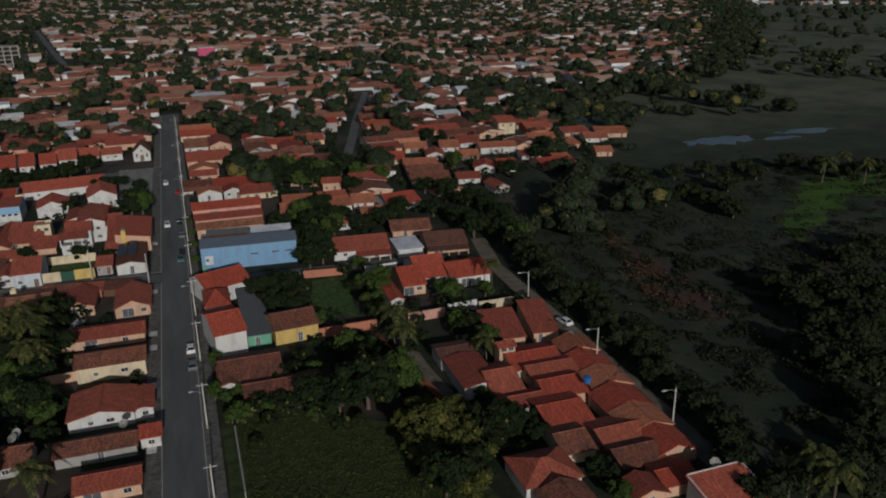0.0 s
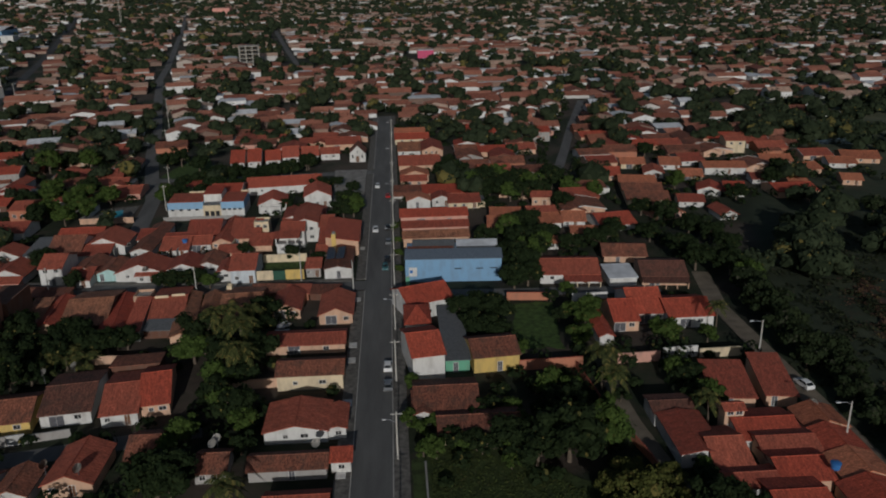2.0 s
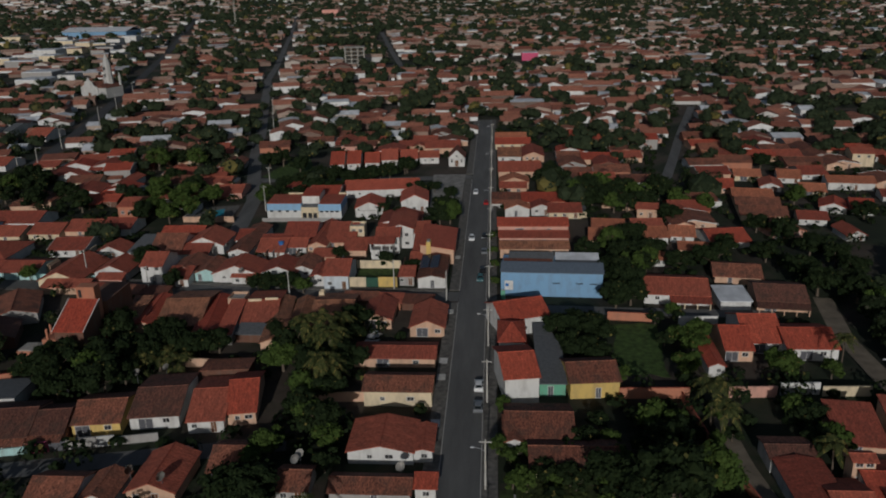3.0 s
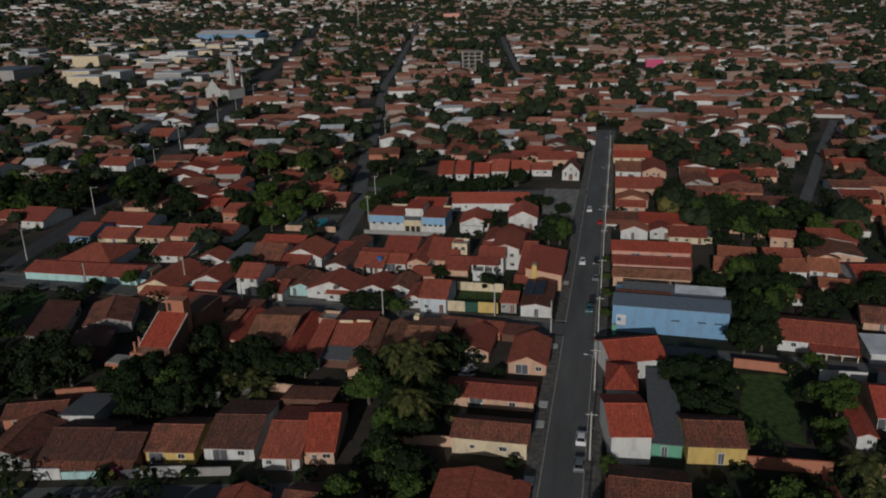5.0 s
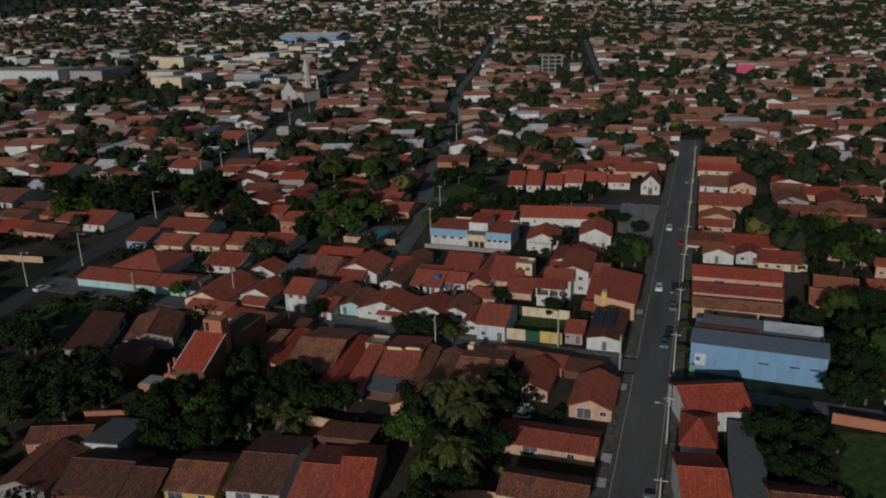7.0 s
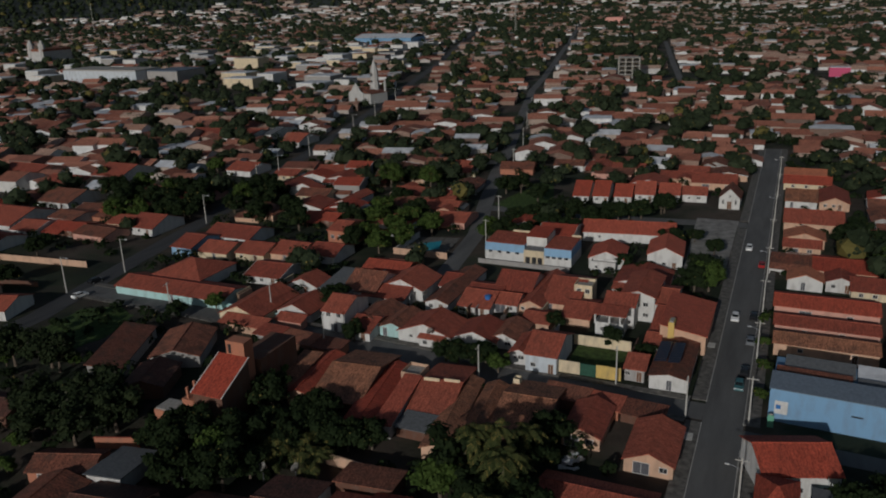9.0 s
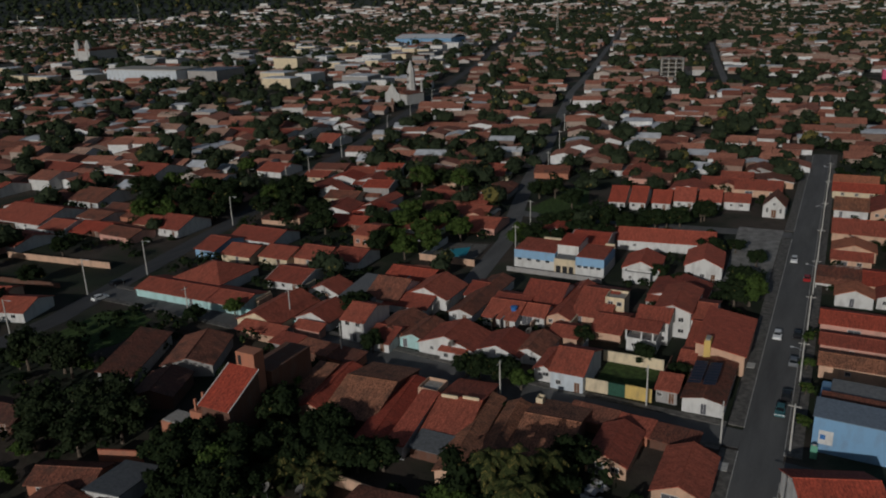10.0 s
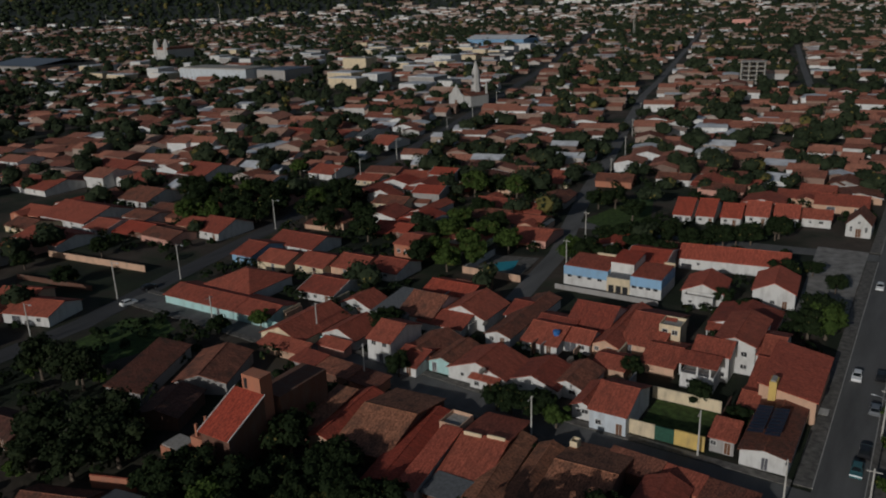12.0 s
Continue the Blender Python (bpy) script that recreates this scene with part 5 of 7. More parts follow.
# covered terrace on the flat front of the two-storey house
terrace = root("terrace_canopy", pose(-26.0, 228.0, 2.52), "tiled canopy on white columns over a terrace", "canopy")
sloped(terrace, "roof", -3.6, 3.6, -2.6, 1.8, 2.3, 3.1, TILE)
for u in (-3.1, 0.0, 2.3):
    part("column", box_mesh("column", -0.16, 0.16, -0.16, 0.16, 0, 2.42, WHITE), None, terrace, at=pose(u, -2.2, 0))
for u0, u1 in ((-2.94, -0.16), (0.16, 2.14)):
    bm = bmesh.new()
    bm_box(bm, u0, u1, -2.26, -2.16, 0.85, 0.95)
    part("railing", bm, IRON, terrace)
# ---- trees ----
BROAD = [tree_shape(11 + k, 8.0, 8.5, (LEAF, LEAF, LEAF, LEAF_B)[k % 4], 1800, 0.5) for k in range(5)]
# crowns for the shaded gardens, with the shade in their leaf colour
SHADY = [tree_shape(131 + k, 8.5, 8.5, LEAF_SHADED, 2000, 0.48) for k in range(2)]
BRIGHT = [tree_shape(71 + k, 6.5, 7.0, LEAF_B, 1900, 0.46) for k in range(2)]
WILLOW = [tree_shape(81 + k, 7.0, 8.0, LEAF_Y, 2000, 0.42) for k in range(2)]
MARSH = [tree_shape(111 + k, 6.5, 8.5, LEAF_SHADED, 1400, 0.57) for k in range(4)]
LOW = [tree_shape(31 + k, 4.2, 5.0, (LEAF_B, LEAF)[k % 2], 850, 0.4, 12) for k in range(3)]
DRY = [tree_shape(91 + k, 2.0, 6.5, RUST_LEAF, 800, 0.36, 12) for k in range(2)]
PALMS = [palm_shape(51 + k, (9.5, 7.5, 11.0)[k], 4.2) for k in range(3)] + [palm_shape(60, 2.2, 3.6, 14, 0.8)]
TREE_SPOTS, FAR_CROWNS = [], []
KINDS = {id(BROAD): ("tree", "dense dark green broadleaf tree among the houses", "tree"), id(BRIGHT): ("tree", "fresh green broadleaf tree in a garden", "tree"),
         id(WILLOW): ("tree", "yellow-green feathery tree in an overgrown lot", "tree"), id(LOW): ("bush", "low leafy green bush on open ground", "bush"),
         id(MARSH): ("tree", "dark dull green tree in the river plain", "tree"), id(DRY): ("bush", "rust-brown withered thicket in the marsh", "bush")}


def set_trees(shapes, rows):
    for x, y, size in rows:
        if y > 345 or x < -235:
            FAR_CROWNS.append((x, y, size))
            TREE_SPOTS.append((x, y, 3.2 * size))
            continue
        name, label, category = KINDS[id(shapes)]
        # west gardens lie in shade: their crowns take the shaded leaf
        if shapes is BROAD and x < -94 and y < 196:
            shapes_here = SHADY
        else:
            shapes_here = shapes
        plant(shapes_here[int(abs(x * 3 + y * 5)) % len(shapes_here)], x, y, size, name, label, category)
        TREE_SPOTS.append((x, y, 3.2 * size))


def set_palm(kind, x, y, tall):
    plant(PALMS[kind], x, y, (tall + 1) / (9.5, 7.5, 11.0, 4.0)[kind], "palm", "feathery palm with drooping fronds above the roofs" if kind < 3 else "banana-like clump of long broad leaves", "palm")
    TREE_SPOTS.append((x, y, 2.0))


# ---- single trees ----
set_trees(BROAD, [
    (-84.4, 157.6, 0.85), (-80.9, 158.4, 0.85), (-186.0, 205.0, 0.8), (-200.0, 226.0, 0.9), (-210.0, 208.0, 0.8),
    (31.8, 119.4, 1.25), (26.4, 118.1, 1.0), (38.4, 122.6, 1.05), (23.2, 122.3, 0.9), (33.7, 132.2, 0.9), (48.9, 103.2, 0.8), (52.3, 103.9, 0.7), (42.3, 93.7, 0.8), (36.9, 91.2, 0.9), (32.8, 138.0, 0.9), (19.4, 173.7, 0.85), (23.5, 177.2, 0.85), (26.8, 173.4, 0.85), (21.2, 166.4, 0.85), (25.2, 164.9, 0.85), (58.3, 134.2, 0.6), (59.2, 141.9, 0.7), (57.9, 144.0, 0.7), (34.5, 211.3, 0.9)])
set_trees(BROAD, [
    (37.2, 204.7, 0.9), (42.2, 213.1, 0.9), (34.0, 193.1, 0.9), (37.7, 194.8, 0.9), (45.3, 217.5, 0.9), (53.6, 217.1, 0.8), (61.6, 221.4, 0.8), (48.6, 227.1, 0.8), (-35.8, 164.4, 1.2), (-37.1, 159.9, 1.0), (-31.3, 159.7, 1.0), (-28.5, 141.0, 0.8), (-32.7, 116.0, 1.1), (-30.3, 114.6, 0.9), (-31.8, 129.8, 0.7), (-127.5, 170.4, 1.0), (-106.8, 162.5, 1.0), (-115.2, 154.7, 1.0), (-139.1, 169.2, 1.0), ])
set_trees(BROAD, [
    (-98.2, 156.7, 1.0), (-86.6, 154.5, 0.8), (-80.8, 153.4, 0.95), (-74.0, 154.1, 0.95), (-77.5, 147.6, 0.95), (-73.8, 159.7, 0.95), (-72.5, 149.5, 0.95), (-83.2, 180.6, 0.95), (-69.0, 149.3, 0.95), (-76.7, 173.2, 0.95), (-66.9, 153.3, 0.7), (-58.7, 165.2, 0.7), (-25.9, 178.6, 0.9), (-130.8, 171.3, 1.05), (-101.8, 150.9, 1.05), (-104.8, 156.9, 1.05), (-54.4, 202.1, 0.62), (-51.5, 201.8, 0.62), (-48.4, 202.2, 0.62)])
set_trees(BROAD, [
    (-46.4, 204.1, 0.62), (-77.1, 204.2, 0.62), (-42.7, 201.3, 0.62), (-38.0, 225.8, 0.55), (-24.0, 220.6, 0.55), (-31.6, 269.4, 0.55), (-25.7, 264.6, 0.55), (-16.3, 215.8, 0.55), (-10.7, 264.8, 1.05), (-8.8, 260.0, 1.05), (-12.0, 258.0, 1.0), (-10.3, 288.7, 0.6), (-16.7, 299.3, 0.6), (-118.4, 208.8, 0.6), (-124.5, 201.9, 0.6), (-120.1, 281.6, 1.0), (-110.7, 261.5, 1.0), (-119.6, 311.8, 1.0), (-104.7, 295.9, 1.0), (-93.5, 281.7, 1.0), (-66.9, 304.5, 0.95), (-63.0, 313.0, 0.95), (-55.5, 310.1, 0.95), (-60.5, 295.5, 0.95)])
set_trees(BROAD, [
    (-53.5, 293.2, 0.95), (-62.5, 283.3, 0.95), (-48.3, 307.4, 0.95), (-42.1, 313.4, 0.95), (-35.8, 319.6, 0.95), (-29.9, 328.9, 0.95), (-75.0, 282.6, 0.95), (-70.0, 282.3, 0.95), (-88.9, 338.8, 0.95), (-83.8, 341.1, 0.95), (-73.8, 329.4, 0.95), (-227.4, 290.0, 1.05), (-208.7, 283.8, 1.05), (-211.1, 297.3, 1.05), (-190.3, 287.7, 1.05), (-189.6, 270.9, 1.05), (-198.5, 266.7, 1.05), (-199.0, 302.7, 1.05), (-172.0, 285.0, 1.05), (-215.0, 276.3, 1.05), (-184.3, 273.4, 1.05), (-176.5, 301.1, 1.0), (-165.5, 294.7, 1.05), (-151.2, 288.9, 1.05)])
set_trees(BROAD, [
    (-156.9, 278.5, 1.05), (-169.7, 306.3, 1.05), (-137.2, 273.4, 1.05), (-247.8, 355.0, 1.0), (-222.3, 338.1, 1.0), (-266.1, 362.9, 1.0), (-232.8, 361.2, 1.0), (-152.2, 356.0, 1.0), (-149.3, 369.2, 1.0), (-146.3, 383.3, 1.0), (-143.1, 398.3, 1.0), (-130.4, 343.7, 1.0), (-123.7, 368.3, 1.0), (-160.2, 421.5, 1.0), (-139.6, 414.2, 1.0), (-177.6, 414.6, 1.0), (17.9, 417.8, 1.1), (26.7, 399.6, 1.1), (39.6, 421.0, 1.1), (46.6, 396.7, 1.1), (57.7, 417.1, 1.1), (30.0, 377.0, 1.1), (40.2, 373.4, 1.1), (58.3, 387.2, 1.1)])
set_trees(BROAD, [
    (47.5, 364.5, 1.1), (23.6, 448.2, 1.1), (70.5, 412.7, 1.1), (59.5, 366.6, 1.1), (24.5, 306.6, 1.0), (29.2, 300.7, 1.0), (34.9, 292.3, 1.0), (43.7, 300.4, 1.0), (48.4, 289.1, 1.0), (53.7, 284.5, 1.0), (37.9, 275.8, 1.0), (44.6, 272.0, 1.0), (54.7, 274.1, 1.0), (62.3, 291.9, 1.0), (26.8, 317.8, 1.0), (30.2, 225.8, 0.85), (38.4, 234.7, 0.85), (44.0, 232.4, 0.85), (39.3, 224.6, 0.85), (-62.0, 308.8, 0.8), (-57.0, 313.8, 0.8), (-49.4, 307.2, 0.8), (-44.4, 312.1, 0.8), (-39.3, 317.1, 0.8)])
set_trees(BROAD, [
    (-30.6, 327.2, 0.8), (-22.1, 290.8, 0.8), (-72.7, 302.7, 0.8), (-90.6, 219.2, 0.9), (-254.5, 377.0, 0.9), (-211.9, 280.8, 0.9), (-206.3, 286.2, 0.9), (-188.6, 276.8, 0.9), (-185.7, 285.7, 0.9), (-111.4, 152.9, 0.8), (-110.0, 148.8, 0.8), (-26.3, 171.3, 0.9), (-23.8, 158.8, 0.9), (-25.7, 149.3, 0.9), (-29.4, 148.3, 0.9), (-23.9, 135.4, 0.9), (-231.5, 288.1, 1.15), (-215.5, 280.7, 1.15), (-227.8, 300.3, 1.15), (-197.5, 279.9, 1.15), (-207.0, 299.1, 1.15), (-191.4, 291.7, 1.15), (-173.5, 292.8, 1.1)])
set_trees(BROAD, [
    (-179.2, 309.4, 1.0), (-177.3, 312.5, 1.15), (-204.5, 262.3, 1.15), (-182.5, 273.9, 1.0), (-198.6, 423.5, 1.25), (-173.7, 397.3, 1.25), (-162.2, 397.6, 1.25), (-154.7, 405.1, 1.25), (-154.1, 424.0, 1.25), (-127.9, 391.1, 1.25), (-147.0, 443.5, 1.25), (-135.7, 336.2, 1.25), (-119.6, 338.5, 1.25), (-116.2, 350.0, 1.25), (-113.7, 372.7, 1.25), (-120.8, 407.5, 1.25), (-65.3, 161.6, 0.75), (-70.1, 162.0, 0.75), (-62.1, 166.5, 0.75), (-58.3, 165.5, 0.75), (-67.2, 168.6, 0.75), (-70.6, 164.9, 0.75), (-64.4, 171.9, 0.75), (-67.8, 172.6, 0.75)])
set_trees(BROAD, [
    (-53.0, 167.8, 0.75), (-56.5, 165.8, 0.75), (-91.6, 387.4, 1.0), (-76.1, 372.7, 1.0), (-65.2, 377.5, 1.0), (-51.3, 360.3, 1.0), (-44.7, 376.9, 1.0), (-36.8, 390.1, 1.0), (-74.9, 349.6, 1.0), (-129.1, 456.8, 1.0), (-133.3, 492.9, 1.0), (-94.5, 479.0, 1.0), (-497.6, 403.9, 1.4), (-526.1, 440.0, 1.4), (-545.9, 417.4, 1.4), (-439.4, 385.2, 1.4), (-519.6, 458.8, 1.4), (-469.8, 474.6, 1.4), (-413.8, 446.7, 1.4), (-433.2, 426.1, 1.4), (-439.8, 646.8, 1.4), (-379.9, 615.3, 1.4), (-438.4, 599.8, 1.4), (-510.9, 580.6, 1.4)])
set_trees(BROAD, [
    (-522.4, 626.7, 1.4), (51.1, 105.8, 0.5), (51.5, 102.0, 0.5), (47.6, 99.9, 0.5), (50.6, 109.9, 0.5), (55.2, 103.4, 0.5), (55.9, 100.4, 0.5), (61.1, 85.5, 0.5), (60.5, 81.3, 0.5), (60.5, 87.9, 0.5), (-242.1, 661.4, 1.1), (-194.4, 570.3, 1.1), (-191.9, 618.9, 1.1), (-138.3, 535.4, 1.1), (-111.9, 511.0, 1.1), (-103.5, 547.4, 1.1), (-70.2, 488.3, 1.1), (-57.4, 502.1, 1.1), (-44.3, 516.2, 1.1), (-27.4, 496.3, 1.1), (-104.6, 449.7, 1.1), (-74.8, 432.2, 1.1), (-26.4, 427.0, 1.1), (-15.2, 409.8, 1.1)])
set_trees(BROAD, [
    (-55.2, 414.7, 1.1), (-107.5, 380.5, 1.1), (19.6, 426.5, 1.15), (27.2, 451.5, 1.15), (32.0, 412.6, 1.15), (36.8, 392.8, 1.15), (45.3, 420.9, 1.15), (47.5, 381.3, 1.15), (55.5, 400.9, 1.15), (27.4, 373.6, 1.15), (56.3, 370.6, 1.15), (21.3, 397.9, 1.15), (31.7, 286.6, 1.0), (38.9, 297.7, 1.0), (43.0, 281.7, 1.0), (50.3, 292.3, 1.0), (54.2, 280.1, 1.0), (62.0, 287.3, 1.0), (66.7, 278.7, 1.0), (76.9, 295.6, 1.0), (48.7, 270.6, 1.0), (24.1, 306.9, 1.0), (37.7, 230.0, 1.0), (39.7, 220.6, 1.0)])
set_trees(BROAD, [
    (43.8, 235.1, 1.0), (36.0, 207.8, 1.0), (41.4, 211.9, 1.0), (45.2, 223.3, 1.0), (37.5, 201.7, 1.0)])
set_trees(WILLOW, [
    (39.4, 105.7, 1.0), (42.3, 100.1, 0.85), (35.5, 100.9, 0.7), (39.0, 112.3, 0.7), (40.9, 108.7, 0.7), (35.9, 108.7, 0.7), (41.3, 104.0, 0.7), (36.8, 103.8, 0.7), (44.5, 110.3, 0.7), (44.5, 104.6, 0.7), (36.7, 98.9, 0.7), (40.7, 94.3, 0.7), (37.3, 92.5, 0.7), (44.2, 96.2, 0.7), (40.8, 89.8, 0.7)])
set_trees(LOW, [
    (14.2, 123.8, 0.9), (9.2, 122.7, 0.9), (17.2, 123.8, 0.9), (35.6, 136.8, 1.2), (60.4, 162.9, 1.1), (70.2, 159.4, 1.0), (60.7, 133.9, 1.2), (-21.7, 126.1, 1.0), (-33.8, 126.4, 1.0), (-108.9, 167.2, 1.0), (5.5, 246.5, 0.6)])
set_trees(LOW, [
    (4.8, 230.4, 0.6), (-141.2, 168.6, 0.8), (-104.5, 158.9, 0.8), (-93.7, 185.8, 0.8), (-110.7, 147.0, 0.8), (-72.3, 161.5, 0.8), (-108.0, 157.6, 0.8), (-81.4, 178.1, 0.8), (-55.2, 168.0, 0.8), (-123.2, 175.1, 0.8), (-129.1, 160.6, 0.8)])
set_trees(LOW, [
    (-85.1, 176.8, 0.8), (-58.3, 166.8, 0.8), (-127.3, 173.6, 0.8), (-78.7, 159.1, 0.8), (-80.3, 190.7, 0.8), (-115.0, 155.0, 0.8), (-88.7, 175.5, 0.8), (-61.4, 165.6, 0.8), (-105.5, 140.5, 0.8), (-112.4, 166.7, 0.8), (-69.3, 154.3, 0.8), (7.1, 145.1, 0.75), (26.1, 124.5, 0.75)])
set_trees(LOW, [
    (43.7, 142.9, 0.75), (20.1, 123.9, 0.75), (36.9, 142.1, 0.75), (42.2, 134.8, 0.75), (8.0, 129.4, 0.75), (14.2, 123.3, 0.75), (30.1, 141.3, 0.75), (35.7, 134.1, 0.75), (40.9, 127.6, 0.75), (8.3, 122.7, 0.75), (23.3, 140.5, 0.75), (29.3, 133.4, 0.75), (34.7, 127.0, 0.75), (39.7, 121.1, 0.75), (28.6, 126.3, 0.75), (38.6, 115.1, 0.75)])
set_trees(LOW, [
    (45.2, 137.0, 0.75), (10.3, 131.4, 0.75), (32.9, 143.6, 0.75), (6.0, 131.9, 0.8), (10.4, 122.0, 0.8), (36.5, 100.9, 0.8), (38.9, 93.6, 0.8), (51.7, 113.5, 0.8), (35.8, 99.7, 0.8), (38.3, 92.5, 0.8), (50.8, 112.0, 0.8)])
set_trees(LOW, [
    (26.0, 124.2, 0.8)])
set_trees(LOW, [
    (27.2, 184.3, 0.8), (41.4, 184.2, 0.8), (46.2, 187.5, 0.8), (41.2, 173.0, 0.8), (30.2, 157.6, 0.8), (4.5, 243.1, 0.6), (5.4, 207.5, 0.6), (5.3, 219.6, 0.6)])
set_trees(BRIGHT, [
    (44.7, 173.4, 0.8), (46.2, 169.0, 0.8), (42.8, 159.7, 0.8), (48.8, 174.7, 0.8), (61.8, 160.2, 0.85), (-25.4, 137.7, 1.0), (-22.5, 133.0, 0.8), (-114.0, 284.6, 1.1), (-103.5, 276.8, 1.1), (-109.3, 267.9, 1.1), (-96.9, 268.3, 1.1), (-101.1, 260.7, 1.1), (-118.2, 296.7, 1.1), (-104.8, 289.0, 1.1), (-75.6, 285.8, 0.9), (-86.5, 348.7, 0.9), (23.2, 122.3, 0.75), (26.4, 123.3, 0.75), (29.7, 124.3, 0.75)])
set_trees(MARSH, [
    (89.5, 185.6, 1.05), (88.8, 176.1, 1.05), (88.4, 169.7, 1.05), (86.9, 159.6, 1.05), (89.3, 202.7, 1.05), (86.9, 151.9, 1.05), (88.2, 161.1, 1.05), (85.3, 146.8, 0.75), (91.8, 149.7, 0.75), (87.3, 133.2, 0.75), (86.2, 125.0, 0.75), (87.8, 117.9, 0.75), (85.6, 110.2, 0.75), (85.4, 101.6, 0.75), (89.2, 142.0, 0.75), (91.3, 126.0, 0.75)])
set_trees(MARSH, [
    (89.6, 139.8, 0.75), (90.4, 146.4, 0.75), (85.6, 97.5, 0.75), (85.0, 90.3, 0.75), (155.4, 222.2, 1.0), (174.9, 235.9, 1.0), (187.0, 235.8, 1.0), (182.7, 215.7, 1.0), (222.8, 231.4, 1.0), (229.2, 224.1, 1.0), (232.2, 213.7, 1.0), (250.2, 215.9, 1.0), (152.8, 208.2, 1.0), (163.6, 211.3, 1.0), (165.1, 199.9, 1.0), (199.4, 231.0, 1.0), (202.3, 225.3, 1.0), (164.8, 189.9, 1.0), (160.3, 237.1, 1.0), (156.8, 243.0, 1.0), (149.2, 245.9, 1.0), (165.6, 146.0, 1.1)])
set_trees(MARSH, [
    (177.6, 148.6, 1.1), (151.6, 128.5, 1.1), (141.6, 125.0, 1.1), (140.1, 112.6, 1.1), (141.9, 132.1, 1.1), (131.1, 125.5, 1.1), (128.1, 114.0, 1.1), (130.4, 107.5, 1.1), (153.7, 124.1, 1.1), (134.5, 134.9, 1.1), (119.0, 98.8, 1.1), (123.1, 95.0, 1.1), (110.1, 84.9, 1.1), (118.5, 103.9, 1.1), (111.5, 92.3, 0.8), (95.5, 74.7, 0.8), (101.8, 75.6, 0.8), (93.5, 69.6, 0.8), (84.5, 74.2, 0.8), (78.8, 73.4, 0.8), (79.5, 80.4, 0.8), (82.5, 85.7, 0.8)])
set_trees(BROAD, [
    (65.8, 224.4, 0.80), (78.5, 224.9, 0.85), (88.9, 242.2, 0.90), (82.7, 211.2, 0.95), (83.2, 201.1, 1.00), (95.6, 221.9, 0.80), (96.6, 213.3, 0.85), (73.9, 271.4, 0.90), (105.3, 280.5, 0.95), (140.8, 280.6, 1.00), (151.3, 297.6, 0.80), (110.9, 333.7, 0.85), (120.9, 263.9, 0.90), (90.7, 196.9, 0.95), (91.6, 187.7, 1.00), (70.0, 233.0, 0.80), (84.0, 251.0, 0.85), (60.0, 262.0, 0.90), (92.0, 230.0, 0.95)])
set_trees(LOW, [
    (14.3, 135.2, 0.75), (16.9, 130.5, 0.85), (20.5, 133.8, 0.95), (24.5, 135.1, 0.75), (21.4, 125.6, 0.85), (25.5, 128.6, 0.95), (25.6, 120.9, 0.75), (18.0, 122.6, 0.85), (13.4, 125.4, 0.95), (22.2, 118.1, 0.75)])
set_palm(0, 42.9, 141.9, 9)
set_palm(1, 43.4, 137.1, 6)
set_palm(1, 58.1, 128.2, 5)
set_palm(2, 72.9, 162.0, 7)
set_palm(0, 86.8, 73.2, 8)
set_palm(1, 87.8, 69.3, 7)
set_palm(2, 231.2, 214.8, 8)
set_palm(0, 231.8, 205.3, 8)
set_palm(1, 221.5, 213.9, 8)
set_palm(0, -26.8, 149.5, 7)
set_palm(1, -27.9, 161.2, 8)
set_palm(2, -33.2, 164.1, 8)
set_palm(1, -26.4, 171.2, 6)
set_palm(3, -62.5, 159.4, 4)
set_palm(3, -62.7, 163.9, 4)
set_palm(3, -65.7, 160.9, 4)
set_palm(3, -57.7, 158.5, 4)
set_palm(3, -66.3, 157.0, 4)
set_palm(0, -31.1, 163.6, 7)
set_palm(0, -30.5, 165.8, 8)
set_palm(1, -25.4, 150.0, 7)
set_palm(1, -20.2, 108.6, 6)

# ---- the rest of the near town: varied houses along the streets ----
TAKEN = [(ob.location.x, ob.location.y, max(c.dimensions.x for c in ob.children) / 2, max(c.dimensions.y for c in ob.children) / 2)
         for ob in scene.objects if ob.parent is None and ob.children and ob.get("category") in ("house", "hall", "chapel", "church", "building")]
TAKEN += [(19, 208, 13, 9), (-57, 272, 14, 8), (-90, 271, 8, 10), (-12, 298, 8, 32), (-17, 333, 6, 6), (-26, 213, 6, 7), (-78, 340, 10, 30), (-192, 212, 20, 18), (-57, 258, 16, 7)]


def free(x, y, street):
    if any(near_line(x, y, line, half + street) for line, half in STREETS):
        return False
    if any((x - gx) ** 2 + (y - gy) ** 2 < (r + 2.0) ** 2 for gx, gy, r in TREE_SPOTS):
        return False
    return not any(abs(x - hx) < hw + 3.4 and abs(y - hy) < hd + 4.4 for hx, hy, hw, hd in TAKEN)


def slant(x, y):
    """The turn of the street grid, which leans west beyond the small square."""
    return 14.0 * max(0.0, min(1.0, (-x - 40) / 80)) * max(0.0, min(1.0, (y - 260) / 120))


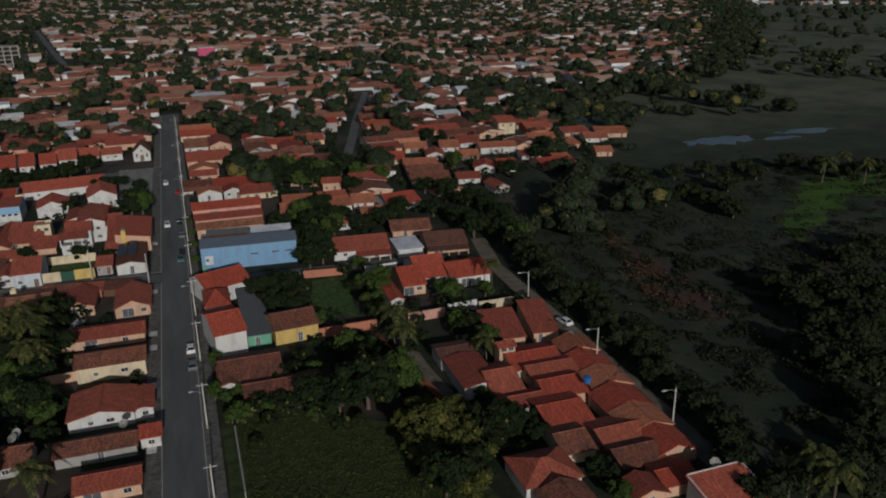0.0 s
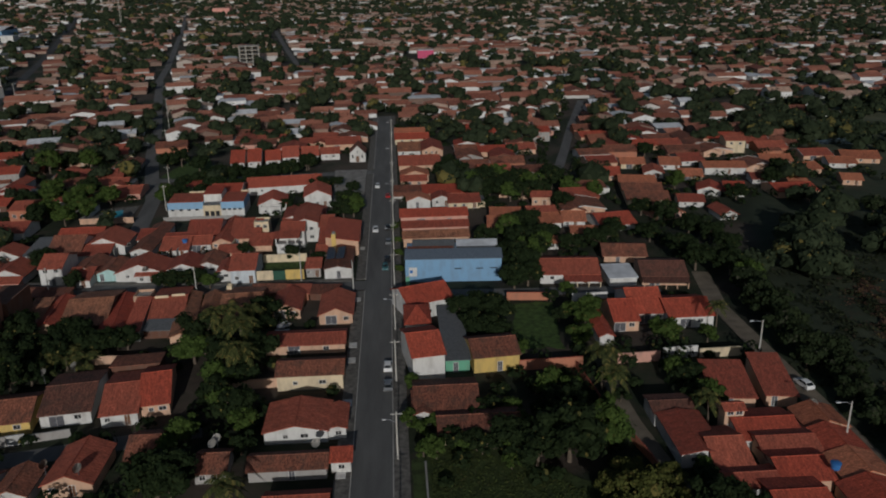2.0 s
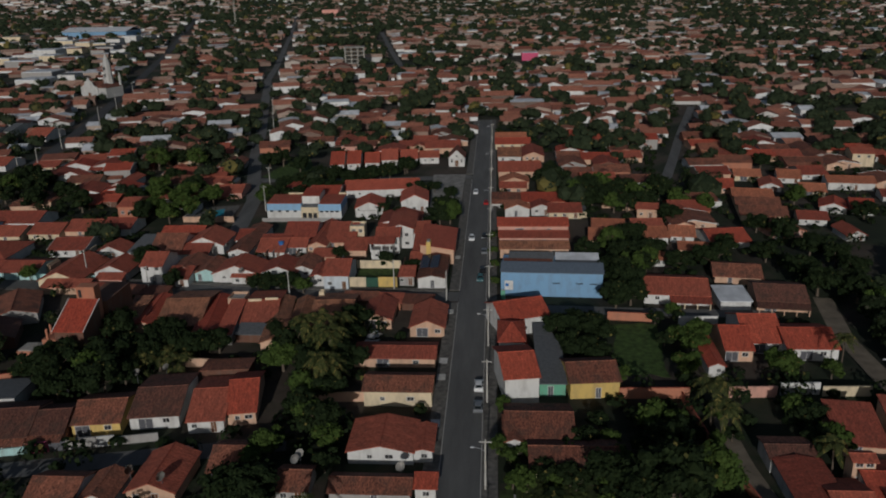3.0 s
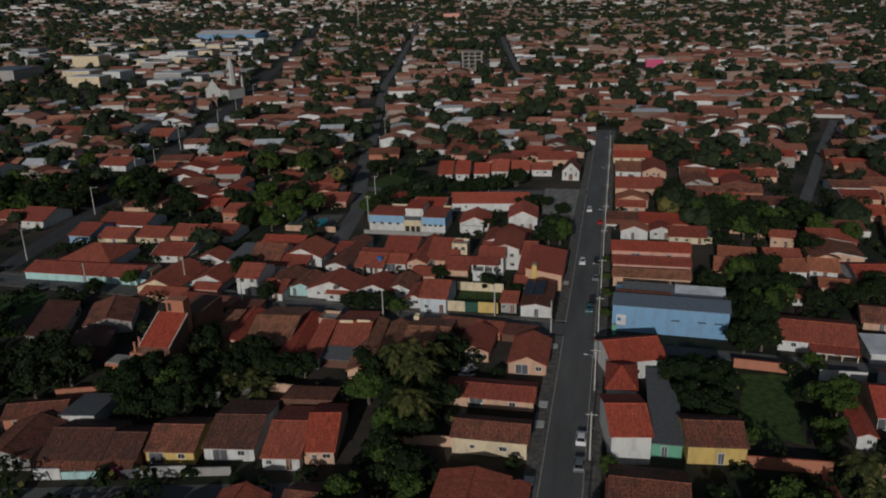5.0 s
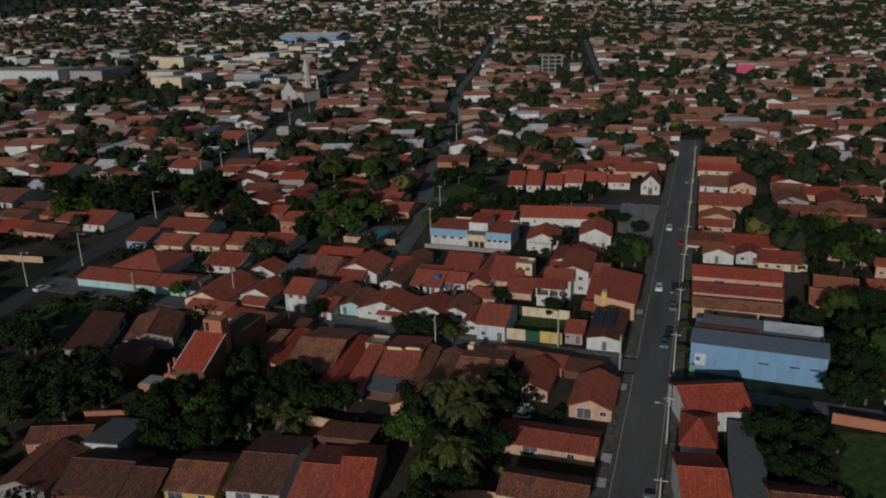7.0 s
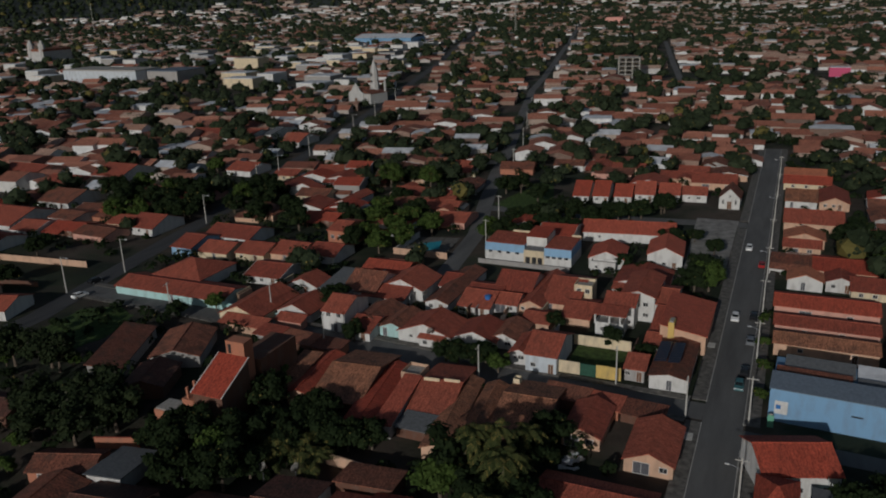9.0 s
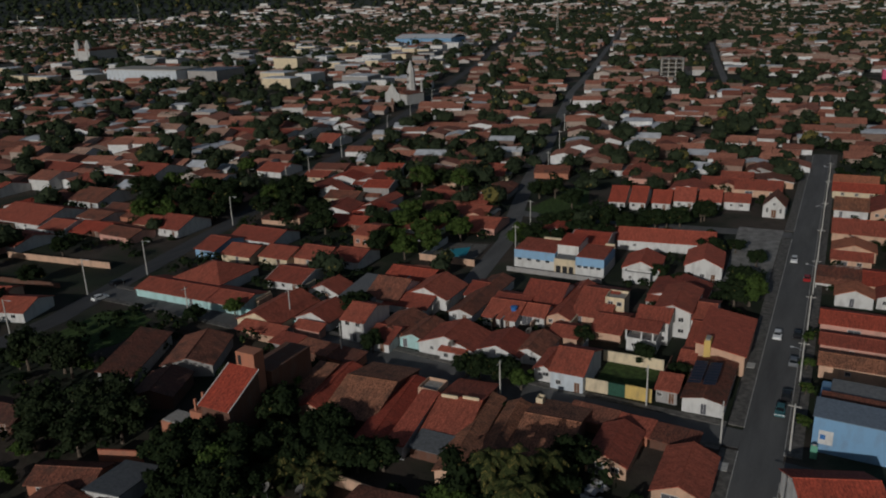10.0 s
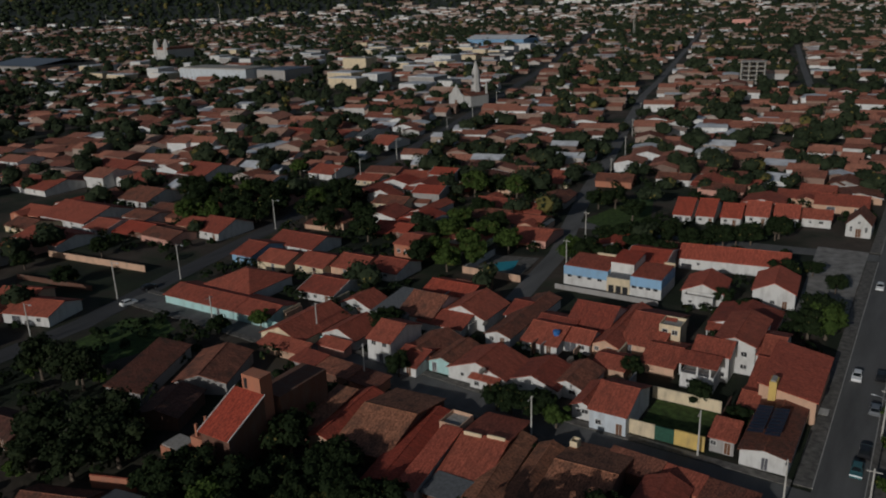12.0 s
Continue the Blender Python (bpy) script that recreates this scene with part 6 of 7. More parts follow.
fill_rng = random.Random(5)
WALLS = [WHITE, PEACH, CREAM, DARKBRICK, GREY, WHITE, PINK, BRICK, PEACH]
WALL_WORDS = ("white", "peach", "cream", "dark brick", "grey", "white", "pink", "raw brick", "peach")
TILES = [TILE, TILE_OLD, TILE, TILE_NEW, TILE_OLD]
TILE_WORDS = ("red", "worn brown", "red", "bright red", "sooty brown")
MODELS = []
for k in range(20):
    w, d = fill_rng.uniform(10.0, 14.5), fill_rng.uniform(9.5, 13.0)
    high = 4.5 if k == 13 else fill_rng.choice((2.1, 2.2, 2.4))
    ridge, rise = fill_rng.choice("xxy"), fill_rng.uniform(1.1, 1.9)
    wall, tile = WALLS[k % 9], TILES[k % 5]
    ob = house(0, 0, w, d, high, ridge=ridge, rise=rise, wall=wall, tile=tile, fronts="s", verge=k % 4 == 1,
               label="%s house with a %s clay tile roof" % (WALL_WORDS[k % 9], TILE_WORDS[k % 5]))
    if k % 3 == 0:
        porch(ob, w, d, 2.45, "s", 2.6, -0.5, fill_rng.choice((0.5, 0.1)), tile, wall)
    if k % 3 == 1:
        wing(ob, w, d, 2.5, "s", fill_rng.choice((-0.24, 0.24)), w * 0.5, 2.4, 1.0, wall, tile)
    if k % 2:
        porch(ob, w, d, 2.45, "n", 2.8, -0.5, 0.2, TILE_OLD if k % 4 else SHEET, wall, False)
    if k % 4 == 2:
        porch(ob, w, d, 2.4, "e", 1.8, -0.4, 0.3, SHEET, wall, False)
    MODELS.append(ob)
spots = []
y = 128.0
while y < 480:
    x = -262.0
    while x < min(190, town_limit(y)) - 6:
        px_, py_ = x, y + fill_rng.uniform(-2.0, 2.0)
        x += fill_rng.uniform(11.6, 14.6)
        if abs(px_ + 40) > 60 + 0.66 * py_ or not free(px_, py_, 5.6) or fill_rng.random() < 0.12 or py_ < 205 and -150 < px_ < 78 or py_ < 150 or px_ > 72 and py_ < 262:
            continue
        spots.append((px_, py_))
    y += fill_rng.uniform(12.0, 14.5)
spots.sort(key=lambda p: (p[0] - 5) ** 2 + (p[1] - 90) ** 2)
verts_far, faces_far, index_far, FAR_TREES = [], [], [], []
far_rng = random.Random(9)


def joined(name, verts, faces, index, materials, label, category):
    me = bpy.data.meshes.new(name)
    me.from_pydata(verts, [], faces)
    for m in materials:
        me.materials.append(m)
    me.polygons.foreach_set("material_index", index)
    me.update()
    return tagged(new(name, me), label, category, "", "stuff")


def far_house(x, y, w, d, h, rise, turn, cover=1, base=0.0):
    verts, faces, index = verts_far, faces_far, index_far
    c, s = math.cos(turn), math.sin(turn)
    n = len(verts)
    put = lambda a, b, z: verts.append((x + a * c - b * s, y + a * s + b * c, z + base))
    for z in (0.0, h):
        for a, b in ((-w, -d), (w, -d), (w, d), (-w, d)):
            put(a / 2, b / 2, z)
    put(-w / 2, 0, h + rise)
    put(w / 2, 0, h + rise)
    for f in ((0, 1, 5, 4), (1, 2, 6, 9, 5), (2, 3, 7, 6), (3, 0, 4, 8, 7)):
        faces.append([n + i for i in f])
        index.append(0)
    n = len(verts)
    drop = rise * 0.8 / d
    for a, b in ((-1, -1), (1, -1), (1, 1), (-1, 1)):
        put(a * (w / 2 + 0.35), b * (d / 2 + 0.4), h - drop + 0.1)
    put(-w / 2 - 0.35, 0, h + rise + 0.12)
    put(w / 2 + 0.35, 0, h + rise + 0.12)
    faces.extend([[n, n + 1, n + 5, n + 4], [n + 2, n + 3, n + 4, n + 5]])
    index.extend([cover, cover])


for i, (px_, py_) in enumerate(spots):
    if abs(px_) < 9 and py_ > 440:
        FAR_CROWNS.append((px_, py_, 0.8))
        continue
    turn = slant(px_, py_) + fill_rng.uniform(-3, 3)
    if i < len(MODELS):
        MODELS[i].matrix_basis = pose(px_, py_, 0, 0, 0, turn)
    elif i < 115:
        copy_thing(MODELS[(i * 7) % len(MODELS)], pose(px_, py_, 0, 0, 0, turn + fill_rng.choice((0, 0, 180))))
    else:
        w, d = fill_rng.uniform(7, 14), fill_rng.uniform(10, 14)
        far_house(px_, py_, w, d, fill_rng.choice((1.9, 2.1, 2.3, 2.3, 3.6)), fill_rng.uniform(1.0, 1.9), radians(turn) + fill_rng.choice((0, 0, math.pi / 2)), fill_rng.choice((1, 1, 1, 1, 1, 2)) if abs(px_) > 16 else 1)
    TAKEN.append((px_, py_, 4, 5))
    if i % 3 != 1 and fill_rng.random() < 0.7:
        FAR_TREES.append((px_ + 5.2, py_ + 6.4))


GREENERY = []
y = 92.0
while y < 480:
    x = -262.0
    while x < min(190, town_limit(y)) - 3:
        gx, gy = x + fill_rng.uniform(-2.2, 2.2), y + fill_rng.uniform(-2.2, 2.2)
        x += 5.6
        if abs(gx + 40) > 62 + 0.66 * gy or fill_rng.random() < 0.22 or any(near_line(gx, gy, line, half + 3.4) for line, half in STREETS):
            continue
        if any(abs(gx - hx) < hw + 2.1 and abs(gy - hy) < hd + 2.1 for hx, hy, hw, hd in TAKEN) or any((gx - tx) ** 2 + (gy - ty) ** 2 < (r * 0.7) ** 2 for tx, ty, r in TREE_SPOTS):
            continue
        if 8 < gx < 38 and gy < 112 or 29 < gx < 43 and 158 < gy < 186 or near_line(gx, gy, PATHWAY, 4):
            continue
        GREENERY.append((gx, gy, fill_rng.uniform(1.1, 2.6)))
    y += 5.6


# ---- the distant town ----
def far_town():
    r = 395.0
    while r < 3500:
        depth = 15.0 + max(0, r - 700) * 0.009
        width = 13.0 + max(0, r - 700) * 0.007
        a = -60.0
        while a < 54:
            ang = radians(a + far_rng.uniform(-0.2, 0.2))
            x, y = 5 + r * math.sin(ang) + far_rng.uniform(-4, 4), r * math.cos(ang) + 20 + far_rng.uniform(-5, 5)
            a += math.degrees(width * 1.12 / r)
            fringe = town_limit(y) - 8 + 26 * noise.noise((x * 0.02, y * 0.02, 5.0))
            if y < 200 or x > fringe or y < 480 and abs(x + 40) < 62 + 0.66 * y and -262 < x < 190:
                continue
            if any(near_line(x, y, line, half + 2.6 + width * 0.5) for line, half in STREETS):
                continue
            if any(abs(x - hx) < hw + 5 and abs(y - hy) < hd + 6 for hx, hy, hw, hd in BIG):
                continue
            dense = 1.25 * noise.noise((x * 0.008, y * 0.008, 3.0)) + 0.30 - max(0, r - 1000) * 0.00007 - max(0, -x - 0.45 * y) * max(0, r - 2600) * 0.000003
            if far_rng.random() < ((0.30 if x < -200 else 0.22) if x < fringe - 45 else 0.5) or dense + far_rng.uniform(-0.25, 0.25) < 0:
                FAR_TREES.append((x, y))
                if r > 800 and far_rng.random() < 0.4:
                    FAR_TREES.append((x + width * 0.4, y - depth * 0.4))
                continue
            g = radians(slant(x, y) + far_rng.uniform(-6, 6)) + far_rng.choice((0, 0, 0, math.pi / 2))
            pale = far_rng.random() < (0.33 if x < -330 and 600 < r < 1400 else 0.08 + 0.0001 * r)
            # cover 3, the pale tile, grows commoner with distance in place of haze
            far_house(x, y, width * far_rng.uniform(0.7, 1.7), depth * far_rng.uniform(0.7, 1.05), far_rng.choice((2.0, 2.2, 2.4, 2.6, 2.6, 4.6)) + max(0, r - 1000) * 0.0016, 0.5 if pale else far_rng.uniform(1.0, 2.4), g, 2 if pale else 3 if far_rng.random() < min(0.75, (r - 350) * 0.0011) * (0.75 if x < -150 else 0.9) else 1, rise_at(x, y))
            if far_rng.random() < 0.42:
                FAR_TREES.append((x + width * 0.5, y + depth * 0.45))
        r += depth


BIG = [(ob.location.x, ob.location.y, 20, 18) for ob in scene.objects if ob.parent is None and ob.get("category") in ("building", "warehouse", "church", "shop", "hall") and ob.location.y > 480]
far_town()
for _ in range(90):
    x = far_rng.uniform(620, 1250)
    far_house(x, 1900 - 0.55 * x + far_rng.uniform(-60, 90), far_rng.uniform(9, 22), far_rng.uniform(8, 12), far_rng.choice((2.6, 3.0, 4.5)), 1.4, far_rng.uniform(-0.3, 0.3), far_rng.choice((1, 2)))
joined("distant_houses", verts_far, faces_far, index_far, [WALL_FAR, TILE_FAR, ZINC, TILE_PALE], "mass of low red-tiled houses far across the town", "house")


ICO = bmesh.new()
bmesh.ops.create_icosphere(ICO, subdivisions=1, radius=1.0)
ICO_VERTS = [v.co.copy() for v in ICO.verts]
ICO_FACES = [[v.index for v in f.verts] for f in ICO.faces]
ICO.free()


def far_grove(spots):
    """Crowns of a few uneven lobes each, closed inside and rough with leaf sprays outside."""
    verts, faces = [], []
    rng = random.Random(77)
    for x, y, grown in [(*p, 0.0) for p in spots] + FAR_CROWNS:
        far = math.hypot(x, y)
        wide = 4.4 * grown if grown else rng.uniform(3.2, 7.6) * (1 + max(0, far - 900) * 0.0003)
        tall, floor = wide * rng.uniform(1.0, 1.5), rise_at(x, y)
        lobes = 4 if far < 520 else 3 if far < 1000 else 1
        n, size = (46, 0.42) if far < 520 else (16, 0.7) if far < 1000 else (7, 1.5)
        for k in range(lobes):
            a = rng.random() * math.tau
            off = wide * (rng.uniform(0.2, 0.62) if lobes > 1 else 0.0)
            r = wide * (rng.uniform(0.42, 0.62) if lobes > 1 else 0.9)
            c = Vector((x + off * math.cos(a), y + off * math.sin(a), floor + tall * (rng.uniform(0.42, 0.78) if lobes > 1 else 0.5)))
            spin = Matrix.Rotation(rng.random() * 6.28, 3, "Z")
            m = len(verts)
            for v in ICO_VERTS:
                w = spin @ v * r * rng.uniform(0.72, 1.12)
                verts.append(c + Vector((w.x, w.y, max(w.z * 0.85, floor - c.z + 0.05))))
            faces.extend([[m + q for q in f] for f in ICO_FACES])
            for _ in range(n):
                u, b = rng.uniform(-0.35, 1.0), rng.random() * math.tau
                h = math.sqrt(max(0.0, 1 - u * u))
                f = Vector((h * math.cos(b), h * math.sin(b), u))
                p = c + f * r * rng.uniform(0.8, 1.08)
                f = (f + Vector((rng.gauss(0, 0.35), rng.gauss(0, 0.35), rng.gauss(0.2, 0.35)))).normalized()
                e = f.orthogonal().normalized()
                g = f.cross(e)
                s = size * rng.uniform(0.6, 1.3)
                m = len(verts)
                verts.extend([p - e * s - g * s * 0.7, p + e * s - g * s * 0.8, p + e * s * 0.8 + g * s, p - e * s * 0.9 + g * s * 0.8])
                faces.append((m, m + 1, m + 2, m + 3))
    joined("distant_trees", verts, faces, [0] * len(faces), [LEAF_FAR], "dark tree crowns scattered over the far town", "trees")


def garden_growth(spots):
    """Bushes and small fruit trees that fill the yards between the houses."""
    verts, faces = [], []
    rng = random.Random(66)
    for x, y, wide in spots:
        tall = wide * rng.uniform(0.9, 1.7)
        for _ in range(46):
            a, u = rng.random() * math.tau, rng.uniform(-0.4, 1.0)
            q = math.sqrt(max(0.0, 1 - u * u)) * rng.uniform(0.5, 1.1)
            c = Vector((x + wide * q * math.cos(a), y + wide * q * math.sin(a), max(0.2, tall * (0.55 + 0.5 * u))))
            f = Vector((q * math.cos(a) + rng.gauss(0, 0.4), q * math.sin(a) + rng.gauss(0, 0.4), u + 0.4)).normalized()
            e = f.orthogonal().normalized()
            e.rotate(Matrix.Rotation(rng.random() * 6.28, 3, f))
            g = f.cross(e)
            s = rng.uniform(0.2, 0.5)
            k = len(verts)
            verts.extend([c - e * s - g * s * 0.7, c + e * s - g * s * 0.8, c + e * s * 0.8 + g * s, c - e * s * 0.9 + g * s * 0.8])
            faces.append((k, k + 1, k + 2, k + 3))
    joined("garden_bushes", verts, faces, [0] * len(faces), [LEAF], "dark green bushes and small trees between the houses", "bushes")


garden_growth(GREENERY)


def plain_trees():
    """Woods and thickets of the river plain and of the belt below the hills."""
    rng = random.Random(15)
    out = []
    for _ in range(2600):
        a, r = radians(rng.uniform(-5, 62)), 150 + 1900 * rng.random() ** 1.5
        x, y = r * math.sin(a), r * math.cos(a)
        if x > town_limit(y) + 6 and noise.noise((x * 0.012, y * 0.012, 7.0)) > (-0.02 if r < 420 else 0.05 if r < 600 else -0.12) and not (150 < x < 330 and 225 < y < 330) and not (85 < x < 150 and y < 190) and not (150 < x < 262 and 130 < y < 236):
            out.append((x, y))
    for _ in range(900):
        y = rng.uniform(330, 1500)
        out.append((town_limit(y) + rng.gauss(6, 16), y))
    for _ in range(1500):
        a, r = radians(rng.uniform(-64, 56)), rng.uniform(2900, 3800)
        out.append((r * math.sin(a), r * math.cos(a)))
    return out


far_grove(FAR_TREES + plain_trees())



def scrub(name, centre_line, width, count, size, material, label, seed):
    """Low tangled growth strewn along a line of the plain."""
    rng = random.Random(seed)
    verts, faces = [], []
    tries = 0
    while len(faces) < count and tries < count * 6:
        tries += 1
        k = rng.randrange(len(centre_line) - 1)
        p = Vector(centre_line[k]).lerp(Vector(centre_line[k + 1]), rng.random())
        x, y = p.x + rng.gauss(0, width), p.y + rng.gauss(0, width)
        lift = noise.noise((x * 0.16, y * 0.16, seed)) + 0.5 * noise.noise((x * 0.5, y * 0.5, seed))
        if lift < 0.02 or x < 82.5 + (y - 178) * 0.5 * (y > 178):
            continue
        c = Vector((x, y, rng.random() * lift * 2.2))
        f = Vector((rng.gauss(0, 0.5), rng.gauss(0, 0.5), 1)).normalized()
        e = f.orthogonal().normalized()
        e.rotate(Matrix.Rotation(rng.random() * 6.28, 3, f))
        g = f.cross(e)
        s = size * rng.uniform(0.5, 1.4)
        n = len(verts)
        verts.extend([c - e * s - g * s * 0.6, c + e * s - g * s * 0.7, c + e * s * 0.7 + g * s, c - e * s * 0.8 + g * s * 0.7])
        faces.append((n, n + 1, n + 2, n + 3))
    joined(name, verts, faces, [0] * len(faces), [material], label, "scrub")


scrub("thicket", [(121, 186), (115, 160), (111, 143), (116, 132)], 3.4, 9000, 0.2, RUST_LEAF, "rust-brown withered growth in the marsh", 3)
scrub("undergrowth", [(90, 60), (95, 110), (105, 160), (130, 190), (125, 120), (110, 80), (150, 130), (140, 170)], 13, 26000, 0.27, SCRUB, "low dull green growth over the marsh", 5)
scrub("undergrowth", [(140, 205), (190, 225), (230, 232), (260, 205), (160, 140), (185, 170)], 12, 15000, 0.34, SCRUB, "tangled growth round the marsh meadow", 8)


def rank_grass(count):
    """Tufts of tall grass over the overgrown lot beside the street."""
    rng = random.Random(21)
    verts, faces = [], []
    while len(faces) < count:
        x, y = rng.uniform(9.2, 43), rng.uniform(62, 126)
        if y > 126 - max(0.0, x - 14) * 0.75 or x > 40 and y > 96:
            continue
        lift = 0.35 + 0.8 * max(0.0, noise.noise((x * 0.12, y * 0.12, 1.0))) + 0.3 * max(0.0, noise.noise((x * 0.7, y * 0.7, 2.0)))
        c = Vector((x, y, lift * rng.random()))
        f = Vector((rng.gauss(0, 0.28), rng.gauss(0, 0.28), 1)).normalized()
        e = f.orthogonal().normalized()
        e.rotate(Matrix.Rotation(rng.random() * 6.28, 3, f))
        g = f.cross(e)
        s = rng.uniform(0.07, 0.17)
        n = len(verts)
        verts.extend([c - e * s - g * s * 0.5, c + e * s - g * s * 0.6, c + e * s * 0.6 + g * s, c - e * s * 0.7 + g * s * 0.7])
        faces.append((n, n + 1, n + 2, n + 3))
    joined("tall_grass", verts, faces, [0] * len(faces), [RANK], "rank green grass and weeds filling an empty lot", "grass")


rank_grass(30000)
# ---- street furniture, walls, vehicles ----
def utility_pole(x, y, turn=0.0, tall=9.0, lamp=True):
    ob = root("utility_pole", pose(x, y, 0, 0, 0, turn), "slim concrete utility pole with a cross arm by the street", "utility pole", "poles along the streets")
    def make():
        bm = bmesh.new()
        bm_tube(bm, [(0, 0, -0.1), (0, 0, tall)], [0.17, 0.10], 8)
        return mesh_of("pole_shaft", bm, POLE)
    part("shaft", stock(("pole_shaft", tall), make), None, ob)
    part("cross_arm", box_mesh("cross_arm", -0.95, 0.95, -0.06, 0.06, 0, 0.12, POLE), None, ob, at=pose(0, 0.14, tall - 0.6))
    for u in (-0.85, 0.0, 0.85):
        part("insulator", box_mesh("insulator", -0.05, 0.05, -0.05, 0.05, 0, 0.2, IRON), None, ob, at=pose(u, 0.14, tall - 0.48))
    if lamp:
        def arm():
            bm = bmesh.new()
            bm_tube(bm, [(0, 0, 0), (-0.9, 0, 0.5), (-1.7, 0, 0.6)], [0.04, 0.035, 0.03], 6)
            return mesh_of("lamp_arm", bm, STEEL)
        part("lamp_arm", stock("lamp_arm", arm), None, ob, at=pose(-0.1, 0, tall - 2.0))
        part("lamp_head", box_mesh("lamp_head", -0.32, 0.32, -0.12, 0.12, -0.05, 0.06, ZINC), None, ob, at=pose(-1.95, 0, tall - 1.4))
    return ob


def street_lamp(x, y, turn=0.0, tall=9.5):
    ob = root("street_lamp", pose(x, y, 0, 0, 0, turn), "tall pale street lamp post with a single arm", "street lamp", "lamp posts along the road")
    def make():
        bm = bmesh.new()
        bm_tube(bm, [(0, 0, -0.1), (0, 0, tall)], [0.18, 0.11], 8)
        return mesh_of("lamp_shaft", bm, POLE)
    part("shaft", stock(("lamp_shaft", tall), make), None, ob)
    def arm():
        bm = bmesh.new()
        bm_tube(bm, [(0, 0, 0), (-1.0, 0, 0.35), (-2.0, 0, 0.4)], [0.06, 0.05, 0.04], 6)
        return mesh_of("arm", bm, STEEL)
    part("arm", stock("street_arm", arm), None, ob, at=pose(0, 0, tall - 0.5))
    part("lamp_head", box_mesh("street_head", -0.4, 0.4, -0.15, 0.15, -0.06, 0.08, ZINC), None, ob, at=pose(-2.3, 0, tall - 0.1))
    return ob


for k, y in enumerate((74, 98, 122.4, 148.5, 172, 198, 223, 248, 273, 300, 330, 360, 390)):
    utility_pole(4.1, y, 0, 9.0, k % 2 == 0)
for x, y in ((-81.7, 199.3), (-44.8, 196.0), (-104, 211.5), (-20, 204.3), (-6.2, 196.5), (-128, 203.5)):
    utility_pole(x, y, 90, 8.0, False)
for x, y in ((80.4 - 2.6, 119.6), (80.9 - 2.6, 94.7), (77.6, 151.3)):
    street_lamp(x, y, 0, 8.5)
for x, y in ((-157, 177.9), (-164.6, 205.2), (-162, 223), (-173, 271), (-186, 318), (-189, 337), (-203, 382), (-216, 447), (-231, 500), (-247, 560)):
    street_lamp(x, y, 180, 10.0)
for x, y in ((-73, 275), (-79, 303), (-100, 380), (-112, 430), (-126, 480), (-142, 540)):
    utility_pole(x, y, 0, 9.0, False)


def garden_wall(x0, y0, x1, y1, high, material, label):
    a = math.degrees(math.atan2(y1 - y0, x1 - x0))
    n = math.hypot(x1 - x0, y1 - y0)
    ob = root("garden_wall", pose(x0, y0, 0, 0, 0, a), label, "wall")
    bm = bmesh.new()
    bm_box(bm, 0, n, -0.09, 0.09, 0, high)
    part("wall", bm, material, ob)
    bm = bmesh.new()
    bm_box(bm, -0.02, n + 0.02, -0.14, 0.14, high, high + 0.08)
    part("coping", bm, material if material is not BRICK else TILE, ob)
    return ob


garden_wall(28.6, 150.8, 41.5, 151.3, 2.2, BRICK, "raw brick garden wall behind the ochre house")
garden_wall(48.7, 151.7, 57.5, 152.1, 2.2, PINK, "pink rendered garden wall on the lane")
garden_wall(58.4, 153.0, 65.7, 153.4, 2.4, WHITE, "white rendered garden wall with a gate")
garden_wall(65.9, 152.7, 74.8, 152.9, 2.0, CREAM, "pale stained garden wall by the dirt track")
garden_wall(31.1, 186.4, 41.0, 185.4, 2.0, BRICK, "brick garden wall along the lane")
garden_wall(46.4, 183.4, 55.0, 183.7, 2.2, WHITE, "white garden wall beyond the lawn")
garden_wall(40.0, 150.6, 40.4, 145.2, 1.6, BRICK, "raw brick wall along a footpath")
garden_wall(40.4, 145.2, 41.6, 133.5, 1.6, BRICK, "raw brick wall along a footpath")
garden_wall(41.6, 133.5, 44.8, 118.0, 1.6, BRICK, "raw brick wall along a footpath")
garden_wall(44.8, 118.0, 46.0, 98.0, 1.6, BRICK, "raw brick wall along a footpath")
garden_wall(-32.0, 205.9, -27.4, 205.9, 2.5, CREAM, "beige street wall in front of a garden")
garden_wall(-24.2, 205.9, -19.4, 205.9, 2.6, YELLOW, "pale yellow street wall in front of a garden")
garden_wall(-27.4, 205.92, -24.2, 205.92, 2.4, DARKGREEN, "dark green metal gate in a street wall")
garden_wall(-32.0, 219.4, -20.0, 219.4, 2.2, CREAM, "beige garden wall at the back of a lawn")
garden_wall(-215, 218.6, -176, 222.6, 1.8, PEACH, "long faded peach boundary wall beside the avenue")
garden_wall(-204, 202.4, -176, 206.0, 1.3, DARKBRICK, "dark brick boundary wall beside the avenue")
garden_wall(-125, 211.8, -96, 209.6, 1.1, AQUA, "low pale aqua front wall along the street")
garden_wall(-96.5, 262, -96.5, 279, 1.8, WHITE, "white wall round the pool yard")
garden_wall(-97, 262, -80, 262.2, 1.8, PEACH, "peach wall in front of the pool yard")
garden_wall(-70.6, 262.5, -44.5, 262.3, 1.2, GREY, "low grey wall round the clubhouse yard")
garden_wall(8.5, 119.0, 8.5, 100.0, 1.7, GREY, "grey wall between the pavement and an overgrown lot")
garden_wall(-58.0, 161.4, -46.2, 160.4, 2.0, PEACH, "salmon rendered garden wall behind palms")
garden_wall(-97.5, 151.2, -90.2, 153.8, 2.2, BRICK, "raw brick garden wall by the outhouse")
garden_wall(-30, 148, -17, 148.6, 1.9, PEACH, "peach garden wall behind a long house")
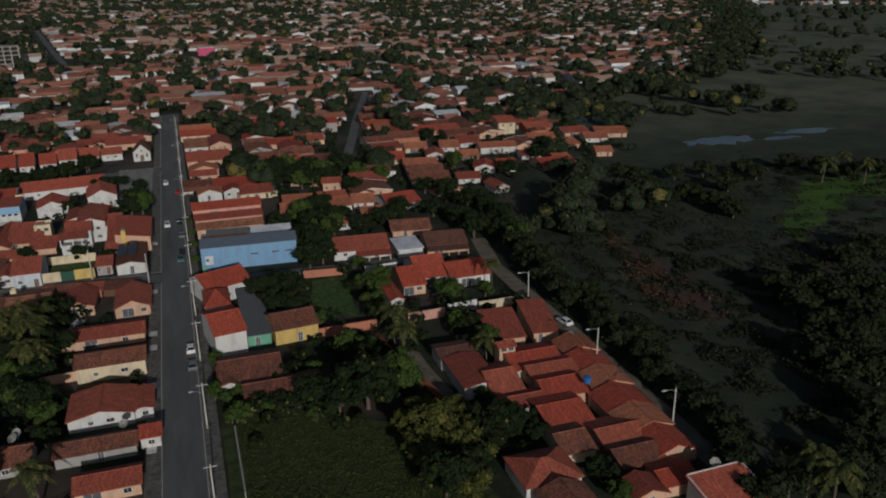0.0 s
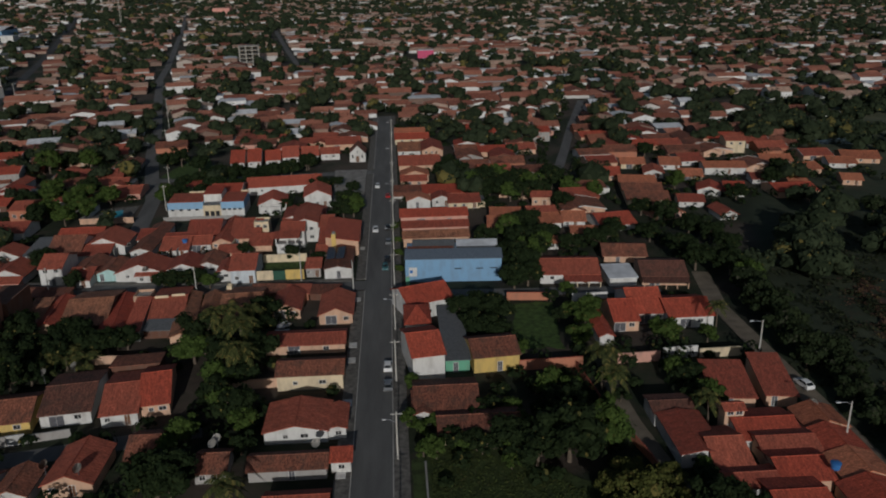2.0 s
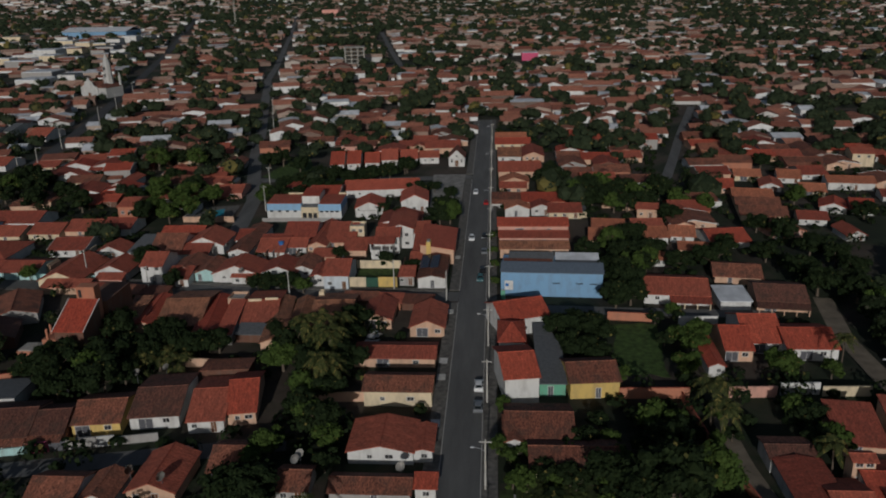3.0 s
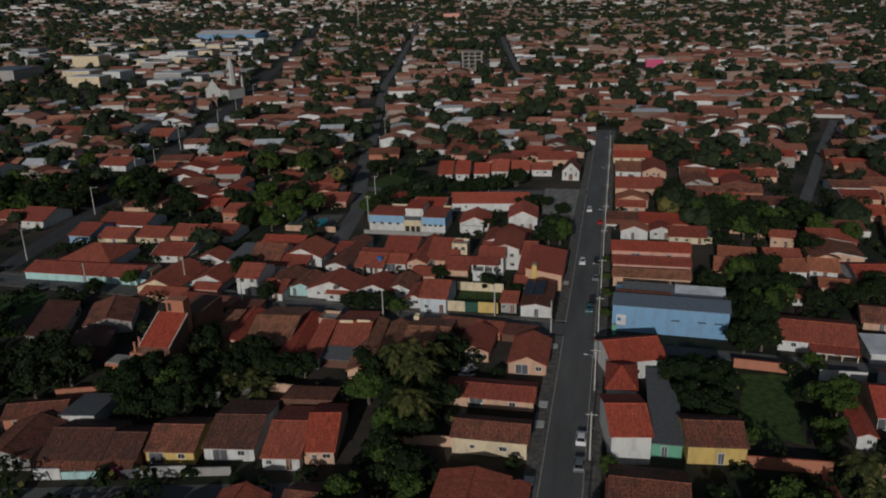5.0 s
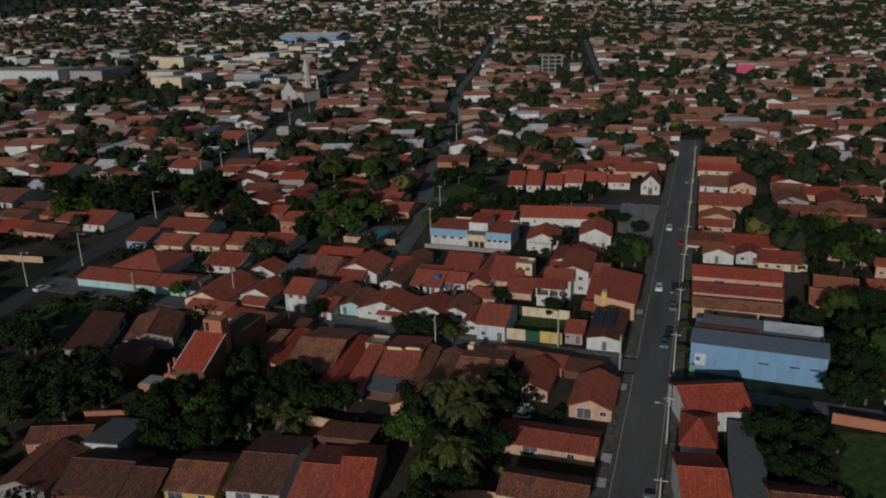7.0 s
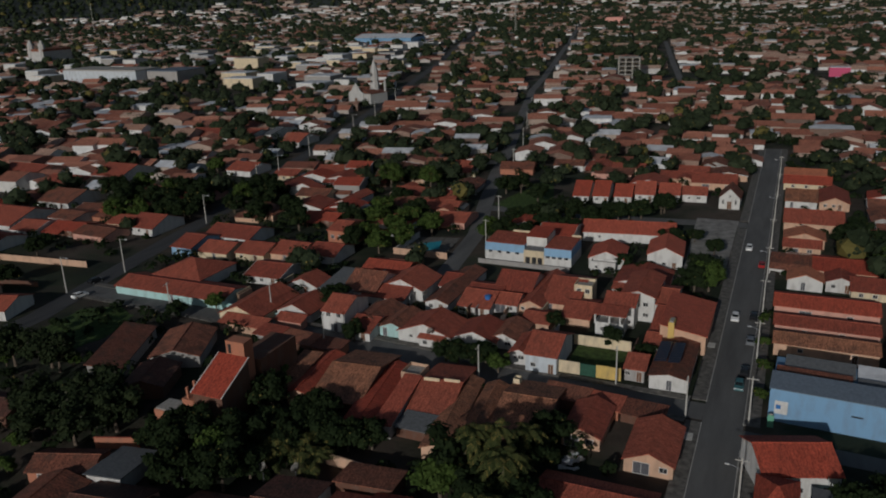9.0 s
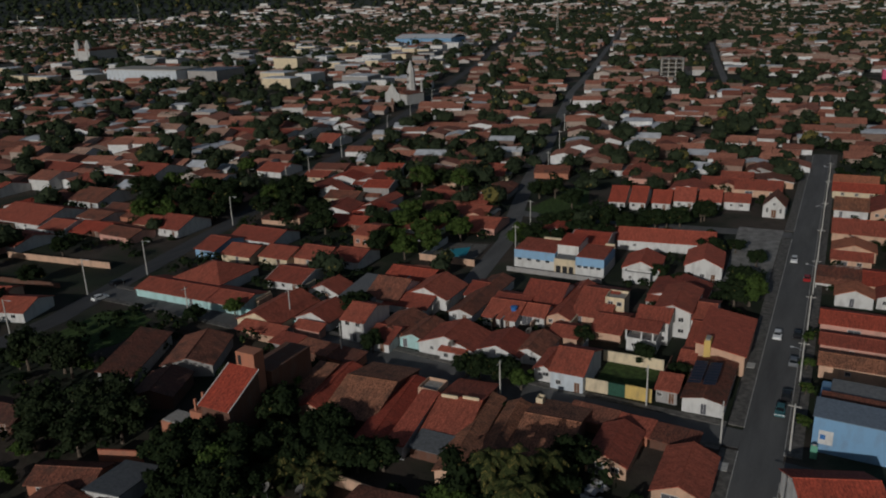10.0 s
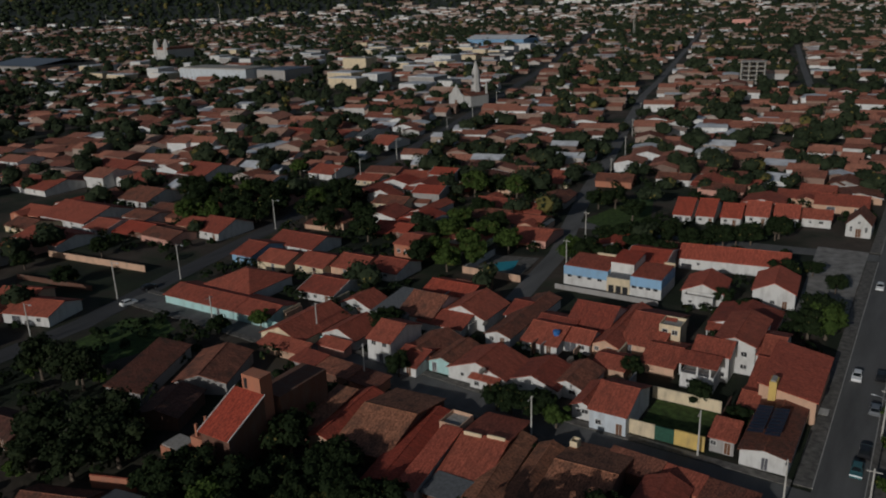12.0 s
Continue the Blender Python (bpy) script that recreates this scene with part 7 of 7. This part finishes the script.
fore = [("white", WHITE, 4.3, 2.0), ("pale green", AQUA, 6.2, 1.3), ("magenta", MAGENTA, 3.2, 1.9), ("dark iron", IRON, 2.7, 1.7), ("grey", GREY, 4.9, 1.9), ("pale", STONE, 2.9, 1.9), ("grey", GREY, 7.0, 1.5)]
xf = -83.5
for word, m, n, high in fore:
    garden_wall(xf, 127.4 + 0.222 * (xf + 83.5), xf + n - 0.12, 127.4 + 0.222 * (xf + n + 83.38), high, m, "%s front wall or gate before a row of old houses" % word)
    xf += n
wall_rng = random.Random(44)
for k in range(30):
    x, y = wall_rng.uniform(-120, -8), wall_rng.choice((214.5, 226.0, 236.0)) + wall_rng.uniform(-1.5, 1.5)
    if near_line(x, y, SECOND, 6) or -80 < x < -40 and y > 255:
        continue
    garden_wall(x, y, x, y + wall_rng.uniform(5, 10), wall_rng.uniform(1.8, 2.6), wall_rng.choice((GREY, DARKBRICK, CREAM, PEACH)), "rendered party wall between back yards")
for k, (x, y) in enumerate(((-5.0, 165), (-5.0, 158), (-5.0, 141), (-5.0, 190), (-5.0, 119), (-5.0, 228))):
    bm = bmesh.new()
    bm_prism(bm, [(-0.8, -1.2, 0.15), (0.8, -1.2, 0.15), (0.8, 1.2, 0.15), (-0.8, 1.2, 0.15)], (0, 0, 0.06))
    ramp_ob = new("driveway_ramp", mesh_of("driveway_ramp", bm, KERB if k % 2 else WHITE))
    ramp_ob.matrix_basis = pose(x, y, 0)
    tagged(ramp_ob, "pale concrete driveway ramp across the pavement", "ramp")


def car(x, y, turn, paint, label, tall=1.45):
    """A small hatchback; its nose looks along +y before the turn."""
    ob = root("car", pose(x, y, 0.03, 0, 0, turn), label, "car")
    def shell():
        bm = bmesh.new()
        side = [(-2.0, 0.32), (2.0, 0.32), (2.05, 0.62), (1.95, 0.82), (1.05, 0.95), (-1.85, 1.0), (-2.05, 0.75)]
        bm_prism(bm, [(-0.84, p, q) for p, q in side], (1.68, 0, 0))
        cabin = [(1.05, 0.95), (0.35, tall), (-1.25, tall), (-1.85, 1.0)]
        lo = [bm.verts.new((s * 0.8, p, q)) for s in (-1, 1) for p, q in (cabin[0], cabin[3])]
        hi = [bm.verts.new((s * 0.6, p, q)) for s in (-1, 1) for p, q in (cabin[1], cabin[2])]
        for f in ((lo[0], lo[1], hi[1], hi[0]), (lo[2], hi[2], hi[3], lo[3]), (lo[0], hi[0], hi[2], lo[2]), (lo[1], lo[3], hi[3], hi[1]), (hi[0], hi[1], hi[3], hi[2])):
            bm.faces.new(f)
        return mesh_of("car_body", bm, PAINTS[paint])
    part("body", stock(("car_body", paint), shell), None, ob)
    def glass(p0, q0, p1, q1, s0, s1):
        def make():
            bm = bmesh.new()
            bm_prism(bm, [(-s0, p0, q0), (s0, p0, q0), (s1, p1, q1), (-s1, p1, q1)], (0, 0.015 if p0 > p1 else -0.015, 0.02))
            return mesh_of("car_window", bm, GLASS)
        return stock(("glass", p0), make)
    part("windscreen", glass(1.0, 0.99, 0.42, 1.40, 0.70, 0.55), None, ob)
    part("rear_window", glass(-1.82, 1.03, -1.32, 1.40, 0.70, 0.55), None, ob)
    for s in (-1, 1):
        def side_glass():
            bm = bmesh.new()
            bm_prism(bm, [(s * 0.79, 0.8, 1.0), (s * 0.79, -1.6, 1.04), (s * 0.625, -1.2, 1.40), (s * 0.625, 0.32, 1.40)], (s * 0.02, 0, 0))
            return mesh_of("side_window", bm, GLASS)
        part("side_window", stock(("side_glass", s), side_glass), None, ob)
        for p in (1.25, -1.25):
            def wheel():
                bm = bmesh.new()
                bm_tube(bm, [(-0.1, 0, 0), (0.1, 0, 0)], [0.31, 0.31], 12)
                return mesh_of("tyre", bm, RUBBER)
            w = part("wheel", stock("tyre", wheel), None, ob, at=pose(s * 0.78, p, 0.31))
            part("rim", box_mesh("rim", -0.02, 0.02, -0.15, 0.15, -0.15, 0.15, STEEL), None, w, at=pose(s * 0.1, 0, 0))
        part("headlight", box_mesh("headlight", -0.16, 0.16, -0.02, 0.03, -0.07, 0.07, ZINC), None, ob, at=pose(s * 0.62, 2.0, 0.7))
    return ob


car(2.45, 154.0, 0, "white", "white hatchback parked at the kerb")
car(2.5, 146.2, 0, "grey", "grey hatchback parked at the kerb under trees")
car(1.7, 210.8, 180, "teal", "dark teal car on the street")
car(2.3, 217.0, 0, "black", "black car parked beside the street")
car(-1.4, 244.0, 180, "white", "white car driving along the street")
car(2.4, 246.0, 0, "black", "dark car parked beside the street")
car(2.5, 232.0, 0, "grey", "grey car parked in front of shops")
car(-1.5, 297.0, 180, "white", "white car further along the street")
car(2.4, 283.0, 0, "red", "red car parked at the kerb")
car(81.0, 139.4, 10, "white", "white car on the dirt track by the river plain")
car(79.2, 131.0, 5, "white", "white car parked beside garden walls")
car(-163.5, 214, -10, "black", "black car on the avenue")
car(-158.5, 204, -10, "white", "white car at the avenue corner")
car(-20.6, 166.5, 40, "grey", "grey car in a cluttered yard")
car(-17.6, 163.2, 80, "white", "old white car in a cluttered yard")


def water_tank(x, y, z, material=None):
    ob = root("water_tank", pose(x, y, z), "round blue plastic water tank on a roof", "water tank")
    def make():
        bm = bmesh.new()
        bm_tube(bm, [(0, 0, 0), (0, 0, 0.15), (0, 0, 0.95), (0, 0, 1.0)], [0.62, 0.66, 0.78, 0.78], 16)
        return mesh_of("tank", bm, TANK)
    part("tank", stock("tank", make), None, ob)
    def lid():
        bm = bmesh.new()
        bm_tube(bm, [(0, 0, 1.0), (0, 0, 1.06), (0, 0, 1.2)], [0.82, 0.82, 0.3], 16)
        return mesh_of("lid", bm, TANK)
    part("lid", stock("tank_lid", lid), None, ob)


def dish(x, y, z, turn=150.0):
    """A mesh satellite dish on a short mast; it looks up and north-west."""
    ob = root("satellite_dish", pose(x, y, z, 0, 0, turn), "large grey mesh satellite dish on a short mast", "satellite dish", "dishes in the yards")
    def bowl():
        bm = bmesh.new()
        rings = [[bm.verts.new((r * math.cos(k * math.tau / 16), r * math.sin(k * math.tau / 16), 0.32 * r * r)) for k in range(16)] for r in (0.2, 0.5, 0.8)]
        for r, s in zip(rings, rings[1:]):
            for k in range(16):
                bm.faces.new((r[k], r[(k + 1) % 16], s[(k + 1) % 16], s[k]))
        bm.faces.new(rings[0][::-1])
        bmesh.ops.solidify(bm, geom=list(bm.faces), thickness=0.03)
        return mesh_of("bowl", bm, CONCRETE)
    part("bowl", stock("bowl", bowl), None, ob, at=pose(0, 0, 1.5, -40, 0, 0))
    def mast():
        bm = bmesh.new()
        bm_tube(bm, [(0, 0, -1.0), (0, 0, 1.5)], [0.06, 0.05], 6)
        return mesh_of("mast", bm, IRON)
    part("mast", stock("mast", mast), None, ob)
    part("feed", box_mesh("feed", -0.06, 0.06, -0.06, 0.06, 0, 0.14, IRON), None, ob, at=pose(0, 0.45, 2.1))


# ---- lattice masts on the skyline ----
def mast(x, y, tall):
    ob = root("radio_mast", pose(x, y, 0), "thin lattice radio mast above the far town", "mast")
    for k in range(3):
        bm = bmesh.new()
        a = k * math.tau / 3
        bm_tube(bm, [(1.6 * math.cos(a), 1.6 * math.sin(a), 0), (0.5 * math.cos(a), 0.5 * math.sin(a), tall)], [0.3, 0.2], 4)
        part("leg", bm, POLE, ob)
    for j in range(int(tall / 5)):
        z = 5.0 * j + 2.5
        r = 1.6 - 1.1 * z / tall
        bm = bmesh.new()
        bm_tube(bm, [(r * math.cos(k * math.tau / 3), r * math.sin(k * math.tau / 3), z) for k in (0, 1, 2, 0)], [0.16] * 4, 4)
        part("brace", bm, POLE, ob)


mast(-1576, 1554, 75)
mast(-418, 1330, 70)
mast(-1750, 1350, 60)


# ---- scrap in the yard between two small gabled houses ----
scrap_rng = random.Random(12)
scrap = root("scrap_pile", pose(-20.6, 176.6, 0), "heap of pale scrap sheets and boards in a yard", "scrap")
for k in range(14):
    a, s = scrap_rng.uniform(0.35, 0.9), scrap_rng.uniform(0.2, 0.5)
    part("board", box_mesh("board", -round(a, 1), round(a, 1), -round(s, 1), round(s, 1), 0, 0.06, (WHITE, ZINC, GREY)[k % 3]), None, scrap,
         at=pose(scrap_rng.uniform(-1.6, 1.6), scrap_rng.uniform(-3.2, 3.2), 0.05 + 0.05 * k, scrap_rng.uniform(-8, 8), scrap_rng.uniform(-8, 8), scrap_rng.uniform(0, 180)))

# ---- dishes and tanks ----
dish(-44.6, 117.8, 3.0)
dish(-50.8, 120.4, 2.3)
dish(-58.5, 153.8, 2.3)
dish(-25.9, 124.7, 1.8)
dish(-9.0, 123.3, 1.8)
dish(75.5, 80.0, 2.8)
dish(-25.5, 126.2, 1.8)
dish(76.4, 128.0, 1.8)
dish(-38.1, 162.7, 1.8)
dish(-64.4, 153.4, 1.3)
dish(-60.2, 207.3, 2.3)
dish(-77.2, 178.1, 2.3)
dish(-75.4, 147.6, 1.8)
dish(-47.9, 219.3, 2.3)
dish(-70.2, 226.6, 2.6)
water_tank(69.9, 109.1, 3.5)
water_tank(-55.6, 230.1, 3.0)
water_tank(-85.8, 156.0, 4.1)
